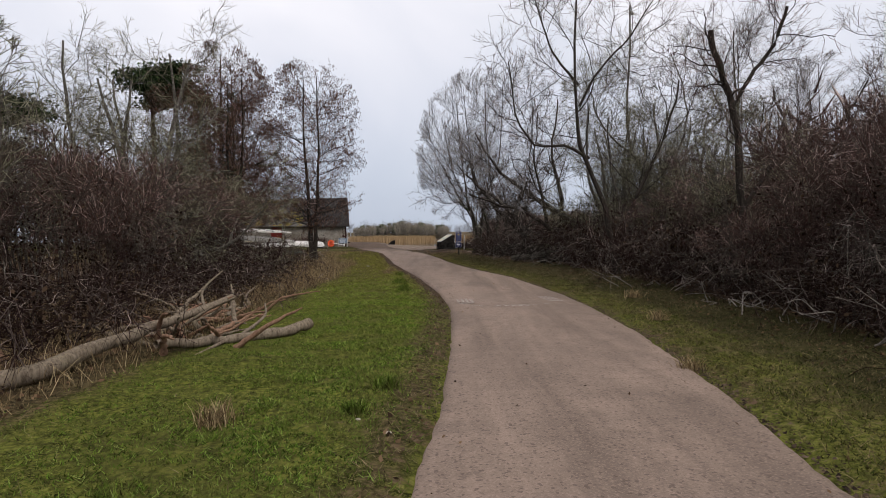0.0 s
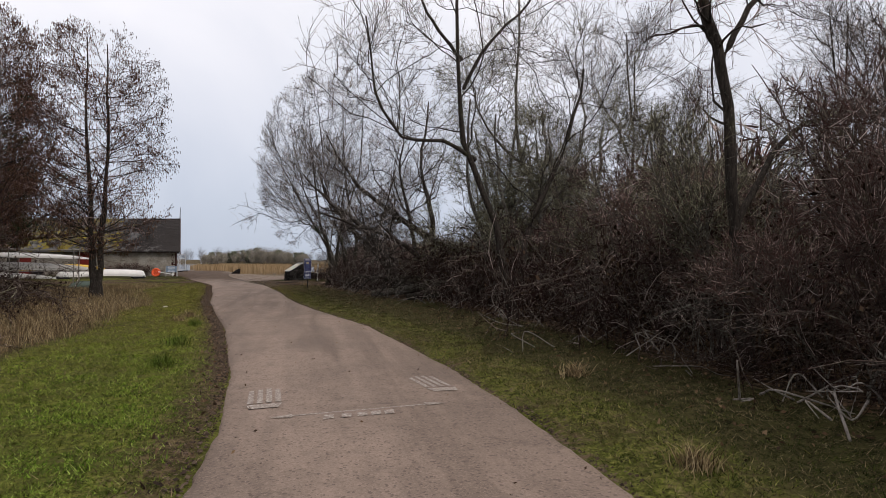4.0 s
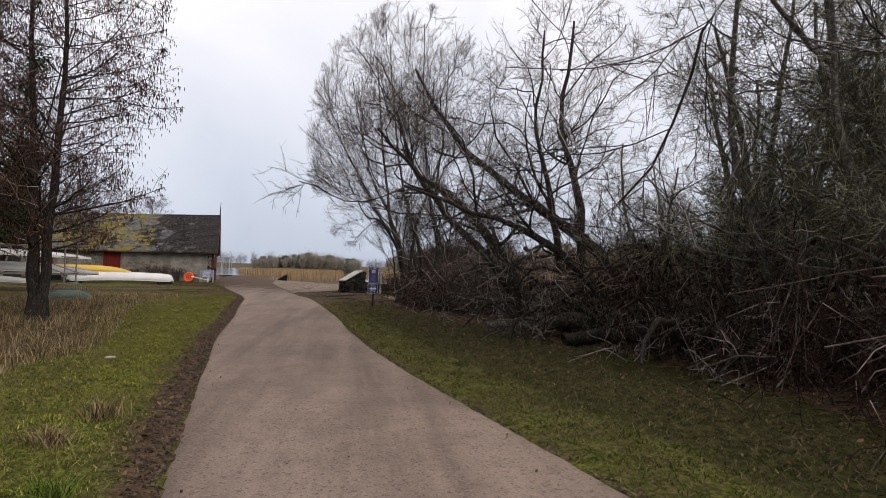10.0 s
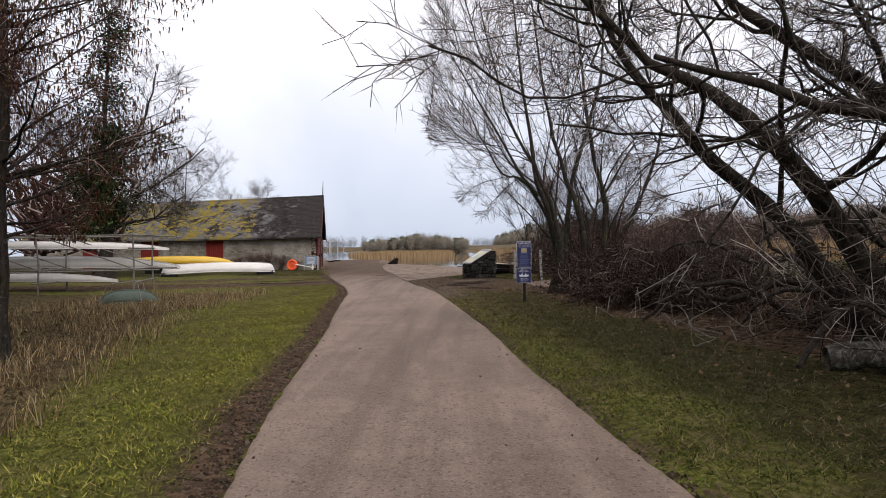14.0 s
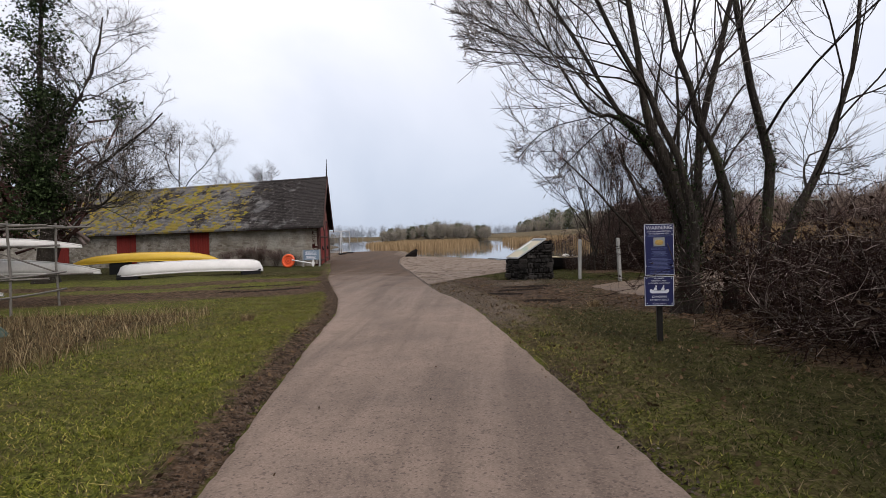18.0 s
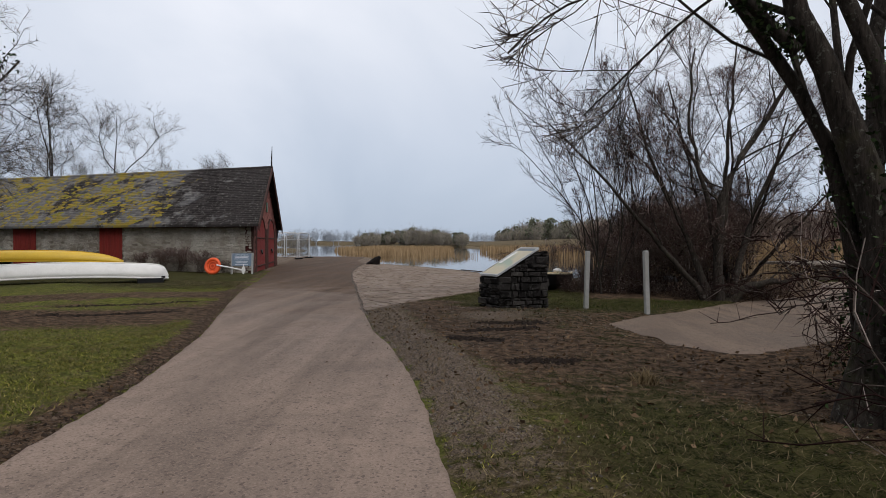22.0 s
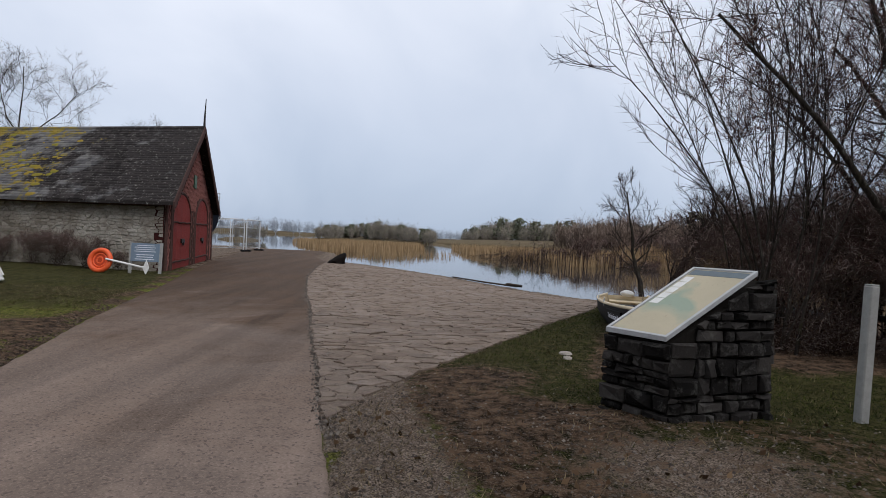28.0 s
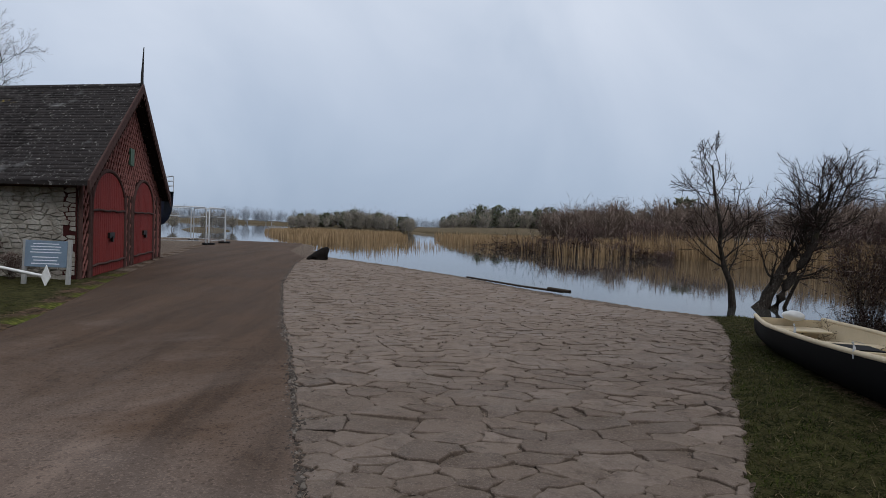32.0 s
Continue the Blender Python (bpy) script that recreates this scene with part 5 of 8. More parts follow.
r = np.random.default_rng(91)
sticks = []
for slope in (1, -1):
    for c0 in np.arange(-8, 18, 0.27):
        run = []
        for z in np.arange(0.05, RIDGE, 0.12):
            u = c0 + slope * z * 0.8
            if in_gable(u, z):
                run.append((u + r.normal(0, 0.018), -0.03 - 0.02 * (slope > 0), z))
            else:
                if len(run) > 2:
                    sticks.append(run)
                run = []
        if len(run) > 2:
            sticks.append(run)
put("branch_lattice", joined([tube_arrays(housed(np.array(s))[None], np.full((1, len(s)), 0.026) * r.uniform(0.8, 1.2, (1, len(s))), 5) for s in sticks], True, "branch_lattice"), M_RUSTIC, gable, "crossed stained branches nailed over the gable", kind="stuff")
for u in (0.08, 0.79, 4.44, 4.87, 5.29, 8.8, 9.4, GW - 0.08):
    put("branch_post", pipe(housed([(u + 0.012 * math.sin(z * 4 + u), -0.07, z) for z in np.linspace(0, EAVE if u < 1 or u > 9.3 else 2.3, 9)]), 0.06, 7, 0.05), M_RUSTIC_DARK, gable, "upright rough branch post")
part("plaque", ub(4.9, 5.4, -0.12, -0.04, 3.3, 3.85), simple("green_plaque", (0.075, 0.125, 0.085), 0.6, 0.3, 0.3, 14), gable, "small green plaque")

# roof
sl = math.hypot(GW / 2 + 0.35, RIDGE - EAVE + 0.15)
for s in (0, 1):
    bm = bmesh.new()
    u0, u1 = (-0.38, GW / 2) if s == 0 else (GW + 0.38, GW / 2)
    ze = EAVE - 0.12
    cs = [house(u0, -0.42, ze), house(u0, BL + 0.3, ze), house(u1, BL + 0.3, RIDGE), house(u1, -0.42, RIDGE)]
    lo = [bm.verts.new(p) for p in cs]
    hi = [bm.verts.new((p[0], p[1], p[2] + 0.09)) for p in cs]
    bm.faces.new(lo), bm.faces.new(hi)
    for i in range(4):
        bm.faces.new([lo[i], lo[(i + 1) % 4], hi[(i + 1) % 4], hi[i]])
    bmesh.ops.recalc_face_normals(bm, faces=bm.faces[:])
    slope_ob = part("roof_slope", bm, M_SLATE, boathouse, "dark slates patched with yellow moss and pale lichen")
    if s == 0:
        near_slope = slope_ob
for s, tip in ((0, 0.0), (1, GW)):
    run = [(tip + (GW / 2 - tip) * f - (0.42 if s == 0 else -0.42) * (1 - f), EAVE - 0.12 + (RIDGE + 0.04 - EAVE + 0.12) * f) for f in np.linspace(0, 1, 2)]
    bm = bmesh.new()
    (ua, za), (ub_, zb) = run
    quad = [(ua, za + 0.12), (ua, za - 0.16), (ub_, zb - 0.16), (ub_, zb + 0.12)]
    f = [bm.verts.new(house(u, -0.50, z)) for u, z in quad]
    g = [bm.verts.new(house(u, -0.44, z)) for u, z in quad]
    bm.faces.new(f), bm.faces.new(g[::-1])
    for q in range(4):
        bm.faces.new([f[q], f[(q + 1) % 4], g[(q + 1) % 4], g[q]])
    bmesh.ops.recalc_face_normals(bm, faces=bm.faces[:])
    board = part("bargeboard", bm, M_RUSTIC_DARK, boathouse, "dark red bargeboard with pegged edge")
    for t in np.linspace(0.02, 0.97, 26):
        u, z = ua + (ub_ - ua) * t, za + (zb - za) * t - 0.22
        put("peg", pipe(housed([(u, -0.47, z + 0.12), (u, -0.47, z - 0.07)]), 0.035, 5, 0.02), M_RUSTIC_DARK, board)
put("finial", pipe(housed([(GW / 2, -0.42, RIDGE - 0.1), (GW / 2, -0.42, RIDGE + 0.45), (GW / 2 + 0.05, -0.43, RIDGE + 0.9), (GW / 2 + 0.04, -0.45, RIDGE + 1.35)]), 0.055, 7, 0.015), M_IRON, boathouse, "thin dark finial spike")
put("ridge_tiles", pipe(housed([(GW / 2, v, RIDGE + 0.08) for v in np.linspace(-0.42, BL + 0.3, 40)]), 0.11, 6), M_SLATE, boathouse, "dark ridge capping")

# ---- things about the place ----
M_WHITE_HULL = simple("chalky_white_hull", (0.62, 0.61, 0.585), 0.5, 0.4, 0.18, 1.6)
M_GREY_HULL = simple("grimy_pale_hull", (0.44, 0.435, 0.41), 0.5, 0.4, 0.3, 1.2)
M_YELLOW = simple("yellow_hull_gelcoat", (0.62, 0.40, 0.03), 0.45, 0.45, 0.15, 1.5)
M_BLACK = simple("black_tarred_rubber", (0.014, 0.014, 0.015), 0.75, 0.3, 0.4, 6.0)
M_STEEL = simple("rusty_scaffold_tube", (0.20, 0.185, 0.165), 0.6, 0.5, 0.55, 12.0, 0.2)
M_GALV = simple("galvanised_steel", (0.46, 0.47, 0.48), 0.55, 0.5, 0.25, 10.0, 0.15)
M_ORANGE = simple("orange_plastic", (0.72, 0.10, 0.025), 0.5, 0.4, 0.18, 5.0)
# Groove shade put into a darker orange for the dish behind the rings.
M_ORANGE_DARK = simple("shaded_orange_groove", (0.42, 0.05, 0.018), 0.6, 0.4, 0.2, 5.0)
M_WHITE = simple("white_paint", (0.70, 0.70, 0.68), 0.55, 0.35, 0.15, 8.0)
M_NAVY = simple("navy_sign_enamel", (0.012, 0.017, 0.085), 0.4, 0.5, 0.12, 7.0)
M_SIGNTEXT = simple("white_sign_lettering", (0.66, 0.68, 0.74), 0.5, 0.4, 0.05, 9.0)
M_SIGNDIM = simple("dim_small_print", (0.10, 0.12, 0.24), 0.5, 0.4, 0.1, 9.0)
M_POST = simple("weathered_grey_post", (0.33, 0.33, 0.315), 0.85, 0.2, 0.3, 9.0, 0, 0.4)
M_BOARD = simple("blue_grey_notice", (0.16, 0.215, 0.28), 0.6, 0.35, 0.18, 3.0)
M_TIMBER = simple("wet_dark_timber", (0.06, 0.047, 0.036), 0.8, 0.3, 0.5, 5.0, 0, 0.6)
M_DECK = simple("weathered_deck", (0.17, 0.145, 0.12), 0.85, 0.25, 0.35, 5.0, 0, 0.4)
M_DRIFT = bark_material("bleached_driftwood", (0.07, 0.053, 0.038), (0.27, 0.225, 0.17), 0.2)
M_REDWOOD = bark_material("raw_broken_wood", (0.13, 0.075, 0.05), (0.30, 0.19, 0.13), 0.0)
M_CREAM = simple("cream_boat_interior", (0.60, 0.50, 0.34), 0.55, 0.35, 0.15, 3.0)
M_HULLBLACK = simple("dull_black_hull", (0.006, 0.006, 0.007), 0.6, 0.25, 0.3, 3.0)
M_MESH = simple("fence_wire", (0.25, 0.26, 0.27), 0.5, 0.5, 0.1, 9.0, 0.6)

n = Nodes("dark_plinth_stone", 0.95, 0.06)
c = n.ramp(n.random(), (0.0, (0.008, 0.0075, 0.007)), (0.5, (0.022, 0.020, 0.019)), (1.0, (0.055, 0.050, 0.046)))
c = n.mix(n.ramp(n.noise(9, 5, 0.7), (0.52, 0.0), (0.68, 0.6)), c, (0.10, 0.096, 0.088))
n.bump(n.noise(30, 5, 0.7), 0.8, 0.02)
M_PLINTH = n.done(c)


def loft(sections, closed=True):
    """A skin over rings of points (k, m, 3)."""
    s = np.asarray(sections, float)
    k, m, _ = s.shape
    i = np.arange(k - 1)[:, None] * m
    j = np.arange(m if closed else m - 1)
    j2 = (j + 1) % m
    return s.reshape(-1, 3), np.stack([i + j, i + j2, i + m + j2, i + m + j], -1).reshape(-1, 4)


def hull_sections(length, width, depth, fine=2.2, rise=0.12, stations=44, m=15):
    """Half-round hull, keel down, gunwale at nought, from x = 0 to length."""
    out = []
    for s in np.linspace(0, 1, stations):
        e = abs(2 * s - 1)
        b = width / 2 * max(0.015, 1 - e ** fine) ** 0.8
        d = depth * max(0.05, 1 - e ** (fine * 1.6)) ** 0.6
        a = np.linspace(0, np.pi, m)
        z = -d * np.abs(np.sin(a)) ** 0.75 + rise * e ** 2
        out.append(np.stack([np.full(m, s * length), -np.cos(a) * b, z], -1))
    return np.array(out)


def upturned(name, label, length, width, depth, mat, m, rim, group="upturned boats", cat="boat", fine=2.2):
    """A boat lying keel up: a hull with rounded ends, a rim and a keel strip."""
    ob = thing(name, label, cat, group, m=m)
    sec = hull_sections(length, width, depth, fine)
    sec[..., 2] *= -1
    put("hull", joined([loft(sec)], True, "hull"), mat, ob)
    for side_ in (0, -1):
        put("gunwale", tubes("gunwale", sec[None, :, side_], np.full((1, len(sec)), rim), 6), mat, ob)
    keel = sec[:, 7] + (0, 0, 0.01)
    put("keel", tubes("keel", keel[None], np.full((1, len(sec)), rim * 0.9), 5), mat, ob)
    return ob


def along(x0, y0, x1, y1, z):
    return pose(x0, y0, z, 0, 0, math.degrees(math.atan2(y1 - y0, x1 - x0)))


upturned("upturned_skiff", "long square-ended white skiff lying keel up on black blocks", 6.5, 1.2, 0.5, M_WHITE_HULL, along(-18.15, 59.3, -12.25, 62.0, 0.27), 0.04, fine=16.0)
for k, (x, y, h) in enumerate([(-17.7, 59.45, 0.27), (-12.75, 61.7, 0.27), (-21.6, 65.1, 0.72), (-18.2, 66.0, 0.72)]):
    ob = thing("boat_block", "black tarred block under an upturned boat", "block", "boat blocks", m=pose(x, y, -0.08, 0, 0, 16 if y > 64 else 24.6))
    part("crate", boxed(-0.45, 0.45, -0.6, 0.5, 0.0, h, bevel=0.03), M_BLACK, ob)
    part("cap", boxed(-0.5, 0.5, -0.36, 0.36, h, h + 0.06, bevel=0.01), M_BLACK, ob)
upturned("upturned_canoe", "yellow canoe lying keel up behind the skiff", 7.6, 0.85, 0.46, M_YELLOW, along(-23.8, 64.2, -16.5, 66.4, 0.70), 0.03)
upturned("racing_shell", "long pale rowing shell stored keel up on the scaffold rack", 12.5, 0.85, 0.42, M_GREY_HULL, along(-24.4, 46.8, -12.0, 49.0, 0.98), 0.03, "rowing shells")
upturned("racing_shell", "slim white rowing shell on the rack's upper bars", 12.0, 0.62, 0.26, M_WHITE_HULL, along(-24.1, 46.4, -12.3, 48.5, 1.74), 0.025, "rowing shells")
upturned("racing_shell", "grimy rowing shell on the rack's lower bars", 11.5, 0.7, 0.3, M_GREY_HULL, along(-25.2, 45.6, -13.9, 47.6, 0.52), 0.025, "rowing shells")

rack = thing("scaffold_rack", "rusty scaffold-tube boat rack with sagging bars", "rack")
A0, AD, AN = np.array([-12.2, 47.2, 0.0]), np.array([-0.984, -0.175, 0.0]), np.array([0.175, -0.984, 0.0])
rr = np.random.default_rng(5)
for i, s in enumerate((0.4, 3.6, 6.8, 10.0)):
    for t in (-1.1, 1.1):
        p = A0 + AD * s + AN * t
        put("upright", pipe([p + (0, 0, -0.1), p + (rr.normal(0, 0.03), rr.normal(0, 0.03), 1.1), p + (rr.normal(0, 0.05), 0, 2.3)], 0.032, 7), M_STEEL, rack)
    for z in (0.48, 0.95, 1.70, 2.22):
        a, b = A0 + AD * s + AN * -1.5, A0 + AD * s + AN * 1.5
        put("crossbar", pipe([a + (0, 0, z), (a + b) / 2 + (0, 0, z - 0.02), b + (0, 0, z)], 0.027, 7), M_STEEL, rack)
for t in (-1.1, 1.1):
    for z in (0.9, 2.18):
        put("long_bar", pipe([A0 + AD * -0.5 + AN * t + (0, 0, z), A0 + AD * 5 + AN * t + (0, 0, z - 0.03), A0 + AD * 10.6 + AN * t + (0, 0, z)], 0.027, 7), M_STEEL, rack)
    for s in (0.4, 3.6):
        put("brace", pipe([A0 + AD * s + AN * t + (0, 0, 0.95), A0 + AD * (s + 3.2) + AN * t + (0, 0, 2.2)], 0.024, 6), M_STEEL, rack)
upturned("small_dinghy", "small dull green dinghy lying keel up below the boat rack", 1.75, 0.95, 0.34, simple("faded_green_hull", (0.085, 0.115, 0.095), 0.6, 0.35, 0.45, 4.0), along(-11.5, 42.45, -9.85, 42.95, 0.05), 0.03, "", "boat")
carrier = thing("tube_carrier", "bent tube carrier frame standing over the small dinghy", "frame", m=along(-11.2, 42.5, -9.9, 42.9, 0.02))
for y in (-0.35, 0.35):
    put("hoop", pipe([(-0.1, y, 0.0), (0.05, y, 0.52), (0.2, y, 0.6), (0.75, y, 0.64), (0.9, y, 0.55), (1.0, y, 0.0)], 0.018, 6), M_STEEL, carrier)
put("cross_tube", pipe([(0.2, -0.35, 0.6), (0.2, 0.35, 0.6)], 0.016, 6), M_STEEL, carrier)
put("cross_tube", pipe([(0.8, -0.35, 0.62), (0.8, 0.35, 0.62)], 0.016, 6), M_STEEL, carrier)

# lifebuoy, paddle and notice by the wall
buoy = thing("lifebuoy_disc", "round orange plastic lifebuoy disc propped by the wall", "lifebuoy", m=pose(-12.45, 66.75, 0.42, 78, 0, -6))
a = np.linspace(0, 2 * np.pi, 41)
for rad, rr_, nm, mt in ((0.33, 0.085, "outer_ring", M_ORANGE), (0.215, 0.035, "middle_ring", M_ORANGE), (0.10, 0.03, "inner_ring", M_ORANGE)):
    put(nm, tubes(nm, np.stack([np.cos(a) * rad, np.sin(a) * rad, 0 * a], -1)[None], np.full((1, 41), rr_), 8), mt, buoy)
bm = bmesh.new()
bmesh.ops.create_cone(bm, cap_ends=True, segments=40, radius1=0.34, radius2=0.34, depth=0.03)
part("dish", bm, M_ORANGE_DARK, buoy)
paddle = thing("throw_pole", "white pole with a diamond-shaped end plate", "pole")
put("shaft", pipe([(-12.2, 66.6, 0.48), (-10.95, 66.75, 0.22)], 0.035, 7), M_WHITE, paddle)
bm = bmesh.new()
q = [(-10.95, 66.62, 0.02), (-10.84, 66.62, 0.24), (-10.93, 66.62, 0.50), (-11.04, 66.62, 0.24)]
f, g = [bm.verts.new(p) for p in q], [bm.verts.new((p[0], p[1] + 0.03, p[2])) for p in q]
bm.faces.new(f), bm.faces.new(g[::-1])
for i in range(4):
    bm.faces.new([f[i], f[(i + 1) % 4], g[(i + 1) % 4], g[i]])
part("end_plate", bm, M_WHITE, paddle)


def bars(parent, x0, x1, z0, z1, rows, y, mat, seed, h=0.45, centred=True):
    """Lines of print too small to read."""
    r_ = random.Random(seed)
    step = (z1 - z0) / rows
    for i in range(rows):
        w = (x1 - x0) * r_.uniform(0.6, 1.0)
        a_ = (x0 + x1 - w) / 2 if centred else x0
        z = z1 - (i + 0.5) * step
        part("print_line", boxed(a_, a_ + w, y - 0.0015, y, z - step * h / 2, z + step * h / 2), mat, parent)


notice = thing("notice_board", "blue-grey notice board on two grey legs by the boathouse", "notice", m=pose(-11.15, 67.0, 0.0, -4, 0, -4))
for x in (-0.5, 0.5):
    part("leg", boxed(x - 0.045, x + 0.045, -0.03, 0.04, 0.0, 1.05, bevel=0.006), M_POST, notice)
face = part("panel", boxed(-0.47, 0.47, -0.06, -0.03, 0.42, 1.02, bevel=0.004), M_BOARD, notice)
bars(face, -0.42, 0.42, 0.72, 0.98, 4, -0.0605, M_SIGNTEXT, 3, 0.3)
bars(face, -0.42, 0.42, 0.46, 0.68, 3, -0.0605, M_SIGNTEXT, 4, 0.3)


def words(text, size, x, z, y, mat, parent, name="lettering"):
    """Raised lettering in the built-in font, facing -y."""
    cu = bpy.data.curves.new(name, "FONT")
    cu.body, cu.size, cu.align_x, cu.align_y, cu.extrude = text, size, "CENTER", "CENTER", 0.0012
    ob = new(name, cu)
    dg = bpy.context.evaluated_depsgraph_get()
    me = bpy.data.meshes.new_from_object(ob.evaluated_get(dg))
    bpy.data.objects.remove(ob)
    me.materials.clear()
    return put(name, me, mat, parent, m=pose(x, y, z, 90, 0, 0))


# warning sign on its post
sign = thing("warning_sign", "two navy enamel warning boards on a dark metal post", "sign", m=pose(1.26, 41.28, -0.27, 0, 0, -4) @ Matrix.Diagonal((1.08, 1.08, 1.08, 1)))
part("post", boxed(-0.035, 0.035, -0.02, 0.05, 0.15, 1.74, bevel=0.005), M_IRON, sign, "dark metal post")
up = part("upper_board", boxed(-0.185, 0.185, -0.05, -0.025, 1.17, 1.84, bevel=0.006), M_NAVY, sign, "navy board with white lettering")
lowb = part("lower_board", boxed(-0.195, 0.175, -0.05, -0.025, 0.77, 1.155, bevel=0.006), M_NAVY, sign, "navy board with a white canoe symbol")


def frame_line(x0, x1, z0, z1, parent):
    for a_ in ((x0, x1, z0, z0 + 0.006), (x0, x1, z1 - 0.006, z1), (x0, x0 + 0.006, z0, z1), (x1 - 0.006, x1, z0, z1)):
        part("border", boxed(a_[0], a_[1], -0.0535, -0.049, a_[2], a_[3]), M_SIGNTEXT, parent)


frame_line(-0.183, 0.183, 1.172, 1.838, up)
frame_line(-0.193, 0.173, 0.772, 1.153, lowb)
words("WARNING", 0.068, 0, 1.79, -0.0515, M_SIGNTEXT, up)
words("STOP THE INTRODUCTION", 0.0245, 0, 1.742, -0.0515, M_SIGNTEXT, up)
words("OF THE ZEBRA MUSSEL", 0.0245, 0, 1.714, -0.0515, M_SIGNTEXT, up)
bars(up, -0.16, 0.16, 1.675, 1.70, 2, -0.0505, M_SIGNDIM, 5)
pic = part("picture", boxed(-0.07, 0.07, -0.054, -0.049, 1.55, 1.665), simple("grey_picture_ground", (0.28, 0.29, 0.28), 0.6, 0.3, 0.2, 20), up, "small picture of a striped shell")
bm = bmesh.new()
bmesh.ops.create_uvsphere(bm, u_segments=16, v_segments=8, radius=1.0, matrix=Matrix.Translation((0.0, -0.055, 1.6)) @ Matrix.Diagonal((0.055, 0.004, 0.036, 1)))
part("shell_shape", bm, simple("ochre_shell", (0.45, 0.30, 0.10), 0.6, 0.3, 0.5, 60), pic, smooth=True)
bars(up, -0.11, 0.11, 1.505, 1.535, 2, -0.0505, M_SIGNDIM, 6)
bars(up, -0.12, 0.12, 1.415, 1.49, 5, -0.0505, M_SIGNDIM, 7)
bars(up, -0.15, 0.15, 1.245, 1.40, 9, -0.0505, M_SIGNDIM, 8)
bars(up, -0.16, 0.16, 1.185, 1.225, 2, -0.0505, M_SIGNDIM, 9)
words("NATIONAL PARK", 0.025, -0.01, 1.098, -0.0515, M_SIGNTEXT, lowb)
words("KILLARNEY", 0.025, -0.01, 1.128, -0.0515, M_SIGNTEXT, lowb)
words("REGISTERED BOATS ONLY", 0.0225, -0.01, 1.066, -0.0515, M_SIGNTEXT, lowb)
words("CANOEING", 0.036, -0.01, 0.888, -0.0515, M_SIGNTEXT, lowb)
words("BY PERMIT ONLY", 0.031, -0.01, 0.848, -0.0515, M_SIGNTEXT, lowb)
words("TEL: 064 6635215", 0.024, -0.01, 0.797, -0.0515, M_SIGNTEXT, lowb)
bm = bmesh.new()
outline = [(-0.13, 0.985), (-0.115, 0.992), (-0.08, 0.97), (0.06, 0.97), (0.095, 0.992), (0.11, 0.985), (0.108, 0.95), (0.085, 0.935), (-0.105, 0.935), (-0.128, 0.95)]
bm.faces.new([bm.verts.new((x, -0.0515, z)) for x, z in outline])
bmesh.ops.recalc_face_normals(bm, faces=bm.faces[:])
part("canoe_symbol", bm, M_SIGNTEXT, lowb, "white canoe symbol")
for x in (-0.06, 0.035):
    bm = bmesh.new()
    bm.faces.new([bm.verts.new((x + a_, -0.0515, z)) for a_, z in ((-0.028, 0.972), (0.015, 0.972), (0.022, 0.99), (0.018, 1.012), (-0.008, 1.014))])
    part("paddler_symbol", bm, M_SIGNTEXT, lowb)
    bm = bmesh.new()
    bmesh.ops.create_circle(bm, cap_ends=True, segments=12, radius=0.011, matrix=Matrix.Translation((x + 0.01, -0.0515, 1.028)) @ Matrix.Rotation(radians(90), 4, "X"))
    part("paddler_symbol", bm, M_SIGNTEXT, lowb)
for bd, pts in ((up, ((-0.165, 1.70), (0.165, 1.70), (-0.165, 1.29), (0.165, 1.29))), (lowb, ((-0.165, 1.13), (0.148, 1.13), (-0.165, 0.80), (0.148, 0.80)))):
    for x, z in pts:
        bm = bmesh.new()
        bmesh.ops.create_cone(bm, cap_ends=True, segments=10, radius1=0.008, radius2=0.006, depth=0.006, matrix=Matrix.Translation((x, -0.053, z)) @ Matrix.Rotation(radians(90), 4, "X"))
        part("screw", bm, M_GALV, bd)

# two grey posts on the grass
post = thing("bollard_post", "slim weathered grey wooden post in the grass", "post", "grey posts", m=pose(2.1, 52.8, 0.0, 0, 1.5, 5))
part("shaft", boxed(-0.05, 0.05, -0.05, 0.05, -0.2, 1.36, bevel=0.012), M_POST, post)
part("cap", boxed(-0.045, 0.045, -0.045, 0.045, 1.36, 1.375, bevel=0.005), M_POST, post)
copy_thing(post, pose(3.25, 52.0, 0.02, 0, -2.0, 12))

# stone plinth with the sloping map panel
PF, PE, PN = np.array([0.07, 52.5]), np.array([0.957, 0.291]), np.array([-0.60, 0.80])
PLEN, PWID = 1.2, 0.72
plinth = thing("map_plinth", "dark rough-stone plinth carrying a sloping map panel", "plinth")


def plin(a_, b_, z):
    p = PF + PE * a_ + PN * b_
    return (p[0], p[1], z)


def top_z(a_):
    return 0.78 + 0.60 * min(1, a_ / 1.0)


bm = bmesh.new()
lo = [bm.verts.new(plin(a_, b_, -0.05)) for a_, b_ in ((0.03, 0.03), (PLEN - 0.03, 0.03), (PLEN - 0.03, PWID - 0.03), (0.03, PWID - 0.03))]
hi = [bm.verts.new(plin(a_, b_, top_z(a_) - 0.03)) for a_, b_ in ((0.03, 0.03), (PLEN - 0.03, 0.03), (PLEN - 0.03, PWID - 0.03), (0.03, PWID - 0.03))]
bm.faces.new(lo[::-1]), bm.faces.new(hi)
for i in range(4):
    bm.faces.new([lo[i], lo[(i + 1) % 4], hi[(i + 1) % 4], hi[i]])
bmesh.ops.recalc_face_normals(bm, faces=bm.faces[:])
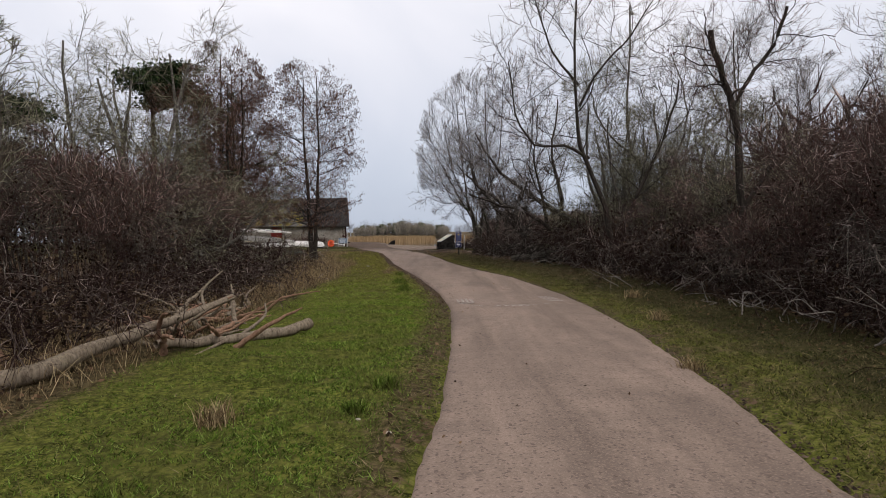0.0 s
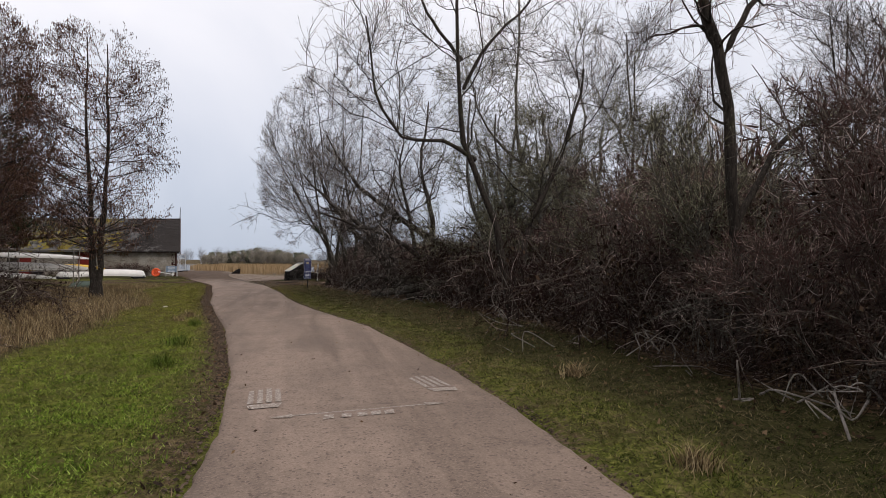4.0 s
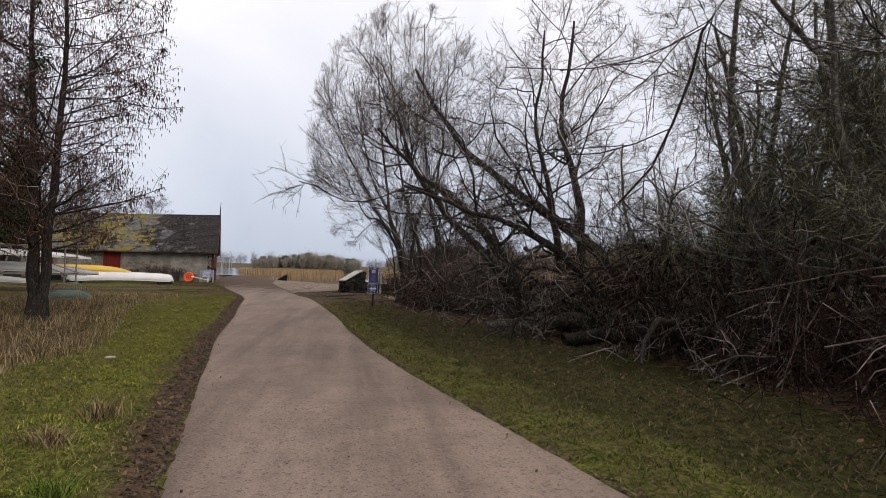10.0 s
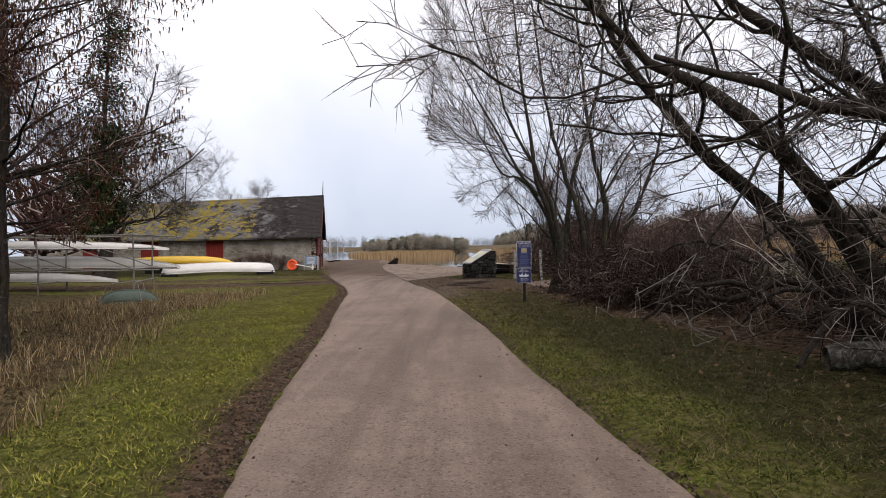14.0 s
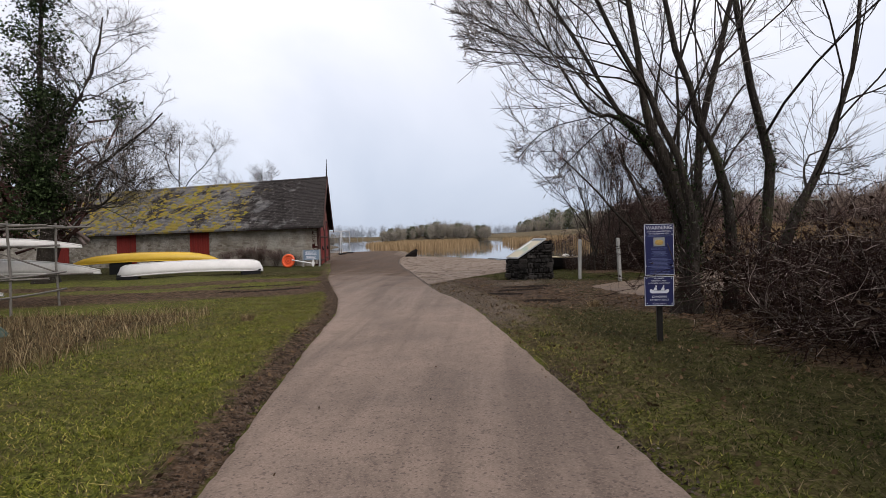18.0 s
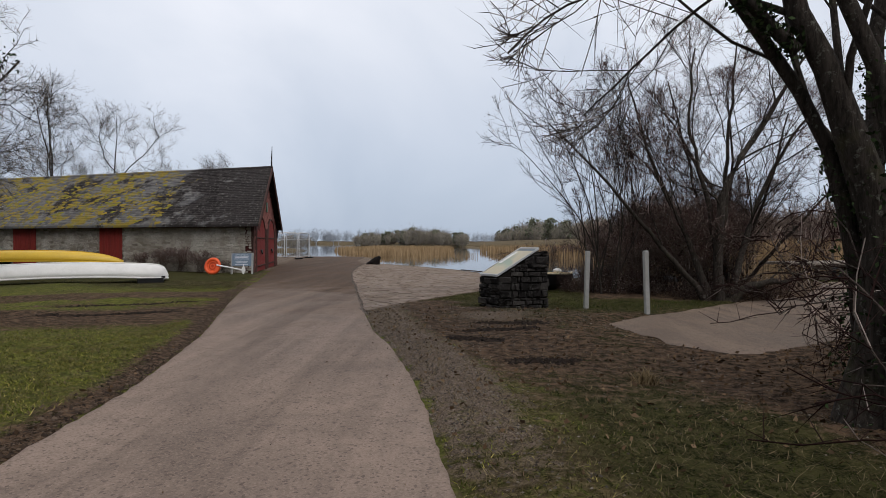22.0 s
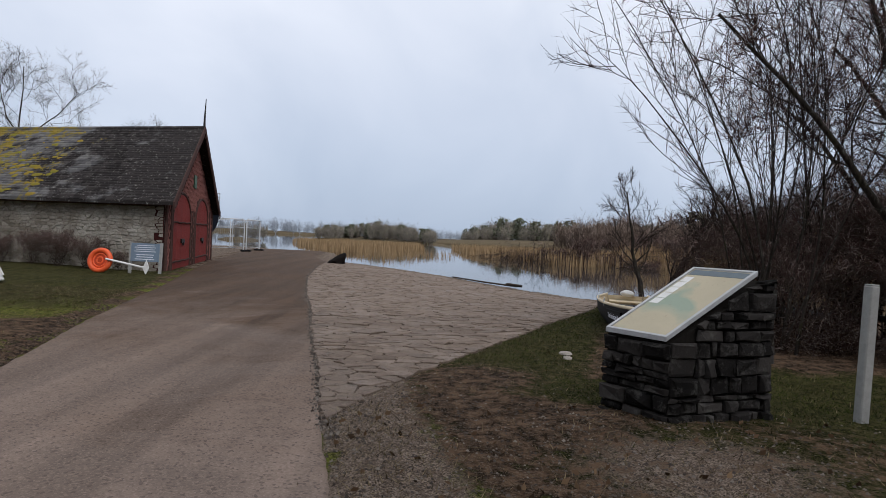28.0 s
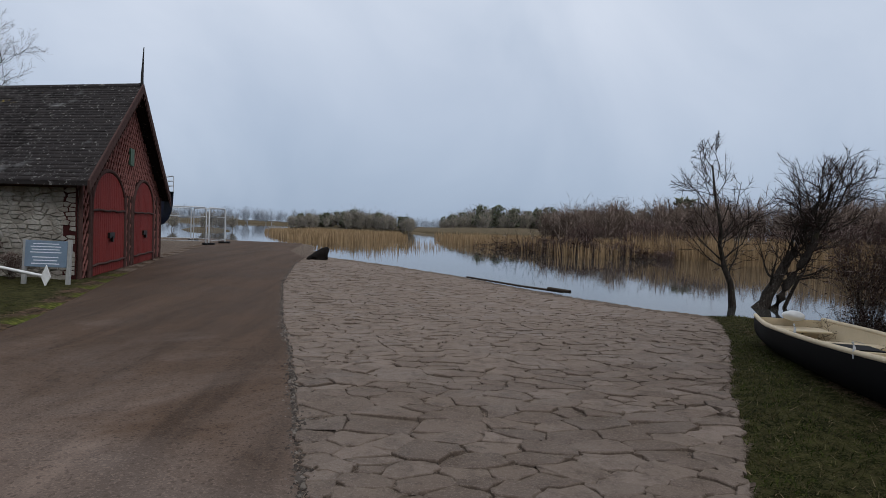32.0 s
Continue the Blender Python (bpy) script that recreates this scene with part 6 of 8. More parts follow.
core = part("core", bm, simple("dark_plinth_joints", (0.018, 0.016, 0.014), 1.0, 0.1, 0.4, 20, 0, 0.5), plinth)
rs = random.Random(17)


def wall_stone(p00, p10, p11, p01, out, depth_, mat, parent):
    """One rough stone: a facet on a wall with its face pushed out and its rim drawn in."""
    bm_ = bmesh.new()
    jog = lambda: Vector((rs.uniform(-1, 1), rs.uniform(-1, 1), rs.uniform(-1, 1))) * 0.012
    ps = [Vector(p) + jog() for p in (p00, p10, p11, p01)]
    mid = sum(ps, Vector()) / 4
    depth_ *= rs.uniform(0.5, 1.5)
    base = [bm_.verts.new(p) for p in ps]
    ring_ = [bm_.verts.new(p + out * depth_ * rs.uniform(0.55, 0.9)) for p in ps]
    top_ = [bm_.verts.new(mid + (p - mid) * rs.uniform(0.5, 0.9) + out * depth_ * rs.uniform(0.8, 1.7) + jog()) for p in ps]
    for i in range(4):
        j = (i + 1) % 4
        bm_.faces.new([base[i], base[j], ring_[j], ring_[i]])
        bm_.faces.new([ring_[i], ring_[j], top_[j], top_[i]])
    bm_.faces.new(top_)
    bmesh.ops.recalc_face_normals(bm_, faces=bm_.faces[:])
    return part("stone", bm_, mat, parent)


def stone_face(p_of, length, top_of, out, parent):
    z = 0.0
    while z < 1.34:
        h = rs.uniform(0.05, 0.19)
        s0 = 0.0
        while s0 < length - 0.02:
            w = min(rs.uniform(0.07, 0.32), length - s0)
            if length - s0 - w < 0.08:
                w = length - s0
            za, zb = min(z + h, top_of(s0)), min(z + h, top_of(s0 + w))
            if min(za, zb) - z > 0.02:
                g = 0.008
                wall_stone(p_of(s0 + g, z + g), p_of(s0 + w - g, z + g), p_of(s0 + w - g, zb - g), p_of(s0 + g, za - g), out, 0.045, M_PLINTH, parent)
            s0 += w
        z += h


stone_face(lambda s_, z_: plin(s_, 0.02, z_), PLEN, top_z, Vector((PE[1], -PE[0], 0)).normalized(), core)
stone_face(lambda s_, z_: plin(0.02, s_, z_), PWID, lambda s_: top_z(0), Vector((-PN[1], PN[0], 0)).normalized() * (1 if (-PN[1] * PE[0] + PN[0] * PE[1]) < 0 else -1), core)
stone_face(lambda s_, z_: plin(PLEN - 0.02, s_, z_), PWID, lambda s_: top_z(PLEN), Vector((PE[0], PE[1], 0)), core)


def slab(a0, a1, b0, b1, lift, thick):
    bm_ = bmesh.new()
    k_ = [(a0, b0), (a1, b0), (a1, b1), (a0, b1)]
    zf = lambda a_: 0.78 + 0.60 * a_
    lo_ = [bm_.verts.new(plin(a_, b_, zf(a_) + lift)) for a_, b_ in k_]
    hi_ = [bm_.verts.new(plin(a_, b_, zf(a_) + lift + thick)) for a_, b_ in k_]
    bm_.faces.new(lo_[::-1]), bm_.faces.new(hi_)
    for i in range(4):
        bm_.faces.new([lo_[i], lo_[(i + 1) % 4], hi_[(i + 1) % 4], hi_[i]])
    bmesh.ops.recalc_face_normals(bm_, faces=bm_.faces[:])
    return bm_


n = Nodes("printed_map_panel", 0.3, 0.5)
c = n.mix(n.noise(3.0, 5, 0.6), (0.33, 0.29, 0.19), (0.46, 0.40, 0.27))
c = n.mix(n.ramp(n.noise(1.7, 3, 0.5, 0.6), (0.54, 0.0), (0.64, 0.7)), c, (0.16, 0.27, 0.21))
c = n.mix(n.ramp(n.noise(40, 4), (0.6, 0.0), (0.7, 0.25)), c, (0.2, 0.16, 0.1))
M_MAP = n.done(c)
panel = part("map_panel", slab(0.0, 0.99, 0.06, PWID - 0.08, 0.03, 0.02), M_MAP, plinth, "faded tan and green map panel under glass")
for a_ in ((-0.02, 1.01, 0.03, 0.058), (-0.02, 1.01, PWID - 0.078, PWID - 0.05), (-0.02, 0.0, 0.058, PWID - 0.078), (0.99, 1.01, 0.058, PWID - 0.078)):
    part("panel_frame", slab(*a_, 0.02, 0.045), M_GALV, panel, "pale metal frame")
part("title_strip", slab(0.90, 0.98, 0.07, PWID - 0.09, 0.05, 0.003), simple("grey_blue_strip", (0.10, 0.13, 0.15), 0.4, 0.4, 0.2, 12), panel)
for i in range(5):
    part("legend_box", slab(0.42 + i * 0.09, 0.50 + i * 0.09, PWID - 0.19, PWID - 0.10, 0.05, 0.003), M_WHITE, panel)

# black rowing boat on the grass
boat = thing("rowing_boat", "black rowing boat with a cream interior and a number plate", "boat", m=along(1.15, 56.0, 3.0, 61.7, 0.03) @ Matrix.Rotation(radians(1.0), 4, "Y"))
L_, W_ = 6.05, 1.4


def boat_ring(s, shrink):
    b = W_ / 2 * (max(0.0, math.sin(math.pi * min(1.0, 0.001 + s * 0.64))) ** 0.75) * (1 if s < 0.8 else 1 - 0.22 * ((s - 0.8) / 0.2))
    top = 0.47 + 0.19 * (1 - s) ** 2.2 + 0.03 * s
    a_ = np.linspace(0, np.pi, 15)
    rake = -0.17 * (1 - s) ** 8
    keel = 0.02 + 0.03 * (1 - s) ** 5
    depth_ = top - keel
    return np.stack([np.full(15, s * L_) + rake * np.abs(np.cos(a_)) ** 2, -np.cos(a_) * max(0.012, b - shrink), top - (depth_ - shrink * 1.3) * np.abs(np.sin(a_)) ** 0.6], -1)


st = np.linspace(0, 1, 24)
outer = np.array([boat_ring(s, 0.0) for s in st])
inner = np.array([boat_ring(0.035 + 0.965 * s, 0.045) for s in st])
hull_ob = put("hull", joined([loft(outer, False)], True, "hull"), M_HULLBLACK, boat, "black painted hull")
put("lining", joined([loft(inner[:, ::-1], False)], True, "lining"), M_CREAM, boat, "cream painted inside")
for e in (0, -1):
    put("gunwale", tubes("gunwale", ((outer[:, e] + inner[:, e]) / 2)[None] + np.array([0, 0, 0.015]), np.full((1, 24), 0.034), 6), M_CREAM, boat, "cream gunwale")
bm = bmesh.new()
bm.faces.new([bm.verts.new(p) for p in outer[-1]])
part("transom", bm, M_HULLBLACK, boat)
put("stem_post", tubes("stem", outer[0][None, 7:], np.full((1, 8), 0.03), 6), M_HULLBLACK, boat, "black stem post")
part("breasthook", boxed(-0.15, 0.16, -0.13, 0.13, 0.655, 0.69, bevel=0.012), M_CREAM, boat)
put("stem_head", tubes("stem", outer[0][None, :8], np.full((1, 8), 0.03), 6), M_HULLBLACK, boat)
bm = bmesh.new()
bm.faces.new([bm.verts.new(p + np.array([-0.04, 0, 0])) for p in inner[-1]])
part("transom_lining", bm, M_CREAM, boat, "cream boarded inside of the stern")
part("stern_seat", boxed(0.90 * L_, 0.985 * L_, -0.42, 0.42, 0.36, 0.39, bevel=0.008), M_CREAM, boat)
for s, d in ((0.28, 0.16), (0.5, 0.15), (0.74, 0.17)):
    ring_ = boat_ring(s, 0.05)
    part("thwart", boxed(s * L_ - d, s * L_ + d, ring_[0][1], -ring_[0][1], 0.33, 0.365, bevel=0.008), M_CREAM, boat)
part("seat_box", boxed(0.58 * L_, 0.66 * L_, -0.3, 0.3, 0.1, 0.42, bevel=0.01), M_CREAM, boat)
part("seat_hatch", boxed(0.585 * L_, 0.655 * L_, -0.25, 0.25, 0.42, 0.435), M_HULLBLACK, boat)
for s in (0.4, 0.62):
    for e in (-1, 1):
        y = e * (W_ / 2 * math.sin(math.pi * (0.02 + s * 0.62)) ** 0.75 - 0.02)
        put("rowlock", pipe([(s * L_, y, 0.5), (s * L_, y, 0.62), (s * L_ + 0.04, y, 0.66)], 0.014, 6), M_GALV, boat)
for e, dz in ((0.12, 0.02), (0.0, 0.0)):
    ln = [boat_ring(s, -0.012)[2] + np.array([0, 0, e]) for s in st[1:]]
    put("rubbing_strake", tubes("strake", np.array(ln)[None], np.full((1, len(ln)), 0.012), 5), M_POST if e else M_HULLBLACK, boat)


def on_hull(s, f):
    """A place on the boat's lane side: s along, f from gunwale down."""
    ra, k_ = boat_ring(s, -0.006), f * 5
    i_ = min(int(k_), 4)
    return Vector(ra[14 - i_] * (1 - (k_ - i_)) + ra[13 - i_] * (k_ - i_))


def plate_on_hull(s0, s1, f0, f1, mat, name, lift=0.0):
    bm_ = bmesh.new()
    q = [on_hull(s0, f1), on_hull(s1, f1), on_hull(s1, f0), on_hull(s0, f0)]
    nrm_ = (q[1] - q[0]).cross(q[3] - q[0]).normalized()
    if nrm_.y < 0:
        nrm_ = -nrm_
    f_ = [bm_.verts.new(p + nrm_ * (0.030 + lift)) for p in q]
    g_ = [bm_.verts.new(p + nrm_ * lift) for p in q]
    bm_.faces.new(f_)
    for i_ in range(4):
        bm_.faces.new([f_[i_], f_[(i_ + 1) % 4], g_[(i_ + 1) % 4], g_[i_]])
    bmesh.ops.recalc_face_normals(bm_, faces=bm_.faces[:])
    return part(name, bm_, mat, hull_ob), q, nrm_


def words_on(text, size, q, nrm_, mat, parent, lift):
    cu = bpy.data.curves.new("lettering", "FONT")
    cu.body, cu.size, cu.align_x, cu.align_y, cu.extrude = text, size, "CENTER", "CENTER", 0.002
    ob_ = new("lettering", cu)
    me_ = bpy.data.meshes.new_from_object(ob_.evaluated_get(bpy.context.evaluated_depsgraph_get()))
    bpy.data.objects.remove(ob_)
    me_.materials.clear()
    ex = (q[0] - q[1]).normalized()
    ez = nrm_
    ey = ez.cross(ex)
    m_ = Matrix((ex, ey, ez)).transposed().to_4x4()
    m_.translation = sum(q, Vector()) / 4 + nrm_ * lift
    return put("lettering", me_, mat, parent, m=m_)


plate, q, nv = plate_on_hull(0.030, 0.100, 0.12, 0.86, M_WHITE, "number_plate")
words_on("67", 0.31, q, nv, M_HULLBLACK, plate, 0.052)
_, q, nv = plate_on_hull(0.125, 0.315, 0.06, 0.3, M_HULLBLACK, "name_board")
words_on("The Hurricane II", 0.13, q, nv, M_SIGNTEXT, hull_ob, 0.034)
bag = thing("white_bundle", "white cloth bundle lying on the stern of the boat", "bundle", m=pose(2.95, 61.55, 0.5))
bm = bmesh.new()
bmesh.ops.create_icosphere(bm, subdivisions=3, radius=0.13)
for v in bm.verts:
    v.co *= 1 + 0.18 * noise.noise(v.co * 9)
    v.co.z *= 0.6
    v.co.x *= 1.3
part("cloth", bm, M_WHITE, bag, smooth=True)

upturned("dark_punt", "old dark punt lying keel up under the trees", 5.0, 1.1, 0.3, M_HULLBLACK, along(4.6, 63.0, 9.4, 61.8, -0.05), 0.03, "", "boat")

# stump at the head of the slip, timbers at the water's edge, pale stones
bm = bmesh.new()
bmesh.ops.create_icosphere(bm, subdivisions=4, radius=0.5)
for v in bm.verts:
    x = v.co.x
    v.co.y *= 0.6
    v.co.x = max(-0.5, min(0.42, x * 1.15))
    v.co.z = max(-0.05, (v.co.z + 0.5) * (0.28 + 0.62 * (v.co.x + 0.5) ** 1.2))
    v.co += Vector((1, 1, 1)) * 0.07 * noise.noise(v.co * 5.0) + Vector((0.3, 0.3, 1)) * 0.03 * noise.noise(v.co * 17.0)
st_ = thing("dark_boulder", "dark jagged wedge of rock at the head of the slip", "boulder", m=pose(-6.65, 80.1, -0.1, 0, 0, 6))
part("rock", bm, simple("wet_black_rock", (0.012, 0.010, 0.009), 0.9, 0.2, 0.5, 4, 0, 0.8), st_)
beam = thing("slip_timber", "dark wet timber lying along the slip's edge", "timber", "slip timbers")
put("log", pipe([(-0.6, 73.9, -0.07), (0.6, 70.9, -0.04), (1.5, 69.0, -0.01)], 0.032, 7), M_TIMBER, beam)
beam = thing("slip_timber", "short dark timber end at the water's edge", "timber", "slip timbers")
put("log", pipe([(1.2, 69.5, 0.03), (1.62, 68.75, 0.03)], 0.05, 7), M_TIMBER, beam)


def rock(name, label, x, y, s, mat, seed, flat=0.5, group=""):
    bm_ = bmesh.new()
    bmesh.ops.create_icosphere(bm_, subdivisions=2, radius=s)
    for v in bm_.verts:
        v.co *= 1 + 0.3 * noise.noise(v.co / s * 1.3 + Vector((seed, 0, 0)))
        v.co.z *= flat
    ob_ = thing(name, label, "stone", group, m=pose(x, y, float(ground_z(x, y)) + s * flat * 0.35, 0, 0, seed * 40))
    part("rock", bm_, mat, ob_)
    return ob_


M_PALE = simple("pale_limestone", (0.36, 0.33, 0.285), 0.9, 0.2, 0.4, 12, 0, 0.5)
rock("pale_stone", "broken pale stone in the grass", 0.04, 55.98, 0.10, M_PALE, 1, 0.35, "pale stones")
rock("pale_stone", "broken pale stone in the grass", 0.0, 55.72, 0.07, M_PALE, 2, 0.5, "pale stones")
rock("pale_stone", "small pale stone on the verge", -0.42, 4.6, 0.026, M_PALE, 3, 0.5, "pale stones")
rock("pale_stone", "small pale stone on the verge", -0.7, 4.9, 0.022, M_PALE, 4, 0.5, "pale stones")
rock("pale_stone", "flat pale stone on the verge", -3.4, 27.5, 0.085, M_PALE, 5, 0.3, "pale stones")
rock("pale_stone", "small pale stone beside the lane", 0.05, 34.6, 0.06, M_PALE, 6, 0.5, "pale stones")

# jetty with tyre fenders and a gallows post
jetty = thing("jetty", "low dark timber jetty with tyre fenders", "jetty", m=along(13.6, 63.6, 21.0, 66.0, 0.0))
part("deck", boxed(0, 9.0, -0.2, 2.6, 0.62, 0.72, bevel=0.01), M_DECK, jetty)
for z in (0.05, 0.24, 0.43):
    part("facing_board", boxed(0, 9.0, -0.24, -0.2, z, z + 0.17, bevel=0.008), M_TIMBER, jetty)
for x in np.arange(0.05, 9, 1.45):
    part("mooring_pile", boxed(x, x + 0.16, -0.32, -0.2, -0.4, 0.62, bevel=0.015), M_DECK if int(x * 7) % 2 else M_TIMBER, jetty)
a = np.linspace(0, 2 * np.pi, 25)
for x in (1.1, 3.6, 6.3):
    put("tyre", tubes("tyre", np.stack([x + 0.22 * np.cos(a), 0 * a - 0.36, 0.34 + 0.22 * np.sin(a)], -1)[None], np.full((1, 25), 0.075), 7), M_BLACK, jetty)
for x, h in ((1.5, 1.7), (6.9, 1.2)):
    put("mooring_post", pipe([(x, 0.2, 0.6), (x, 0.2, h)], 0.05, 7), M_DECK, jetty)
gal = thing("gallows_post", "tall slim post with a bracketed arm on the jetty", "post", m=jetty.matrix_basis @ pose(4.0, 0.3, 0.72))
put("mast", pipe([(0, 0, 0), (0, 0, 2.25)], 0.055, 7), M_TIMBER, gal)
put("arm", pipe([(0.05, 0, 2.22), (-1.15, 0, 2.22)], 0.045, 6), M_POST, gal)
put("strut", pipe([(0, 0, 1.6), (-0.55, 0, 2.2)], 0.03, 6), M_POST, gal)


# temporary fence panels at the shore
def fence_panel(x0, y0, x1, y1):
    ob_ = thing("fence_panel", "galvanised mesh fence panel on rubber feet", "fence", "fence panels", m=along(x0, y0, x1, y1, 0.0))
    w = math.hypot(x1 - x0, y1 - y0)
    put("panel_frame", pipe([(0.05, 0, 0.1), (0.05, 0, 2.25), (0.15, 0, 2.4), (w - 0.15, 0, 2.4), (w - 0.05, 0, 2.25), (w - 0.05, 0, 0.1)], 0.04, 7), M_GALV, ob_)
    for z in (0.25, 1.8):
        put("rail", pipe([(0.05, 0, z), (w - 0.05, 0, z)], 0.02, 6), M_GALV, ob_)
    v, qd = tube_arrays(np.array([[(x, 0, 0.2), (x, 0, 2.4)] for x in np.arange(0.2, w - 0.1, 0.16)]), np.full((len(np.arange(0.2, w - 0.1, 0.16)), 2), 0.006), 3)
    put("wire_mesh", raw_mesh("wire_mesh", v, qd), M_MESH, ob_, kind="stuff")
    for x in (0.05, w - 0.05):
        f_ = part("foot", boxed(x - 0.12, x + 0.12, -0.38, 0.38, 0.0, 0.14, bevel=0.03), M_BLACK, ob_, "black rubber foot")
    return ob_


fence_panel(-18.5, 90.6, -15.15, 91.7)
fence_panel(-15.1, 91.9, -15.0, 95.2)
fence_panel(-15.0, 95.4, -17.8, 97.2)
fence_panel(-17.9, 97.2, -20.8, 95.6)
fence_panel(-21.0, 95.4, -22.6, 92.6)

# tour boat laid up behind the gable
laid = thing("laid_up_boat", "dark blue boat laid up on a cradle behind the boathouse", "boat", m=pose(-15.5, 84.6, 0.0, 0, 0, 152))
sec = []
for s in np.linspace(0, 1, 16):
    b = 1.25 * max(0.02, math.sin(math.pi * min(1, 0.04 + s * 0.6))) ** 0.7
    a_ = np.linspace(0, np.pi, 13)
    sec.append(np.stack([np.full(13, s * 7.0) - 0.8 * (1 - s) ** 4 * np.abs(np.cos(a_)), -np.cos(a_) * b, 2.75 + 0.25 * (1 - s) ** 2 - (2.3 - 0.5 * (1 - s) ** 3) * np.abs(np.sin(a_)) ** 0.7], -1))
sec = np.array(sec)
put("hull", joined([loft(sec, False)], True, "hull"), simple("dark_blue_hull", (0.012, 0.016, 0.035), 0.4, 0.5, 0.3, 2), laid)
bm = bmesh.new()
vs = [bm.verts.new(p) for p in sec[:, 0]] + [bm.verts.new(p) for p in sec[::-1, -1]]
bm.faces.new(vs)
part("deck", bm, M_POST, laid)
for h in (0.3, 0.55, 0.8):
    ln = np.concatenate([sec[8::-1, 0], sec[1:9, -1]]) * np.array([1, 0.93, 1]) + np.array([0, 0, h])
    put("bow_rail", tubes("bow_rail", ln[None], np.full((1, len(ln)), 0.022), 6), M_GALV, laid)
for i in (0, 3, 6, 8):
    for e in (0, -1):
        p = sec[i, e] * np.array([1, 0.93, 1])
        put("stanchion", pipe([p, p + (0, 0, 0.8)], 0.02, 6), M_GALV, laid)
for x in (1.2, 3.4, 5.6):
    part("cradle_beam", boxed(x - 0.1, x + 0.1, -1.2, 1.2, 0.0, 0.3, bevel=0.02), M_TIMBER, laid)
    for y in (-0.9, 0.9):
        put("prop", pipe([(x, y, 0.25), (x, y * 0.75, 1.75)], 0.06, 6), M_GALV, laid)
part("cabin", boxed(3.6, 5.8, -0.8, 0.8, 2.75, 3.6, bevel=0.08), M_WHITE, laid)

# drift logs and broken branches on the grass
def branch(name, label, pts, r0, r1, mat, category="log", forks=(), group="", seed=0):
    ob_ = thing(name, label, category, group)
    c_ = curve_through(pts, 15)
    rn = np.random.default_rng(seed)
    c_[1:-1] += rn.normal(0, r0 * 0.18, (13, 3))
    put("stem", tubes("stem", c_[None], ((r0 + (r1 - r0) * np.linspace(0, 1, 15)) * rn.uniform(0.88, 1.12, 15))[None], 10), mat, ob_)
    for p, a0_, a1_ in forks:
        put("side_branch", tubes("side_branch", curve_through(p, 9)[None], np.linspace(a0_, a1_, 9)[None], 7), mat, ob_)
    return ob_


branch("drift_log", "long bleached fallen trunk lying on the grass", [(-5.6, 4.6, 0.05), (-4.45, 6.0, 0.14), (-4.15, 7.3, 0.26), (-3.9, 8.6, 0.33), (-3.5, 9.9, 0.55)], 0.12, 0.05, M_DRIFT, "log",
       [([(-3.7, 9.2, 0.42), (-3.85, 9.5, 0.7), (-3.6, 9.7, 1.0)], 0.03, 0.012)], "drift logs", 3)
branch("drift_log", "curved bleached log with a dark sawn end", [(-3.7, 7.6, 0.18), (-3.3, 8.2, 0.10), (-2.8, 8.5, 0.12), (-2.35, 9.0, 0.13), (-2.1, 9.35, 0.18)], 0.06, 0.085, M_DRIFT, "log",
       [([(-3.0, 8.45, 0.12), (-3.15, 8.0, 0.05), (-3.2, 7.4, 0.03)], 0.03, 0.012), ([(-2.9, 8.5, 0.14), (-2.8, 9.3, 0.3), (-3.0, 10.0, 0.42)], 0.03, 0.012)], "drift logs", 4)
rb = np.random.default_rng(33)
for i in range(64):
    x, y = rb.normal(-4.05, 0.5), rb.normal(9.6, 1.2)
    a_, l_, t_ = rb.uniform(0, 6.28), rb.uniform(0.35, 1.2), rb.uniform(0.0, 0.7)
    d_ = np.array([math.cos(a_), math.sin(a_), t_]) * l_
    p0_ = np.array([x, y, 0.05])
    branch("broken_branch", ("raw reddish broken branch in the debris heap", "pale broken branch in the debris heap")[i % 2], [p0_, p0_ + d_ * 0.5 + rb.normal(0, 0.08, 3), p0_ + d_], rb.uniform(0.02, 0.06), 0.01, (M_REDWOOD, M_DRIFT)[i % 2], "branch", (), "debris branches", i)
for i, (x, y, s) in enumerate([(6.4, 9.0, 1.0), (6.2, 10.6, 0.9), (6.3, 12.2, 1.0), (6.2, 7.2, 1.0), (6.0, 14.4, 1.2), (6.2, 16.8, 1.1), (5.9, 19.2, 1.2), (6.2, 22.4, 1.2), (6.0, 25.4, 1.2), (5.4, 27.2, 1.1), (5.6, 28.5, 0.8), (4.6, 31.8, 1.1), (3.6, 34.0, 1.0), (5.0, 30.5, 0.9), (3.0, 37.0, 0.8)]):
    for k in range(4):
        a_ = rb.uniform(0, 6.28)
        p0_ = np.array([x, y, 0.1]) + rb.normal(0, 0.4, 3) * (1, 1, 0)
        d_ = np.array([math.cos(a_), math.sin(a_), rb.uniform(-0.1, 0.8)]) * rb.uniform(0.45, 1.1) * s
        branch("fallen_branch", "pale crooked dead branch at the brush's foot", [p0_, p0_ + d_ * 0.4 + rb.normal(0, 0.12, 3) + (0, 0, 0.15), p0_ + d_ * 0.8 + rb.normal(0, 0.12, 3), p0_ + d_], rb.uniform(0.007, 0.016), 0.004, M_BARK_PALE, "branch",
               [([p0_ + d_ * 0.4, p0_ + d_ * 0.6 + rb.normal(0, 0.2, 3) + (0, 0, 0.2), p0_ + d_ * 0.7 + rb.normal(0, 0.35, 3) + (0, 0, 0.3)], 0.012, 0.004)], "dead branches", i * 4 + k)
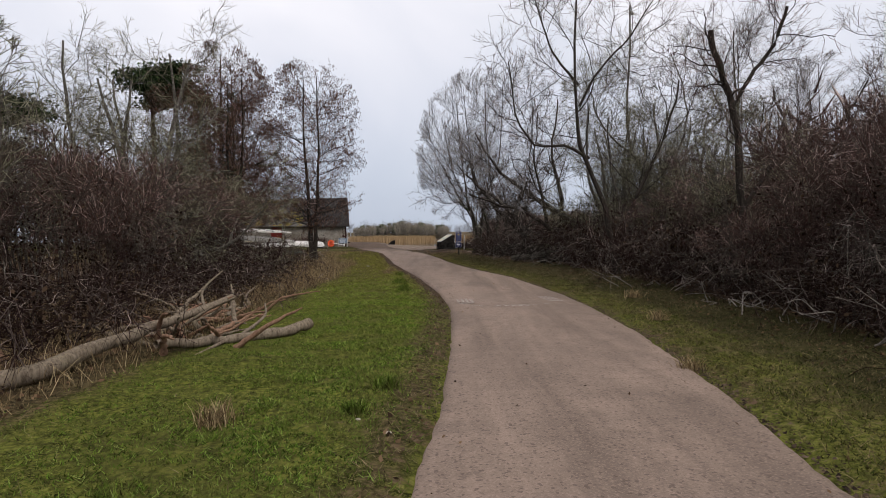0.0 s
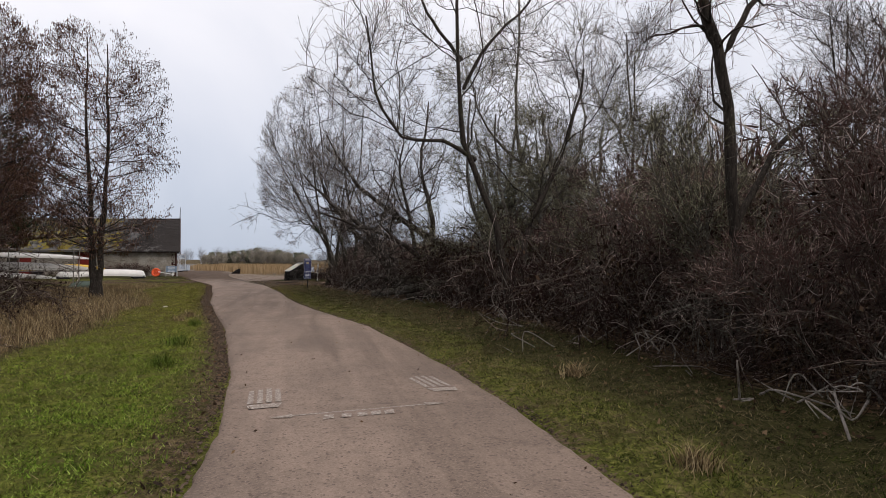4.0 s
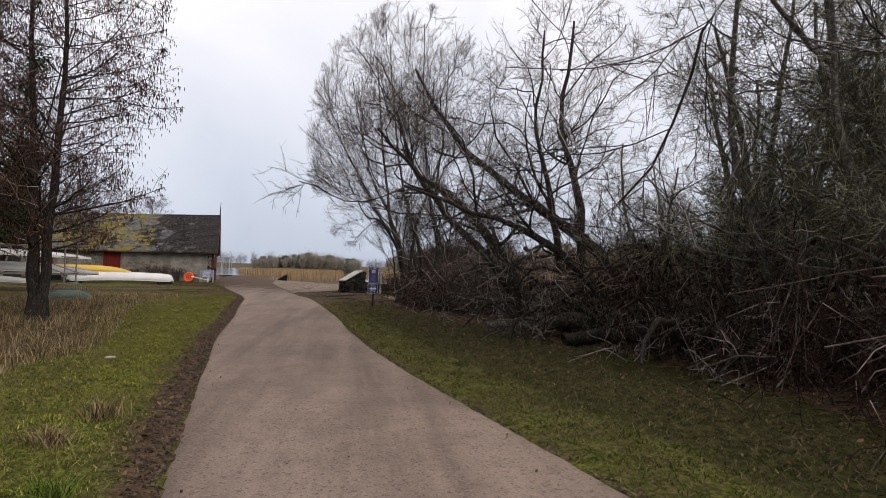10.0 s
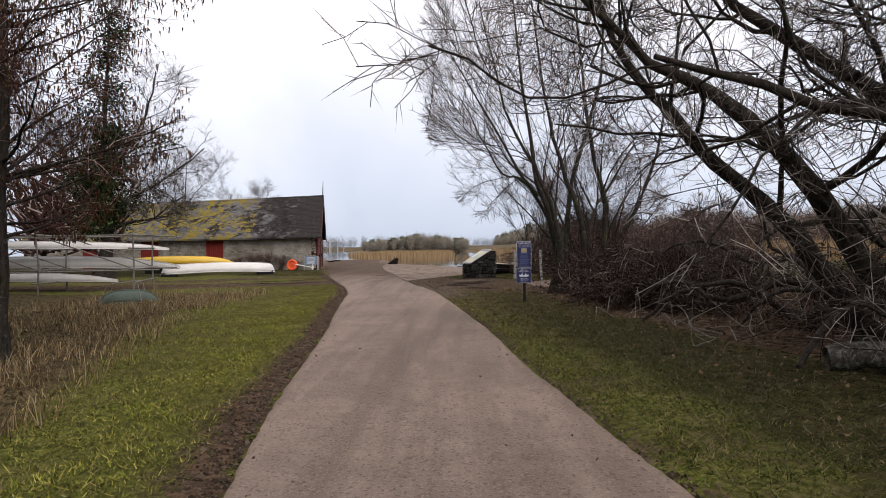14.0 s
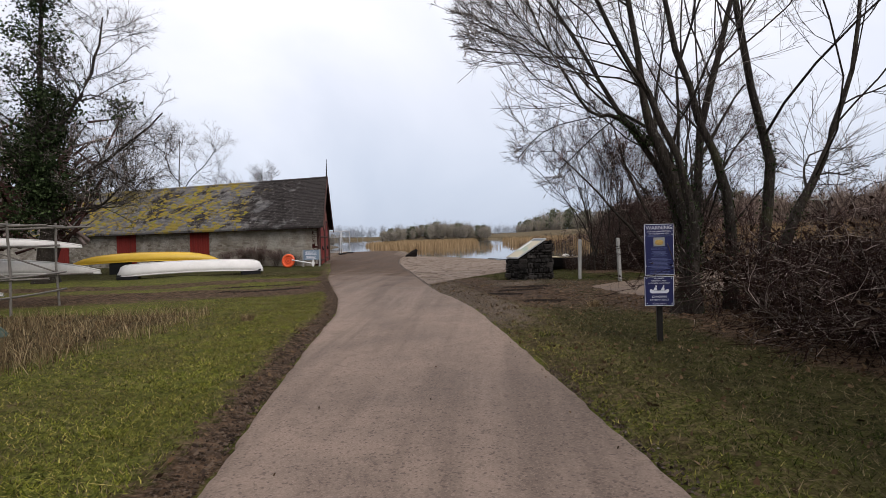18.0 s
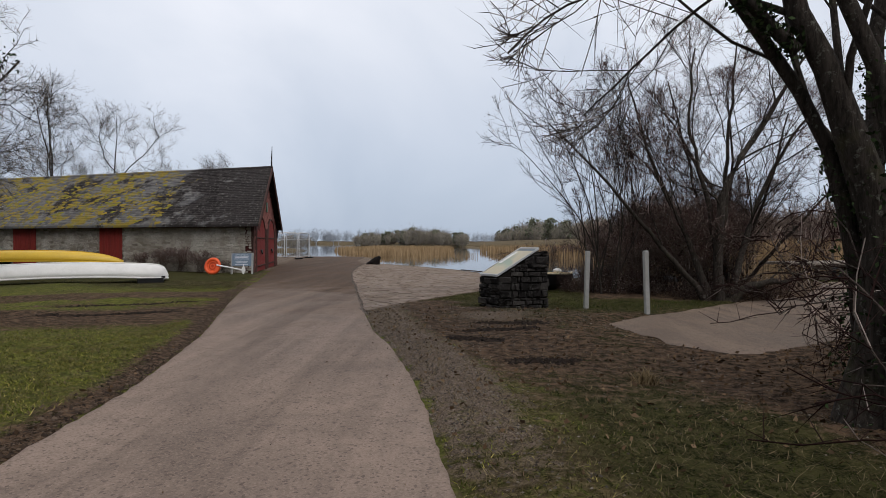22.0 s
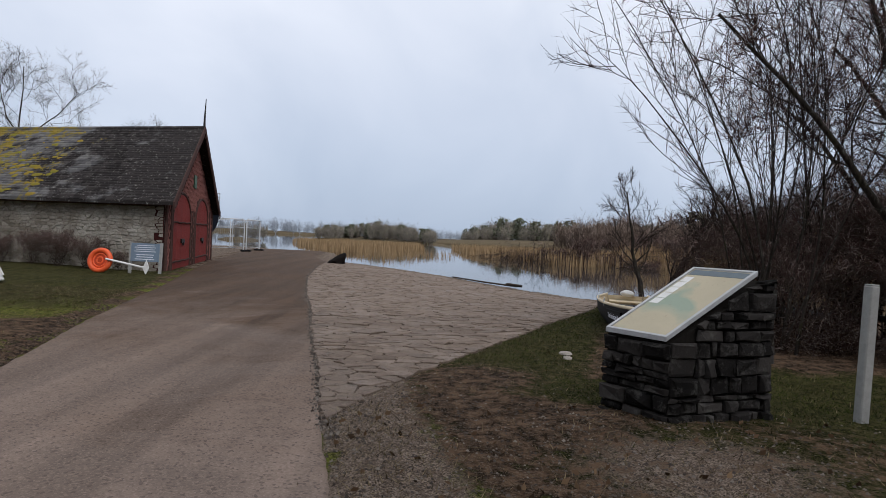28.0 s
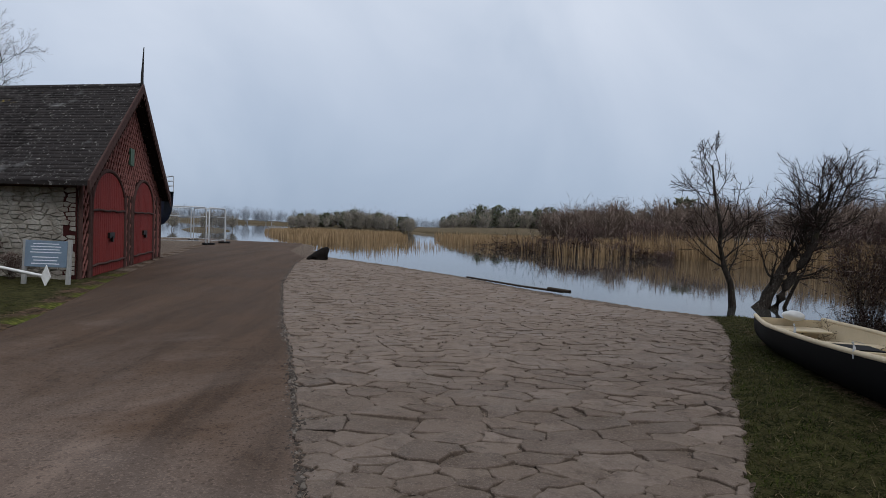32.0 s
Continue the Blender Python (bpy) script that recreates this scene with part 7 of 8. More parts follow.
branch("mossy_log", "thick mossy fallen trunk under the leaning willow", [(3.9, 32.2, 0.18), (4.8, 31.9, 0.3), (5.8, 31.7, 0.42), (7.2, 31.2, 0.4)], 0.16, 0.22, M_BARK, "log", (), "fallen trunks", 71)
branch("mossy_log", "dark hollow trunk lying in the brush", [(5.0, 29.6, 0.16), (6.0, 29.6, 0.28), (7.4, 29.2, 0.3)], 0.14, 0.2, M_BARK_DARK, "log", (), "fallen trunks", 72)

# worn paint on the road
n = Nodes("worn_white_road_paint", 0.85, 0.3)
c = n.mix(n.ramp(n.noise(34, 4, 0.7), (0.45, 0.0), (0.62, 1.0)), (0.185, 0.142, 0.118), (0.38, 0.35, 0.31))
n.bump(n.noise(120, 2), 0.4, 0.01)
M_PAINT = n.done(c)


def road_z(x, y):
    l, r_ = float(edge_x(ROAD_L, y)), float(edge_x(ROAD_R, y))
    s = (x - l) / (r_ - l)
    return 0.03 * (1 - (2 * s - 1) ** 2) + 0.009


def decal(parent, pts, name):
    bm_ = bmesh.new()
    top_ = [bm_.verts.new((x, y, road_z(x, y))) for x, y in pts]
    f_ = bm_.faces.new(top_)
    if f_.normal.z < 0:
        f_.normal_flip()
    return part(name, bm_, M_PAINT, parent)


def hand_mark(x, y, turn, label):
    ob_ = thing("painted_mark", label, "road marking", "painted road marks")
    ca, sa = math.cos(turn), math.sin(turn)
    P_ = lambda a_, b_: (x + a_ * ca - b_ * sa, y + a_ * sa + b_ * ca)
    for i in range(4):
        a_ = -0.17 + i * 0.10
        h0, h1 = (0.34, 0.40, 0.42, 0.36)[i] + 0.12, -0.18
        decal(ob_, [P_(a_, h1), P_(a_ + 0.065, h1), P_(a_ + 0.06, h0), P_(a_ + 0.005, h0)], "bar")
    decal(ob_, [P_(-0.14, -0.42), P_(0.16, -0.42), P_(0.2, -0.24), P_(-0.18, -0.24)], "base_patch")
    return ob_


hand_mark(0.55, 13.55, 0.05, "worn white painted bars on the tarmac")
hand_mark(2.6, 13.95, 0.18, "worn white painted bars beside the lane's edge")
ln = thing("painted_mark", "thin worn white line with arrow ends across the lane", "road marking", "painted road marks")
decal(ln, [(0.75, 12.70), (2.42, 12.89), (2.42, 12.925), (0.75, 12.735)], "line")
decal(ln, [(0.66, 12.70), (0.88, 12.65), (0.88, 12.79)], "arrow_tip")
decal(ln, [(2.52, 12.91), (2.30, 12.84), (2.28, 12.97)], "arrow_tip")
for i, x in enumerate((1.18, 1.36, 1.52, 1.66, 1.80)):
    decal(ln, [(x, 12.50 + 0.015 * i), (x + 0.10, 12.51 + 0.015 * i), (x + 0.11, 12.66 + 0.015 * i), (x + 0.01, 12.65 + 0.015 * i)], "lettering_patch")

# ---- far shores ----
def far_tree_arrays(r, h, kind, k=120, fat=1.0):
    """A cheap far tree as triangles: a stem and a crown of coarse sprays, bare or evergreen."""
    out = [tris(tube_arrays(np.array([[(0, 0, 0), (0.1, 0, h * 0.4), (0, 0, h * 0.85)]]), np.array([[0.05, 0.035, 0.015]]) * h / 3, 4))]

    z = r.uniform(0.15, 0.75, k)
    a = r.uniform(0, 2 * np.pi, k)
    if kind == "bare":
        base = np.stack([0 * z, 0 * z, z * h * 0.8], -1) + r.normal(0, 0.06 * h, (k, 3)) * (1, 1, 0)
        d = np.stack([np.cos(a) * 0.55, np.sin(a) * 0.55, 0.75 + 0 * a], -1) + r.normal(0, 0.25, (k, 3))
        tip = base + unit(d) * (h * r.uniform(0.18, 0.42, (k, 1)))
        out.append(spikes(np.stack([base, tip], 1), np.full((k, 1), 0.011 * h * fat)))
        tw0 = base + (tip - base) * r.uniform(0.3, 1, (k, 1))
        tw1 = tw0 + unit(d + r.normal(0, 0.7, (k, 3))) * h * 0.16
        out.append(spikes(np.stack([tw0, tw1], 1), np.full((k, 1), 0.008 * h * fat)))
    else:
        c = np.stack([np.cos(a) * 0.3 * h * np.sqrt(1 - z) * r.uniform(0.2, 1, k), np.sin(a) * 0.3 * h * np.sqrt(1 - z) * r.uniform(0.2, 1, k), (0.15 + z) * h], -1)
        out.append(spikes(np.stack([c, c + r.normal(0, 0.07 * h, (k, 3))], 1), np.full((k, 1), 0.035 * h)))
    return out


def far_wood(name, label, spots, mat, seed, share=0.0, mat2=None, k=120, fat=1.0):
    """Woods too far to count, as one object (and one of evergreens)."""
    r = np.random.default_rng(seed)
    protos = [far_tree_arrays(r, 1.0, "bare", k, fat) for _ in range(4)]
    greens = [far_tree_arrays(r, 1.0, "green", k) for _ in range(2)]
    sets = {"bare": [], "green": []}
    for x, y, h in spots:
        kind = "green" if r.random() < share else "bare"
        pr = (greens if kind == "green" else protos)[r.integers(0, 2 if kind == "green" else 4)]
        t = r.uniform(0, 6.28)
        rot = np.array([[math.cos(t), -math.sin(t), 0], [math.sin(t), math.cos(t), 0], [0, 0, 1]])
        w = h * r.uniform(0.85, 1.25)
        for v, f in pr:
            sets[kind].append(((v @ rot.T) * (w, w, h) + (x, y, -0.1), f))
    put(name, joined(sets["bare"], False, name), mat, label=label, category="woodland", kind="stuff")
    if sets["green"]:
        put("evergreen_" + name, joined(sets["green"], False, name), mat2 or M_NEEDLE, label="dark evergreens among the " + label.split(" ", 1)[1], category="woodland", kind="stuff")


# Bare far woods: haze painted in as a pale grey colour.
M_FAR = twig_material("haze_paled_woods", (0.28, 0.25, 0.22), (0.34, 0.30, 0.255), (0.18, 0.17, 0.115))
M_SCRUB = twig_material("brown_bare_scrub", (0.135, 0.098, 0.080), (0.19, 0.14, 0.112), (0.24, 0.19, 0.155))
# Far evergreens, paled the same way to put haze into them.
M_FAR_GREEN = twig_material("haze_paled_evergreens", (0.14, 0.16, 0.11), (0.20, 0.215, 0.14), (0.12, 0.13, 0.08))
# Haze over the open lake is put into these pale blue colours.
M_HAZE = twig_material("haze_tinted_woods", (0.50, 0.55, 0.63), (0.58, 0.64, 0.72), (0.28, 0.31, 0.34))
rf = np.random.default_rng(12)
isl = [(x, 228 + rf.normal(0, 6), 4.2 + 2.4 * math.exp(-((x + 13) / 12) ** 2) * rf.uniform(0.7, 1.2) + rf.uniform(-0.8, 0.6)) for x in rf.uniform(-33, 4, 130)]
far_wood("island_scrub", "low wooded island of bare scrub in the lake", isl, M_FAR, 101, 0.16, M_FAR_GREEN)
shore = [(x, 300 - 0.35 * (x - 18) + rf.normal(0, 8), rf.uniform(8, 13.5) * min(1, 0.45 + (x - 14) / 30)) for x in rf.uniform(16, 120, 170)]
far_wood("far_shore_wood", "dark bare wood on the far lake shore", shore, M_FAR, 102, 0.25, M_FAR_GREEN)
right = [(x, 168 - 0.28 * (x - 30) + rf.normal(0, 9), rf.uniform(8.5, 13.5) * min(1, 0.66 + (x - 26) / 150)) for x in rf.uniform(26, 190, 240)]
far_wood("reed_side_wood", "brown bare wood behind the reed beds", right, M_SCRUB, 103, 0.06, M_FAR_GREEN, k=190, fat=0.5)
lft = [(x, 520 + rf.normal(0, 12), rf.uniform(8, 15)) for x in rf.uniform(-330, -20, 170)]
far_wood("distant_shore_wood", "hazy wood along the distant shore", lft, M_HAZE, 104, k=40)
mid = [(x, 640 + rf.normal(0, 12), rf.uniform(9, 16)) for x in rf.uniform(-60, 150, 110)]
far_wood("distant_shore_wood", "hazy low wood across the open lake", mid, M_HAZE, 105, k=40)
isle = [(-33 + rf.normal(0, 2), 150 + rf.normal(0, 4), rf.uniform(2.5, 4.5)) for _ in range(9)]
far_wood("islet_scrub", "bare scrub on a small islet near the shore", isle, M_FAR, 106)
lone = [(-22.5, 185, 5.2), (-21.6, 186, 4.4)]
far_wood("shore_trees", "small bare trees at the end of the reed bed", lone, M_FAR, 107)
back = [(x, y, rf.uniform(8, 13)) for x, y in zip(rf.uniform(22, 60, 80), rf.uniform(-30, 52, 80))] + [(x, y, rf.uniform(7, 12)) for x, y in zip(rf.uniform(-70, -24, 100), rf.uniform(-30, 66, 100))]
back += [(x, y, rf.uniform(7, 11)) for x, y in zip(rf.uniform(-22, 26, 90), rf.uniform(-60, -14, 90)) if x < -5 or x > 7 or y < -25]
far_wood("backing_wood", "bare woodland standing behind the brush", back, M_TWIG_DARK, 108, k=80)


def banks(name, label, spots, mat):
    """Low banks under the islands and far shores."""
    ob = thing(name, label, "bank", kind="structure")
    for x, y, w, d, h in spots:
        bm_ = bmesh.new()
        bmesh.ops.create_uvsphere(bm_, u_segments=28, v_segments=10, radius=1.0, matrix=Matrix.Translation((x, y, -0.5)) @ Matrix.Diagonal((w, d, h, 1)))
        part("bank", bm_, mat, ob, smooth=True)


M_BANK = simple("rough_brown_bank", (0.12, 0.095, 0.06), 0.95, 0.1, 0.4, 0.3)
banks("bank", "low brown banks of the islands and far shores", [(-14.5, 229, 22, 9, 1.4), (70, 283, 75, 30, 3.5), (-33, 150, 4, 5, 0.9), (-180, 525, 190, 20, 3), (50, 648, 130, 20, 3), (110, 165, 110, 26, 1.6), (-22, 186, 4, 4, 0.8)], M_BANK)

# ---- reeds ----
n = Nodes("dry_tan_reed", 0.9, 0.05)
c = n.ramp(n.island(), (0.0, (0.16, 0.105, 0.055)), (0.5, (0.30, 0.205, 0.11)), (1.0, (0.40, 0.29, 0.17)))
M_REED = n.done(n.mix(n.noise(0.25, 3), c, n.mix(0.4, c, (0.20, 0.13, 0.07))))


def blades(x, y, z, h, w, lean, r, bend=0.0):
    """Upright blades: two-segment tapering slips. Returns verts, tris."""
    n_ = len(x)
    a = r.uniform(0, np.pi, n_)
    ux, uy = np.cos(a) * w / 2, np.sin(a) * w / 2
    lx, ly = r.normal(0, lean, n_) * h, r.normal(0, lean, n_) * h
    o = np.stack([x, y, z], -1)
    p0, p1 = o + np.stack([-ux, -uy, 0 * ux], -1), o + np.stack([ux, uy, 0 * ux], -1)
    mz = h * 0.55
    p2 = o + np.stack([lx * 0.4 - ux * 0.7, ly * 0.4 - uy * 0.7, mz], -1)
    p3 = o + np.stack([lx * 0.4 + ux * 0.7, ly * 0.4 + uy * 0.7, mz], -1)
    p4 = o + np.stack([lx, ly, h * (1 - bend * r.uniform(0, 1, n_))], -1)
    v = np.stack([p0, p1, p3, p2, p4], 1).reshape(-1, 3)
    i = np.arange(n_)[:, None] * 5
    return v, np.concatenate([i + np.array([0, 1, 2]), i + np.array([0, 2, 3]), i + np.array([3, 2, 4])])


def turf(x, y, z, h, w, lean, r):
    """Short grass: one tapering slip a blade. Returns verts, tris."""
    n_ = len(x)
    a = r.uniform(0, np.pi, n_)
    o = np.stack([x, y, z], -1)
    u = np.stack([np.cos(a) * w / 2, np.sin(a) * w / 2, 0 * w], -1)
    tip = o + np.stack([r.normal(0, lean, n_) * h, r.normal(0, lean, n_) * h, h], -1)
    return np.stack([o - u, o + u, tip], 1).reshape(-1, 3), np.arange(3 * n_).reshape(-1, 3)


def reed_bed(name, label, poly, count, h0, h1, w, seed, z0=WATER_Z - 0.05, edge=None):
    r = np.random.default_rng(seed)
    p = np.array(poly)
    x, y = r.uniform(p[:, 0].min(), p[:, 0].max(), count * 4), r.uniform(p[:, 1].min(), p[:, 1].max(), count * 4)
    keep = inside(poly, x, y) & (wave(x, y, 5.0, seed) > -0.75)
    x, y = x[keep][:count], y[keep][:count]
    h = r.uniform(h0, h1, len(x)) * (0.85 + 0.15 * wave(x, y, 9.0, seed + 1))
    put(name, joined([blades(x, y, np.full(len(x), z0), h, w, 0.07, r)], False, name), M_REED, label=label, category="reeds", kind="stuff")


reed_bed("reed_bed", "tan winter reed bed along the lake edge", [(-15, 118), (-9.5, 104), (-5.5, 112), (-1.2, 135), (-2, 175), (-20, 185), (-24, 150)], 9000, 0.8, 1.25, 0.09, 201)
reed_bed("reed_bed", "tan winter reed bed across the channel", [(4.2, 114), (7.3, 104), (10.5, 94), (20, 100), (45, 118), (60, 150), (15, 165), (3.5, 150)], 13000, 1.0, 1.6, 0.09, 202)
reed_bed("reed_bed", "tall tan reeds behind the jetty", [(15, 100), (20, 93), (21, 84), (24, 76), (44, 84), (70, 96), (60, 122), (30, 112)], 15000, 1.8, 2.6, 0.07, 203)
reed_bed("reed_bed", "low pale reeds standing in shallow water", [(-8.5, 104), (-6.5, 97), (-4.5, 92), (-1, 99), (2, 108), (-2, 118)], 500, 0.5, 1.2, 0.03, 204)
random.seed(21)
for x, y, s in [(8.6, 104, 0.6), (10.4, 103, 0.75), (12.0, 101.5, 0.8), (13.6, 100.5, 0.7), (15.4, 99, 0.75), (17.6, 96.5, 0.6), (24, 118, 1.2), (30, 116, 1.4), (37, 112, 1.3), (44, 110, 1.4), (20, 122, 1.2), (52, 108, 1.4), (27, 121, 1.5), (34, 118, 1.4)]:
    copied(bush_b, x, y, random.uniform(0, 360), s)["label"] = "dark leafless scrub standing in the reeds"
for x, y, s in [(7.6, 104.5, 1.7), (9.4, 103.2, 1.9), (11.0, 102.0, 2.1), (12.8, 100.8, 1.8), (14.2, 99.8, 2.0), (16.4, 97.6, 1.7)]:
    copied(bramble, x, y, random.uniform(0, 360), s)["label"] = "dark tangled scrub at the reeds' edge"

# ---- slip of flat stones ----
n = Nodes("slip_flagstone", 0.9, 0.12)
c = n.ramp(n.random(), (0.0, (0.130, 0.098, 0.076)), (0.3, (0.158, 0.119, 0.093)), (0.6, (0.180, 0.138, 0.108)), (0.85, (0.215, 0.167, 0.134)), (1.0, (0.132, 0.103, 0.083)))
c = n.mix(n.ramp(n.island(), (0.4, 0.0), (1.0, 0.4)), c, (0.130, 0.100, 0.078))
c = n.mix(n.ramp(n.noise(4.5, 6, 0.8), (0.47, 0.0), (0.62, 0.7)), c, (0.090, 0.068, 0.052))
c = n.mix(n.ramp(n.noise(55, 3, 0.7), (0.53, 0.0), (0.64, 0.5)), c, (0.26, 0.21, 0.17))
n.bump(n.noise(14, 6, 0.75), 0.9, 0.03)
M_FLAG = n.done(c, n.ramp(n.noise(1.2, 3), (0.35, 0.6), (0.65, 0.9)))


slipway = thing("slipway", "stone-paved boat slip running down to the water", "slipway", kind="structure")


def clip_half(poly, mx, my, nx, ny):
    out = []
    for (x0, y0), (x1, y1) in zip(poly, poly[1:] + poly[:1]):
        a_, b_ = (x0 - mx) * nx + (y0 - my) * ny, (x1 - mx) * nx + (y1 - my) * ny
        if a_ <= 0:
            out.append((x0, y0))
        if (a_ < 0) != (b_ < 0):
            t = a_ / (a_ - b_)
            out.append((x0 + (x1 - x0) * t, y0 + (y1 - y0) * t))
    return out


rs2 = np.random.default_rng(77)
seeds = []
grid_ = {}
for _ in range(70000):
    x, y = rs2.uniform(-8.6, 4.2), rs2.uniform(51.6, 85)
    gap = (0.33 if y < 60 else 0.30) * rs2.choice([0.36, 0.5, 0.7, 0.9, 1.3, 2.1])
    kx, ky = int(x / 0.8), int(y / 0.8)
    close = [p for i in (-1, 0, 1) for j in (-1, 0, 1) for p in grid_.get((kx + i, ky + j), ())]
    if all(((x - a_) * 0.78) ** 2 + ((y - b_) * 1.2) ** 2 > (gap * 0.5 + g_ * 0.5) ** 2 for a_, b_, g_ in close):
        seeds.append((x, y))
        grid_.setdefault((kx, ky), []).append((x, y, gap))
sd = np.array(seeds)
slip_edges = []
SLIP_W = sum((x1 - x0) * (y1 + y0) for (x0, y0), (x1, y1) in zip(SLIP, SLIP[1:] + SLIP[:1]))
for (x0, y0), (x1, y1) in zip(SLIP, SLIP[1:] + SLIP[:1]):
    d_ = math.hypot(x1 - x0, y1 - y0)
    s_ = -1 if SLIP_W > 0 else 1
    slip_edges.append((x0, y0, x1, y1, s_ * (y1 - y0) / d_, -s_ * (x1 - x0) / d_))


def flag_mesh(cx, cy, bm_=None):
    """One slab of the slip: a cell cut by its neighbours and by the slip's own edge."""
    cell = [(cx - 1, cy - 1), (cx + 1, cy - 1), (cx + 1, cy + 1), (cx - 1, cy + 1)]
    near_ = sd[np.argsort((sd[:, 0] - cx) ** 2 + (sd[:, 1] - cy) ** 2)[1:18]]
    for a_, b_ in near_:
        nx, ny = (a_ - cx) * 0.61, (b_ - cy) * 1.44
        d_ = math.hypot(nx, ny)
        cell = clip_half(cell, (a_ + cx) / 2, (b_ + cy) / 2, nx / d_, ny / d_)
        if len(cell) < 3:
            return None
    for x0, y0, x1, y1, nx, ny in slip_edges:
        t = ((cx - x0) * (x1 - x0) + (cy - y0) * (y1 - y0)) / ((x1 - x0) ** 2 + (y1 - y0) ** 2)
        if -0.3 < t < 1.3 and abs((cx - x0) * nx + (cy - y0) * ny) < 1.2:
            cell = clip_half(cell, x0, y0, nx, ny)
            if len(cell) < 3:
                return None
    gx_, gy_ = sum(p[0] for p in cell) / len(cell), sum(p[1] for p in cell) / len(cell)
    area = 0.5 * abs(sum(x0 * y1 - x1 * y0 for (x0, y0), (x1, y1) in zip(cell, cell[1:] + cell[:1])))
    if area < 0.012:
        return None
    cut = []
    for (x0, y0), (x1, y1) in zip(cell, cell[1:] + cell[:1]):
        c_ = rs2.uniform(0.04, 0.12)
        for f in (c_, 0.5, 1 - c_):
            w_, u_ = rs2.normal(0, 0.022, 2) * (1.0 if f == 0.5 else 0.5)
            cut.append((x0 * (1 - f) + x1 * f + w_, y0 * (1 - f) + y1 * f + u_))
    size_ = math.sqrt(area)
    gap_ = rs2.uniform(0.003, 0.009) * rs2.choice([0.6, 1.0, 1.0, 2.0]) / size_
    k_ = lambda f: [(gx_ + (x - gx_) * f, gy_ + (y - gy_) * f) for x, y in cut]
    z = float(slip_z(gx_, gy_))
    tx, ty, up_ = rs2.normal(0, 0.03), rs2.normal(0, 0.03), rs2.uniform(-0.008, 0.008)
    own = bm_ is None
    bm_ = bmesh.new() if own else bm_
    rings = []
    for f, dz in ((1 - gap_, -0.03), (1 - gap_ * 1.4, 0.003), (1 - gap_ * 1.4 - 0.014 / size_, 0.010)):
        rings.append([bm_.verts.new((x, y, z + dz + up_ + (x - gx_) * tx + (y - gy_) * ty)) for x, y in k_(f)])
    m_ = len(cut)
    for a_, b_ in zip(rings, rings[1:]):
        for i in range(m_):
            bm_.faces.new([a_[i], a_[(i + 1) % m_], b_[(i + 1) % m_], b_[i]])
    bm_.faces.new(rings[-1])
    return bm_


order = sorted(seeds, key=lambda p: p[1])
order = [p for p in order if inside(SLIP, np.array([p[0]]), np.array([p[1]]))[0] or near_line(np.array([p[0]]), np.array([p[1]]), ring(SLIP))[0] < 0.45]
count_ = 0
rest = bmesh.new()
for cx, cy in order:
    if count_ < 300:
        b_ = flag_mesh(cx, cy)
        if b_ is not None:
            part("flagstone", b_, M_FLAG, slipway)
            count_ += 1
    else:
        flag_mesh(cx, cy, rest)
tagged(part("flagstones_beyond", rest, M_FLAG, slipway), kind="stuff")

# ---- side-wall rubble and slates ----
rw = np.random.default_rng(55)
course = []
z = 0.07
while z < EAVE - 0.16:
    v = rw.uniform(0.08, 0.15)
    while v < BL:
        course.append((v + rw.normal(0, 0.02), z + rw.normal(0, 0.022)))
        v += rw.uniform(0.16, 0.5)
    z += rw.uniform(0.095, 0.15)
course = np.array(course)


def rubble_vf(cv_, cz_):
    """One stone of the wall: a cell between its neighbours, standing proud of the mortar, its edges rounded off."""
    cell = [(max(cv_ - 0.34, 0.02), max(cz_ - 0.2, 0.0)), (min(cv_ + 0.34, BL), max(cz_ - 0.2, 0.0)), (min(cv_ + 0.34, BL), min(cz_ + 0.2, EAVE - 0.12)), (max(cv_ - 0.34, 0.02), min(cz_ + 0.2, EAVE - 0.12))]
    near_ = course[np.argsort(((course[:, 0] - cv_) * 0.36) ** 2 + (course[:, 1] - cz_) ** 2)[1:14]]
    for a_, b_ in near_:
        nx, ny = (a_ - cv_) * 0.13, b_ - cz_
        d_ = math.hypot(nx, ny)
        cell = clip_half(cell, (a_ + cv_) / 2, (b_ + cz_) / 2, nx / d_, ny / d_)
        if len(cell) < 3:
            return None
    c_ = np.array(cell)
    m_ = c_.mean(0)
    if np.ptp(c_[:, 0]) < 0.07 or np.ptp(c_[:, 1]) < 0.05:
        return None
    k_ = len(c_)
    size_ = np.hypot(*np.ptp(c_, axis=0))
    out_ = m_ + (c_ - m_) * (1 - 0.012 / size_) + rw.normal(0, 0.004, c_.shape)
    in_ = m_ + (c_ - m_) * rw.uniform(0.66, 0.84, (k_, 1))
    pts = np.concatenate([np.column_stack([np.full(k_, w_), q_]) for w_, q_ in ((0.045, out_), (0.022, out_), (rw.uniform(-0.025, 0.012), in_))])
    i_ = np.arange(k_)
    j_ = (i_ + 1) % k_
    fs = [list(q_) for o_ in (0, k_) for q_ in np.stack([o_ + i_, o_ + k_ + i_, o_ + k_ + j_, o_ + j_], -1)] + [list(2 * k_ + i_[::-1])]
    return housed(pts), fs


stones = [p for p in map(tuple, course) if not any(a - 0.12 < p[0] < b + 0.12 for a, b in DOORS_V)]
stones.sort()
cut_ = [q for q in (rubble_vf(*p) for p in stones) if q]


def add_stone(bm_, v, f):
    vs = [bm_.verts.new(p) for p in v]
    for q in f:
        bm_.faces.new([vs[i] for i in q])
    return bm_


for v, f in cut_[:300]:
    part("stone", add_stone(bmesh.new(), v, f), M_RUBBLE, side)
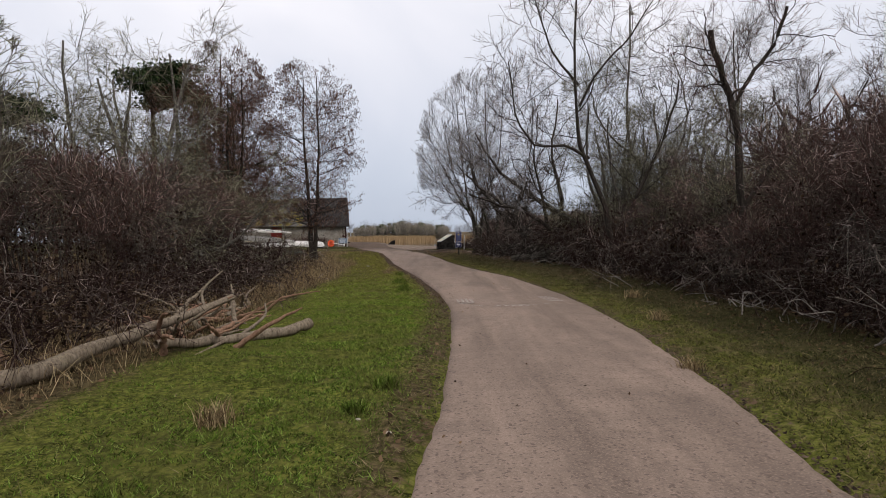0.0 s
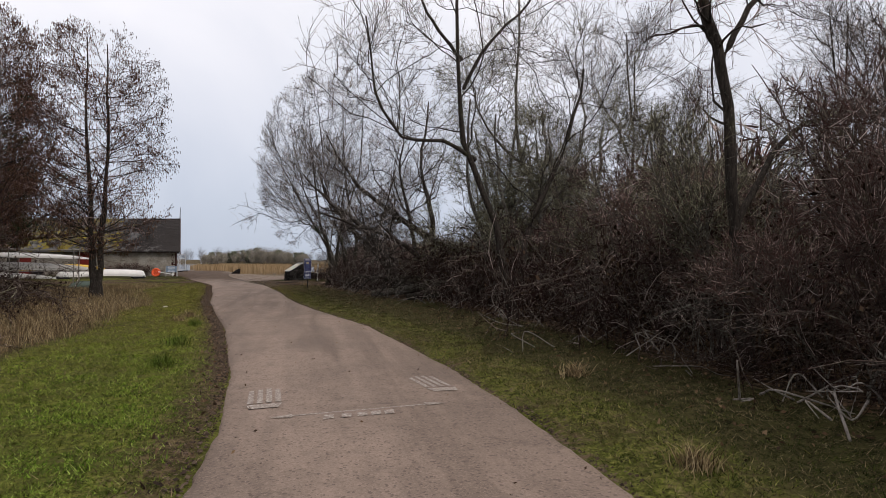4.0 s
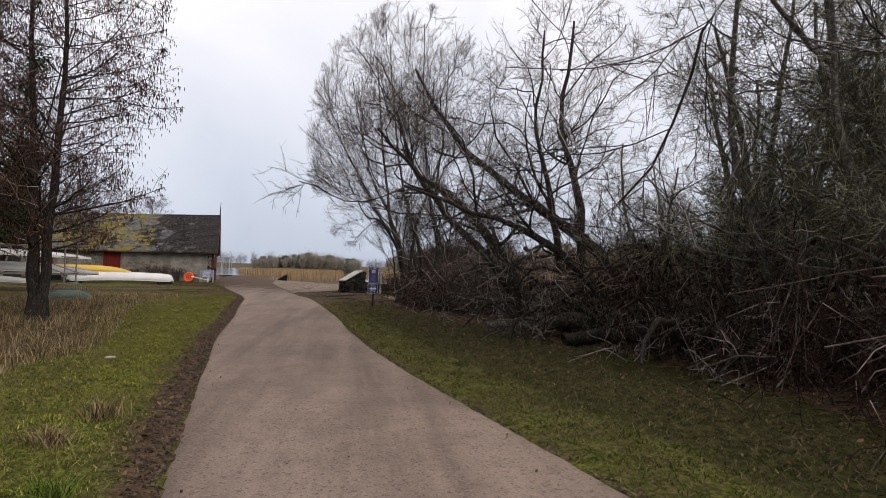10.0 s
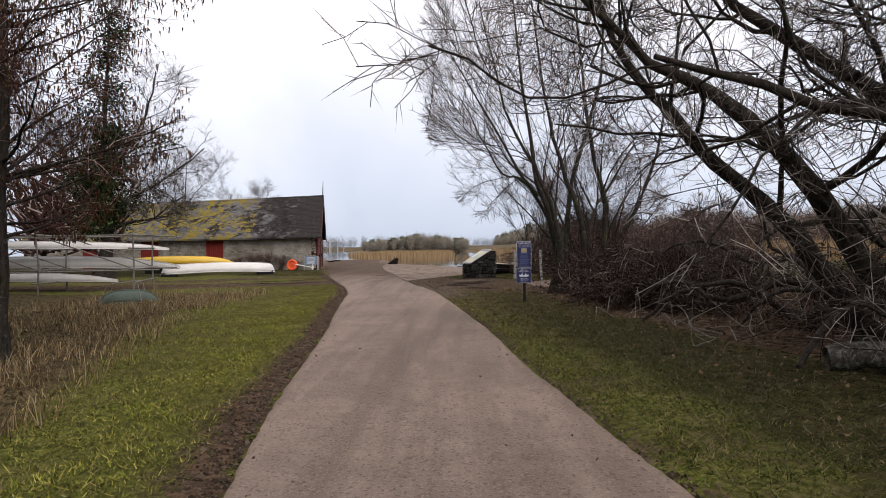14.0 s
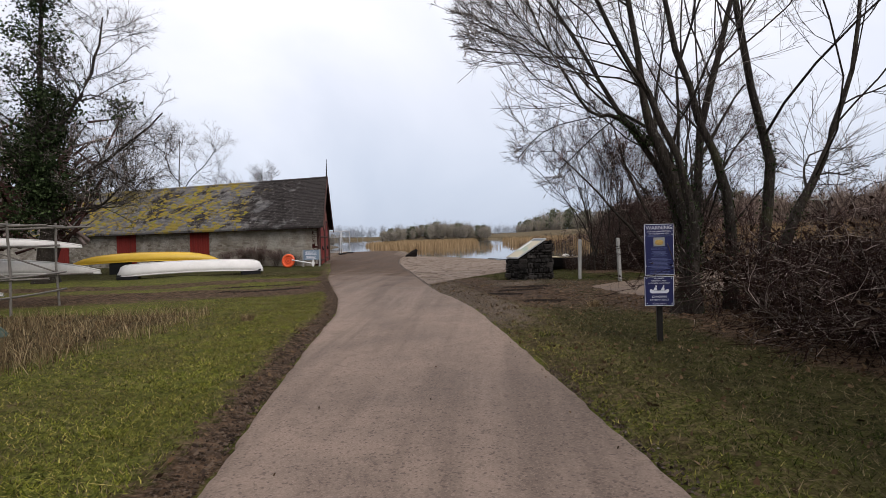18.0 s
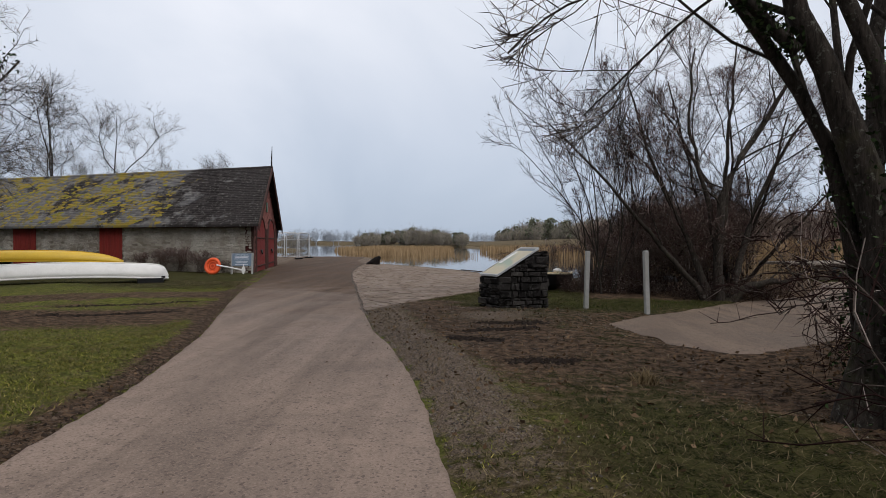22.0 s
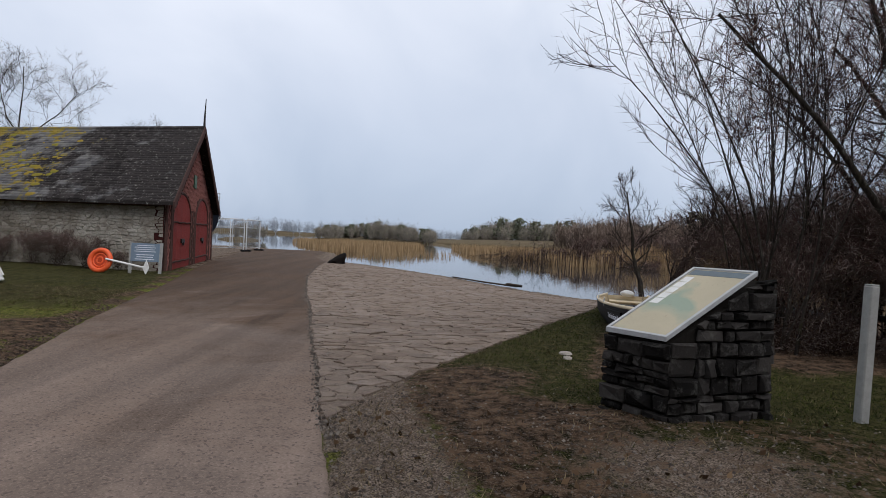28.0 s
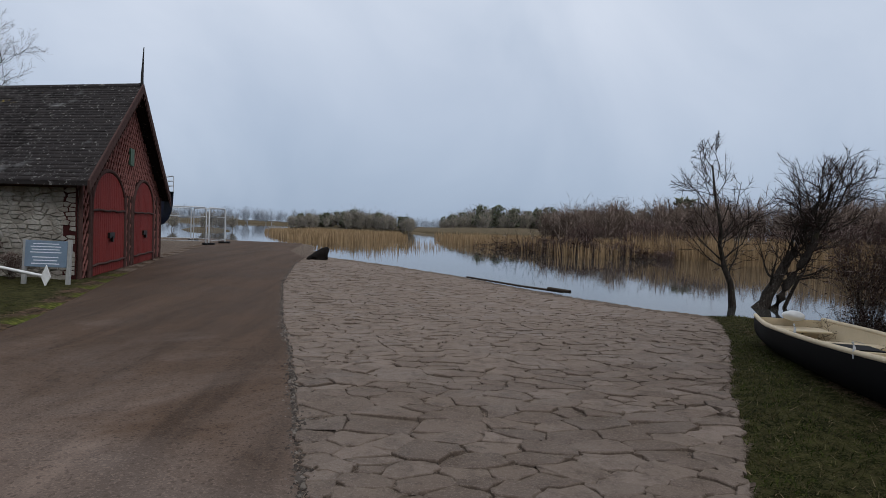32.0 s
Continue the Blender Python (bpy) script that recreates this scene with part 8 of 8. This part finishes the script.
ngon = bmesh.new()
for v, f in cut_[300:]:
    add_stone(ngon, v, f)
tagged(part("rubble_beyond", ngon, M_RUBBLE, side), kind="stuff")

slates = []
rows_ = int(sl / 0.2)
for i in range(rows_):
    f0, f1 = i / rows_, (i + 1.25) / rows_
    v = -0.42 - (0.15 if i % 2 else 0.0)
    while v < BL + 0.25:
        w = rw.uniform(0.24, 0.34)
        slates.append((v, v + w - 0.012, f0, min(f1, 1.0)))
        v += w
U0, U1, ZE = -0.38, GW / 2, EAVE - 0.12 + 0.09


def slate_vf(v0, v1, f0, f1):
    v0, v1 = max(v0, -0.42), min(v1, BL + 0.3)
    t = 0.028 + rw.uniform(0, 0.01)
    p = []
    for f, up_ in ((f0 - rw.uniform(0, 0.004), t), (f1, 0.008)):
        for v in (v0, v1):
            p.append((U0 + (U1 - U0) * f - 0.02 * up_, v, ZE + (RIDGE + 0.09 - ZE) * f + up_))
    for v in (v0, v1):
        p.append((U0 + (U1 - U0) * f0, v, ZE + (RIDGE + 0.09 - ZE) * f0 + t - 0.03))
    return housed(p), np.array([[0, 1, 3, 2], [4, 5, 1, 0]])


slates.sort(key=lambda s: s[0])
for s in slates[:300]:
    v, f = slate_vf(*s)
    put("slate", raw_mesh("slate", v, f), M_SLATE, near_slope)
put("slates_beyond", joined([slate_vf(*s) for s in slates[300:]], False, "slates"), M_SLATE, near_slope, kind="stuff")
rm = np.random.default_rng(66)
n = Nodes("yellow_green_moss", 1.0, 0.05)
M_MOSS = n.done(n.mix(n.ramp(n.island(), (0.3, 0.0), (0.8, 1.0)), (0.15, 0.135, 0.025), (0.21, 0.15, 0.03)))
tuft = []
for _ in range(520):
    v = abs(rm.normal(0, 1)) * 3 + rm.choice([5.5, 9, 13, 17, 22])
    f = rm.beta(1.6, 1.8)
    if v > BL:
        continue
    c_ = housed([(U0 + (U1 - U0) * f, v, ZE + (RIDGE + 0.09 - ZE) * f + 0.02)])[0]
    k_ = 7
    a_ = np.arange(k_) * 2 * np.pi / k_
    s_ = rm.uniform(0.05, 0.2)
    ring_ = c_ + np.stack([np.cos(a_) * s_ * rm.uniform(0.7, 1.5), np.sin(a_) * s_ * 0.5, np.sin(a_) * s_ * 0.45], -1)
    vv = np.concatenate([ring_, [c_ + (0, -0.03, 0.05)]])
    tuft.append((vv, np.array([[i, (i + 1) % k_, k_] for i in range(k_)])))
put("moss", joined(tuft, True, "moss"), M_MOSS, near_slope, "cushions of yellow-green moss", kind="stuff")
random.seed(31)
for v, s in ((1.6, 0.22), (3.0, 0.34), (4.2, 0.42), (5.4, 0.36), (6.8, 0.3), (10.8, 0.34), (12.6, 0.3)):
    x, y, _ = house(-0.55, v, 0)
    c_ = copied(bush_b, x, y, random.uniform(0, 360), s)
    c_["label"] = "straggly bare shrub against the boathouse wall"

# ---- grass, litter and dead stalks ----
n = Nodes("grass_blades", 0.85, 0.05)
c = n.ramp(n.island(), (0.0, (0.008, 0.013, 0.002)), (0.4, (0.056, 0.075, 0.011)), (0.8, (0.150, 0.168, 0.028)), (1.0, (0.29, 0.25, 0.10)))
sep = n.node("ShaderNodeSeparateXYZ")
n.link(n.co, sep.inputs["Vector"])
further = n.ramp(n.math("MULTIPLY", sep.outputs["Y"], 0.02), (0.1, 0.0), (0.36, 1.0), (0.9, 1.0), (1.0, 0.2))
lane_side = n.ramp(n.math("MULTIPLY", n.math("SUBTRACT", 1.2, sep.outputs["X"]), 0.8), (0.0, 0.0), (1.0, 1.0))
lush = n.ramp(n.math("MULTIPLY", sep.outputs["Y"], 0.04), (0.5, 1.0), (1.0, 0.0))
c = n.mix(n.math("MULTIPLY", n.math("MULTIPLY", lush, lane_side), 0.9), c, n.mix(1.0, c, (0.70, 1.12, 0.75), "MULTIPLY"))
c = n.mix(n.math("MULTIPLY", n.math("MULTIPLY", further, lane_side), 0.8), c, n.mix(1.0, c, (2.1, 1.9, 1.7), "MULTIPLY"))
M_BLADE = n.done(n.mix(n.ramp(n.noise(1.1, 5, 0.7), (0.42, 0.0), (0.60, 0.85)), c, n.mix(0.6, c, (0.095, 0.078, 0.026))))
# Bank grass tone, reused to paint shade into the grass under the brush.
n = Nodes("deep_green_and_shaded_grass", 0.85, 0.05)
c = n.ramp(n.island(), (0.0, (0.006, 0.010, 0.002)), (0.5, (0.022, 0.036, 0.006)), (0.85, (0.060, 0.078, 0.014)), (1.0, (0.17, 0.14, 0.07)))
M_DEEP_SHADED = n.done(n.mix(n.ramp(n.noise(1.6, 5, 0.7), (0.46, 0.0), (0.60, 0.85)), c, n.mix(0.65, c, (0.045, 0.032, 0.016))))
n = Nodes("dead_grass", 0.9, 0.04)
M_STRAW = n.done(n.ramp(n.island(), (0.0, (0.045, 0.03, 0.017)), (0.5, (0.17, 0.12, 0.063)), (1.0, (0.38, 0.305, 0.18))))
n = Nodes("matted_thatch", 0.9, 0.04)
M_THATCH = n.done(n.ramp(n.island(), (0.0, (0.016, 0.012, 0.007)), (0.55, (0.085, 0.064, 0.034)), (1.0, (0.24, 0.19, 0.11))))
n = Nodes("leaf_litter", 0.9, 0.04)
M_LEAF = n.done(n.ramp(n.island(), (0.0, (0.035, 0.024, 0.016)), (0.5, (0.095, 0.058, 0.034)), (1.0, (0.20, 0.135, 0.08))))
rg = np.random.default_rng(88)


def scatter(count, x0, x1, y0, y1, power=1.0):
    return rg.uniform(x0, x1, count), y0 + (y1 - y0) * rg.uniform(0, 1, count) ** power


def off_paving(x, y):
    return ~(inside(SPUR, x, y) | inside(SLIP, x, y) | inside(LAKE, x, y)) & ((x < edge_x(ROAD_L, y) - 0.02) | (x > edge_x(ROAD_R, y) + 0.02))


y = rg.uniform(1.8, 64, 1150000)
side_ = rg.uniform(0, 1, len(y)) < 0.5
off_ = np.abs(rg.normal(0, 2.1, len(y)))
x = np.where(side_, edge_x(ROAD_L, y) - off_, edge_x(ROAD_R, y) + off_)
cv = cover(x, y)
keep = off_paving(x, y) & ~((y > 53.5) & (x > -2.6)) & (rg.uniform(0, 1, len(x)) > cv[:, 0] * 1.6) & (rg.uniform(0, 1, len(x)) > cv[:, 2] * 1.5) & (rg.uniform(0, 1, len(x)) > cv[:, 1] * 1.15) & (wave(x, y, 0.35, 41) + 0.6 * wave(x, y, 1.1, 42) + 0.7 * wave(x, y, 0.13, 43) > -0.35 - 0.3 * (x < 0))
x, y = x[keep][:620000], y[keep][:620000]
tall = 1 + 0.7 * smooth01(wave(x, y, 0.7, 12) * 2 - 0.8) - 0.4 * smooth01((y - 35) / 20)
dark_turf = x - edge_x(ROAD_R, y) > 0.55 + 0.5 * wave(x, y, 0.9, 44) + 0.6 * rg.normal(0, 1, len(x))
dark_turf |= (y > 58) & (rg.uniform(0, 1, len(x)) < 0.85)
for sel, mat, words_ in ((~dark_turf, M_BLADE, "short green winter grass on the verges"), (dark_turf, M_DEEP_SHADED, "dark green grass by the boathouse, and below the brush with its shade painted in")):
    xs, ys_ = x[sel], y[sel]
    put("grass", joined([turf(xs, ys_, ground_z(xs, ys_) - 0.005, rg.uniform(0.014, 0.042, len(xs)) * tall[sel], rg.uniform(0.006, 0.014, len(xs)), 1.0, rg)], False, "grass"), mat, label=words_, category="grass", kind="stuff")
x, y = rg.uniform(-2.8, 5.5, 180000), rg.uniform(51.4, 67, 180000)
cv = cover(x, y)
keep = off_paving(x, y) & (rg.uniform(0, 1, len(x)) > cv[:, 0] * 1.6) & (rg.uniform(0, 1, len(x)) > cv[:, 1] * 1.3) & (rg.uniform(0, 1, len(x)) > cv[:, 2]) & (x > edge_x(ROAD_R, y) + 0.3)
x, y = x[keep][:80000], y[keep][:80000]
put("grass", joined([turf(x, y, ground_z(x, y) - 0.005, rg.uniform(0.02, 0.06, len(x)), rg.uniform(0.005, 0.012, len(x)), 0.8, rg)], False, "grass"), M_DEEP_SHADED, label="deep green grass and brown thatch between the slip and the bank", category="grass", kind="stuff")
y = rg.uniform(1.8, 62, 420000)
side_ = rg.uniform(0, 1, len(y)) < 0.5
off_ = np.abs(rg.normal(0, 2.8, len(y)))
x = np.where(side_, edge_x(ROAD_L, y) - off_, edge_x(ROAD_R, y) + off_)
cv = cover(x, y)
keep = off_paving(x, y) & (rg.uniform(0, 1, len(x)) < cv[:, 1] * 0.9 + 0.05 + 0.22 * (x > edge_x(ROAD_R, y)) + 0.34 * (x < edge_x(ROAD_L, y) - 0.5) * (y > 14) * (y < 50)) & (rg.uniform(0, 1, len(x)) > cv[:, 0])
x, y = x[keep][:210000], y[keep][:210000]
put("dead_grass", joined([turf(x, y, ground_z(x, y) - 0.005, rg.uniform(0.02, 0.06, len(x)), rg.uniform(0.004, 0.010, len(x)), 1.4, rg)], False, "dead_grass"), M_THATCH, label="matted straw-coloured dead grass", category="grass", kind="stuff")
x, y = scatter(52000, -12.0, -3.6, 20, 46)
bl = -4.0 - 3.0 * smooth01((y - 27) / 14)
keep = (x < bl) & (wave(x, y, 2.2, 31) > -0.35)
x, y = x[keep][:26000], y[keep][:26000]
put("dead_stalks", joined([blades(x, y, ground_z(x, y), rg.uniform(0.08, 0.48, len(x)) * (0.7 + 0.3 * wave(x, y, 3, 5)), 0.009, 0.45, rg, 0.4)], False, "dead_stalks"), M_STRAW, label="tall pale dead stalks under the alders", category="dead stalks", kind="stuff")
x, y = scatter(30000, -9.0, -3.2, 4, 24)
keep = (x < -3.6 + 0.25 * wave(y, 0 * y, 3, 2))
x, y = x[keep][:15000], y[keep][:15000]
put("dead_stalks", joined([blades(x, y, ground_z(x, y), rg.uniform(0.06, 0.4, len(x)), 0.008, 0.5, rg, 0.4)], False, "dead_stalks"), M_STRAW, label="brown dead bracken and stalks at the brush's foot", category="dead stalks", kind="stuff")
x, y = scatter(80000, -13, 14, 2, 53)
cv = cover(x, y)
keep = off_paving(x, y) & (rg.uniform(0, 1, len(x)) < (cv[:, 1] - 0.4) * 1.6)
x, y = x[keep][:34000], y[keep][:34000]
put("fallen_leaves", leaf_mesh("fallen_leaves", np.stack([x, y, ground_z(x, y) + 0.012], -1), 0.035, rg), M_LEAF, label="brown fallen leaves under the brush", category="leaves", kind="stuff")
x, y = scatter(2600, -3.0, 3.3, 0.5, 60)
keep = (x > edge_x(ROAD_L, y) - 0.25) & (x < edge_x(ROAD_R, y) + 0.3) & ((np.abs(x - edge_x(ROAD_L, y)) < 0.3) | (np.abs(x - edge_x(ROAD_R, y)) < 0.35) | (rg.uniform(0, 1, len(x)) < 0.10))
x, y = x[keep], y[keep]
put("road_debris", leaf_mesh("road_debris", np.stack([x, y, np.full(len(x), 0.04)], -1), 0.018, rg), M_LEAF, label="scattered leaf scraps and grit on the lane", category="debris", kind="stuff")


# clods of mud turned up along the lane's edge, grit by the slip
def lumps(name, x, y, size, mat, label, category):
    k_ = len(x)
    base_ = np.array([(1, 0, 0), (0, 1, 0), (-1, 0, 0), (0, -1, 0), (0.2, 0.1, 0.8)])
    v = base_[None] * rg.uniform(0.6, 1.4, (k_, 5, 1)) * size[:, None, None]
    a_ = rg.uniform(0, 6.28, k_)
    c_, s_ = np.cos(a_)[:, None], np.sin(a_)[:, None]
    v = np.stack([v[..., 0] * c_ - v[..., 1] * s_ + x[:, None], v[..., 0] * s_ + v[..., 1] * c_ + y[:, None], v[..., 2] + ground_z(x, y)[:, None] - 0.002], -1)
    f_ = np.array([[0, 1, 4], [1, 2, 4], [2, 3, 4], [3, 0, 4]])[None] + 5 * np.arange(k_)[:, None, None]
    put(name, raw_mesh(name, v.reshape(-1, 3), f_.reshape(-1, 3)), mat, label=label, category=category, kind="stuff")


n = Nodes("mud_clods", 0.9, 0.1)
M_CLOD = n.done(n.ramp(n.island(), (0.0, (0.012, 0.008, 0.006)), (0.6, (0.05, 0.034, 0.024)), (1.0, (0.11, 0.08, 0.058))))
n = Nodes("loose_grit", 0.9, 0.15)
M_GRIT = n.done(n.ramp(n.island(), (0.0, (0.03, 0.024, 0.02)), (0.6, (0.075, 0.062, 0.052)), (1.0, (0.19, 0.165, 0.14))))
y = rg.uniform(5, 60, 24000)
x = edge_x(ROAD_L, y) - np.abs(rg.normal(0, 0.2, len(y))) + 0.03
keep = rg.uniform(0, 1, len(y)) < smooth01((y - 6) / 14) + 0.15
lumps("mud_clods", x[keep], y[keep], rg.uniform(0.004, 0.015, keep.sum()) * rg.choice([0.6, 1, 1, 1.9], keep.sum()), M_CLOD, "dark mud clods turned up along the lane's edge", "mud")
x, y = rg.uniform(-3, 2.4, 60000), rg.uniform(36, 57, 60000)
cv = cover(x, y)
keep = (rg.uniform(0, 1, len(x)) < cv[:, 2] + 0.2 * cv[:, 0]) & ~inside(SLIP, x, y) & (x > edge_x(ROAD_R, y) - 0.1)
lumps("loose_grit", x[keep][:15000], y[keep][:15000], rg.uniform(0.004, 0.018, len(x[keep][:15000])), M_GRIT, "loose grit and pebbles beside the lane", "gravel")
x, y = rg.uniform(-7, 2.6, 60000), rg.uniform(52.6, 72, 60000)
keep = inside(SLIP, x, y)
lumps("loose_grit", x[keep][:26000], y[keep][:26000], rg.uniform(0.004, 0.016, len(x[keep][:26000])), M_GRIT, "loose grit lying in the joints of the slip", "gravel")
y = rg.uniform(52, 78, 7000)
x = edge_x(ROAD_R, y) + rg.normal(0.02, 0.07, len(y))
lumps("loose_grit", x, y, rg.uniform(0.008, 0.028, len(x)), M_GRIT, "loose grit between the lane and the slip", "gravel")
y = rg.uniform(2, 40, 5000)
x = edge_x(ROAD_R, y) + np.abs(rg.normal(0, 0.10, len(y))) - 0.04
lumps("loose_grit", x, y, rg.uniform(0.005, 0.022, len(x)), M_CLOD, "dark grit and crumbs along the lane's edge", "gravel")

n = Nodes("wet_black_mud", 0.85, 0.08)
M_WET = n.done(n.ramp(n.island(), (0.0, (0.006, 0.0045, 0.0035)), (1.0, (0.028, 0.019, 0.014))))
rut = []
for x0, y0, x1, y1 in ((-0.75, 49.3, 0.5, 49.6), (-0.5, 50.3, 0.75, 50.0), (-1.0, 48.5, -0.2, 48.3), (-0.2, 46.6, 0.7, 46.9), (-9.6, 51.2, -7.2, 51.9), (-10.5, 53.0, -7.6, 53.9)):
    f_ = rg.uniform(0, 1, 420)
    rut.append(np.stack([x0 + (x1 - x0) * f_ + rg.normal(0, 0.05, 420), y0 + (y1 - y0) * f_ + rg.normal(0, 0.07, 420)], -1))
rut = np.concatenate(rut)
lumps("mud_ruts", rut[:, 0], rut[:, 1], rg.uniform(0.01, 0.045, len(rut)), M_WET, "wet black ruts pressed into the mud", "mud")


def tussock(x, y, label, s, k, mat, seed):
    r_ = np.random.default_rng(seed)
    ob_ = thing("grass_tussock", label, "grass", "tussocks", m=pose(x, y, float(ground_z(x, y))))
    a_ = np.abs(r_.normal(0, 0.09 * s, (2, k))) * r_.choice([-1, 1], (2, k))
    put("blade_tuft", joined([blades(a_[0], a_[1], np.zeros(k), r_.uniform(0.1, 0.28, k) * s, 0.008, 0.55, r_, 0.3)], False, "tuft"), mat, ob_, kind="stuff")


for i, (x, y, s, mt) in enumerate([(-0.55, 5.9, 0.7, 0), (-0.75, 5.1, 0.6, 0), (2.95, 6.9, 0.9, 1), (-1.25, 18.1, 1.2, 0), (-1.0, 15.8, 1.0, 0), (-1.5, 21.5, 0.8, 0), (-2.0, 23.6, 1.0, 1), (-2.1, 22.8, 0.9, 1), (-1.9, 4.9, 0.9, 1), (-6.0, 44.4, 0.7, 1), (1.2, 45.7, 0.7, 1), (3.9, 10.5, 0.9, 1), (4.6, 14, 1.0, 1)]):
    tussock(x, y, ("dark green grass tussock on the verge", "straw-brown grass tussock on the verge")[mt], s, 220, (M_BLADE, M_STRAW)[mt], 300 + i)
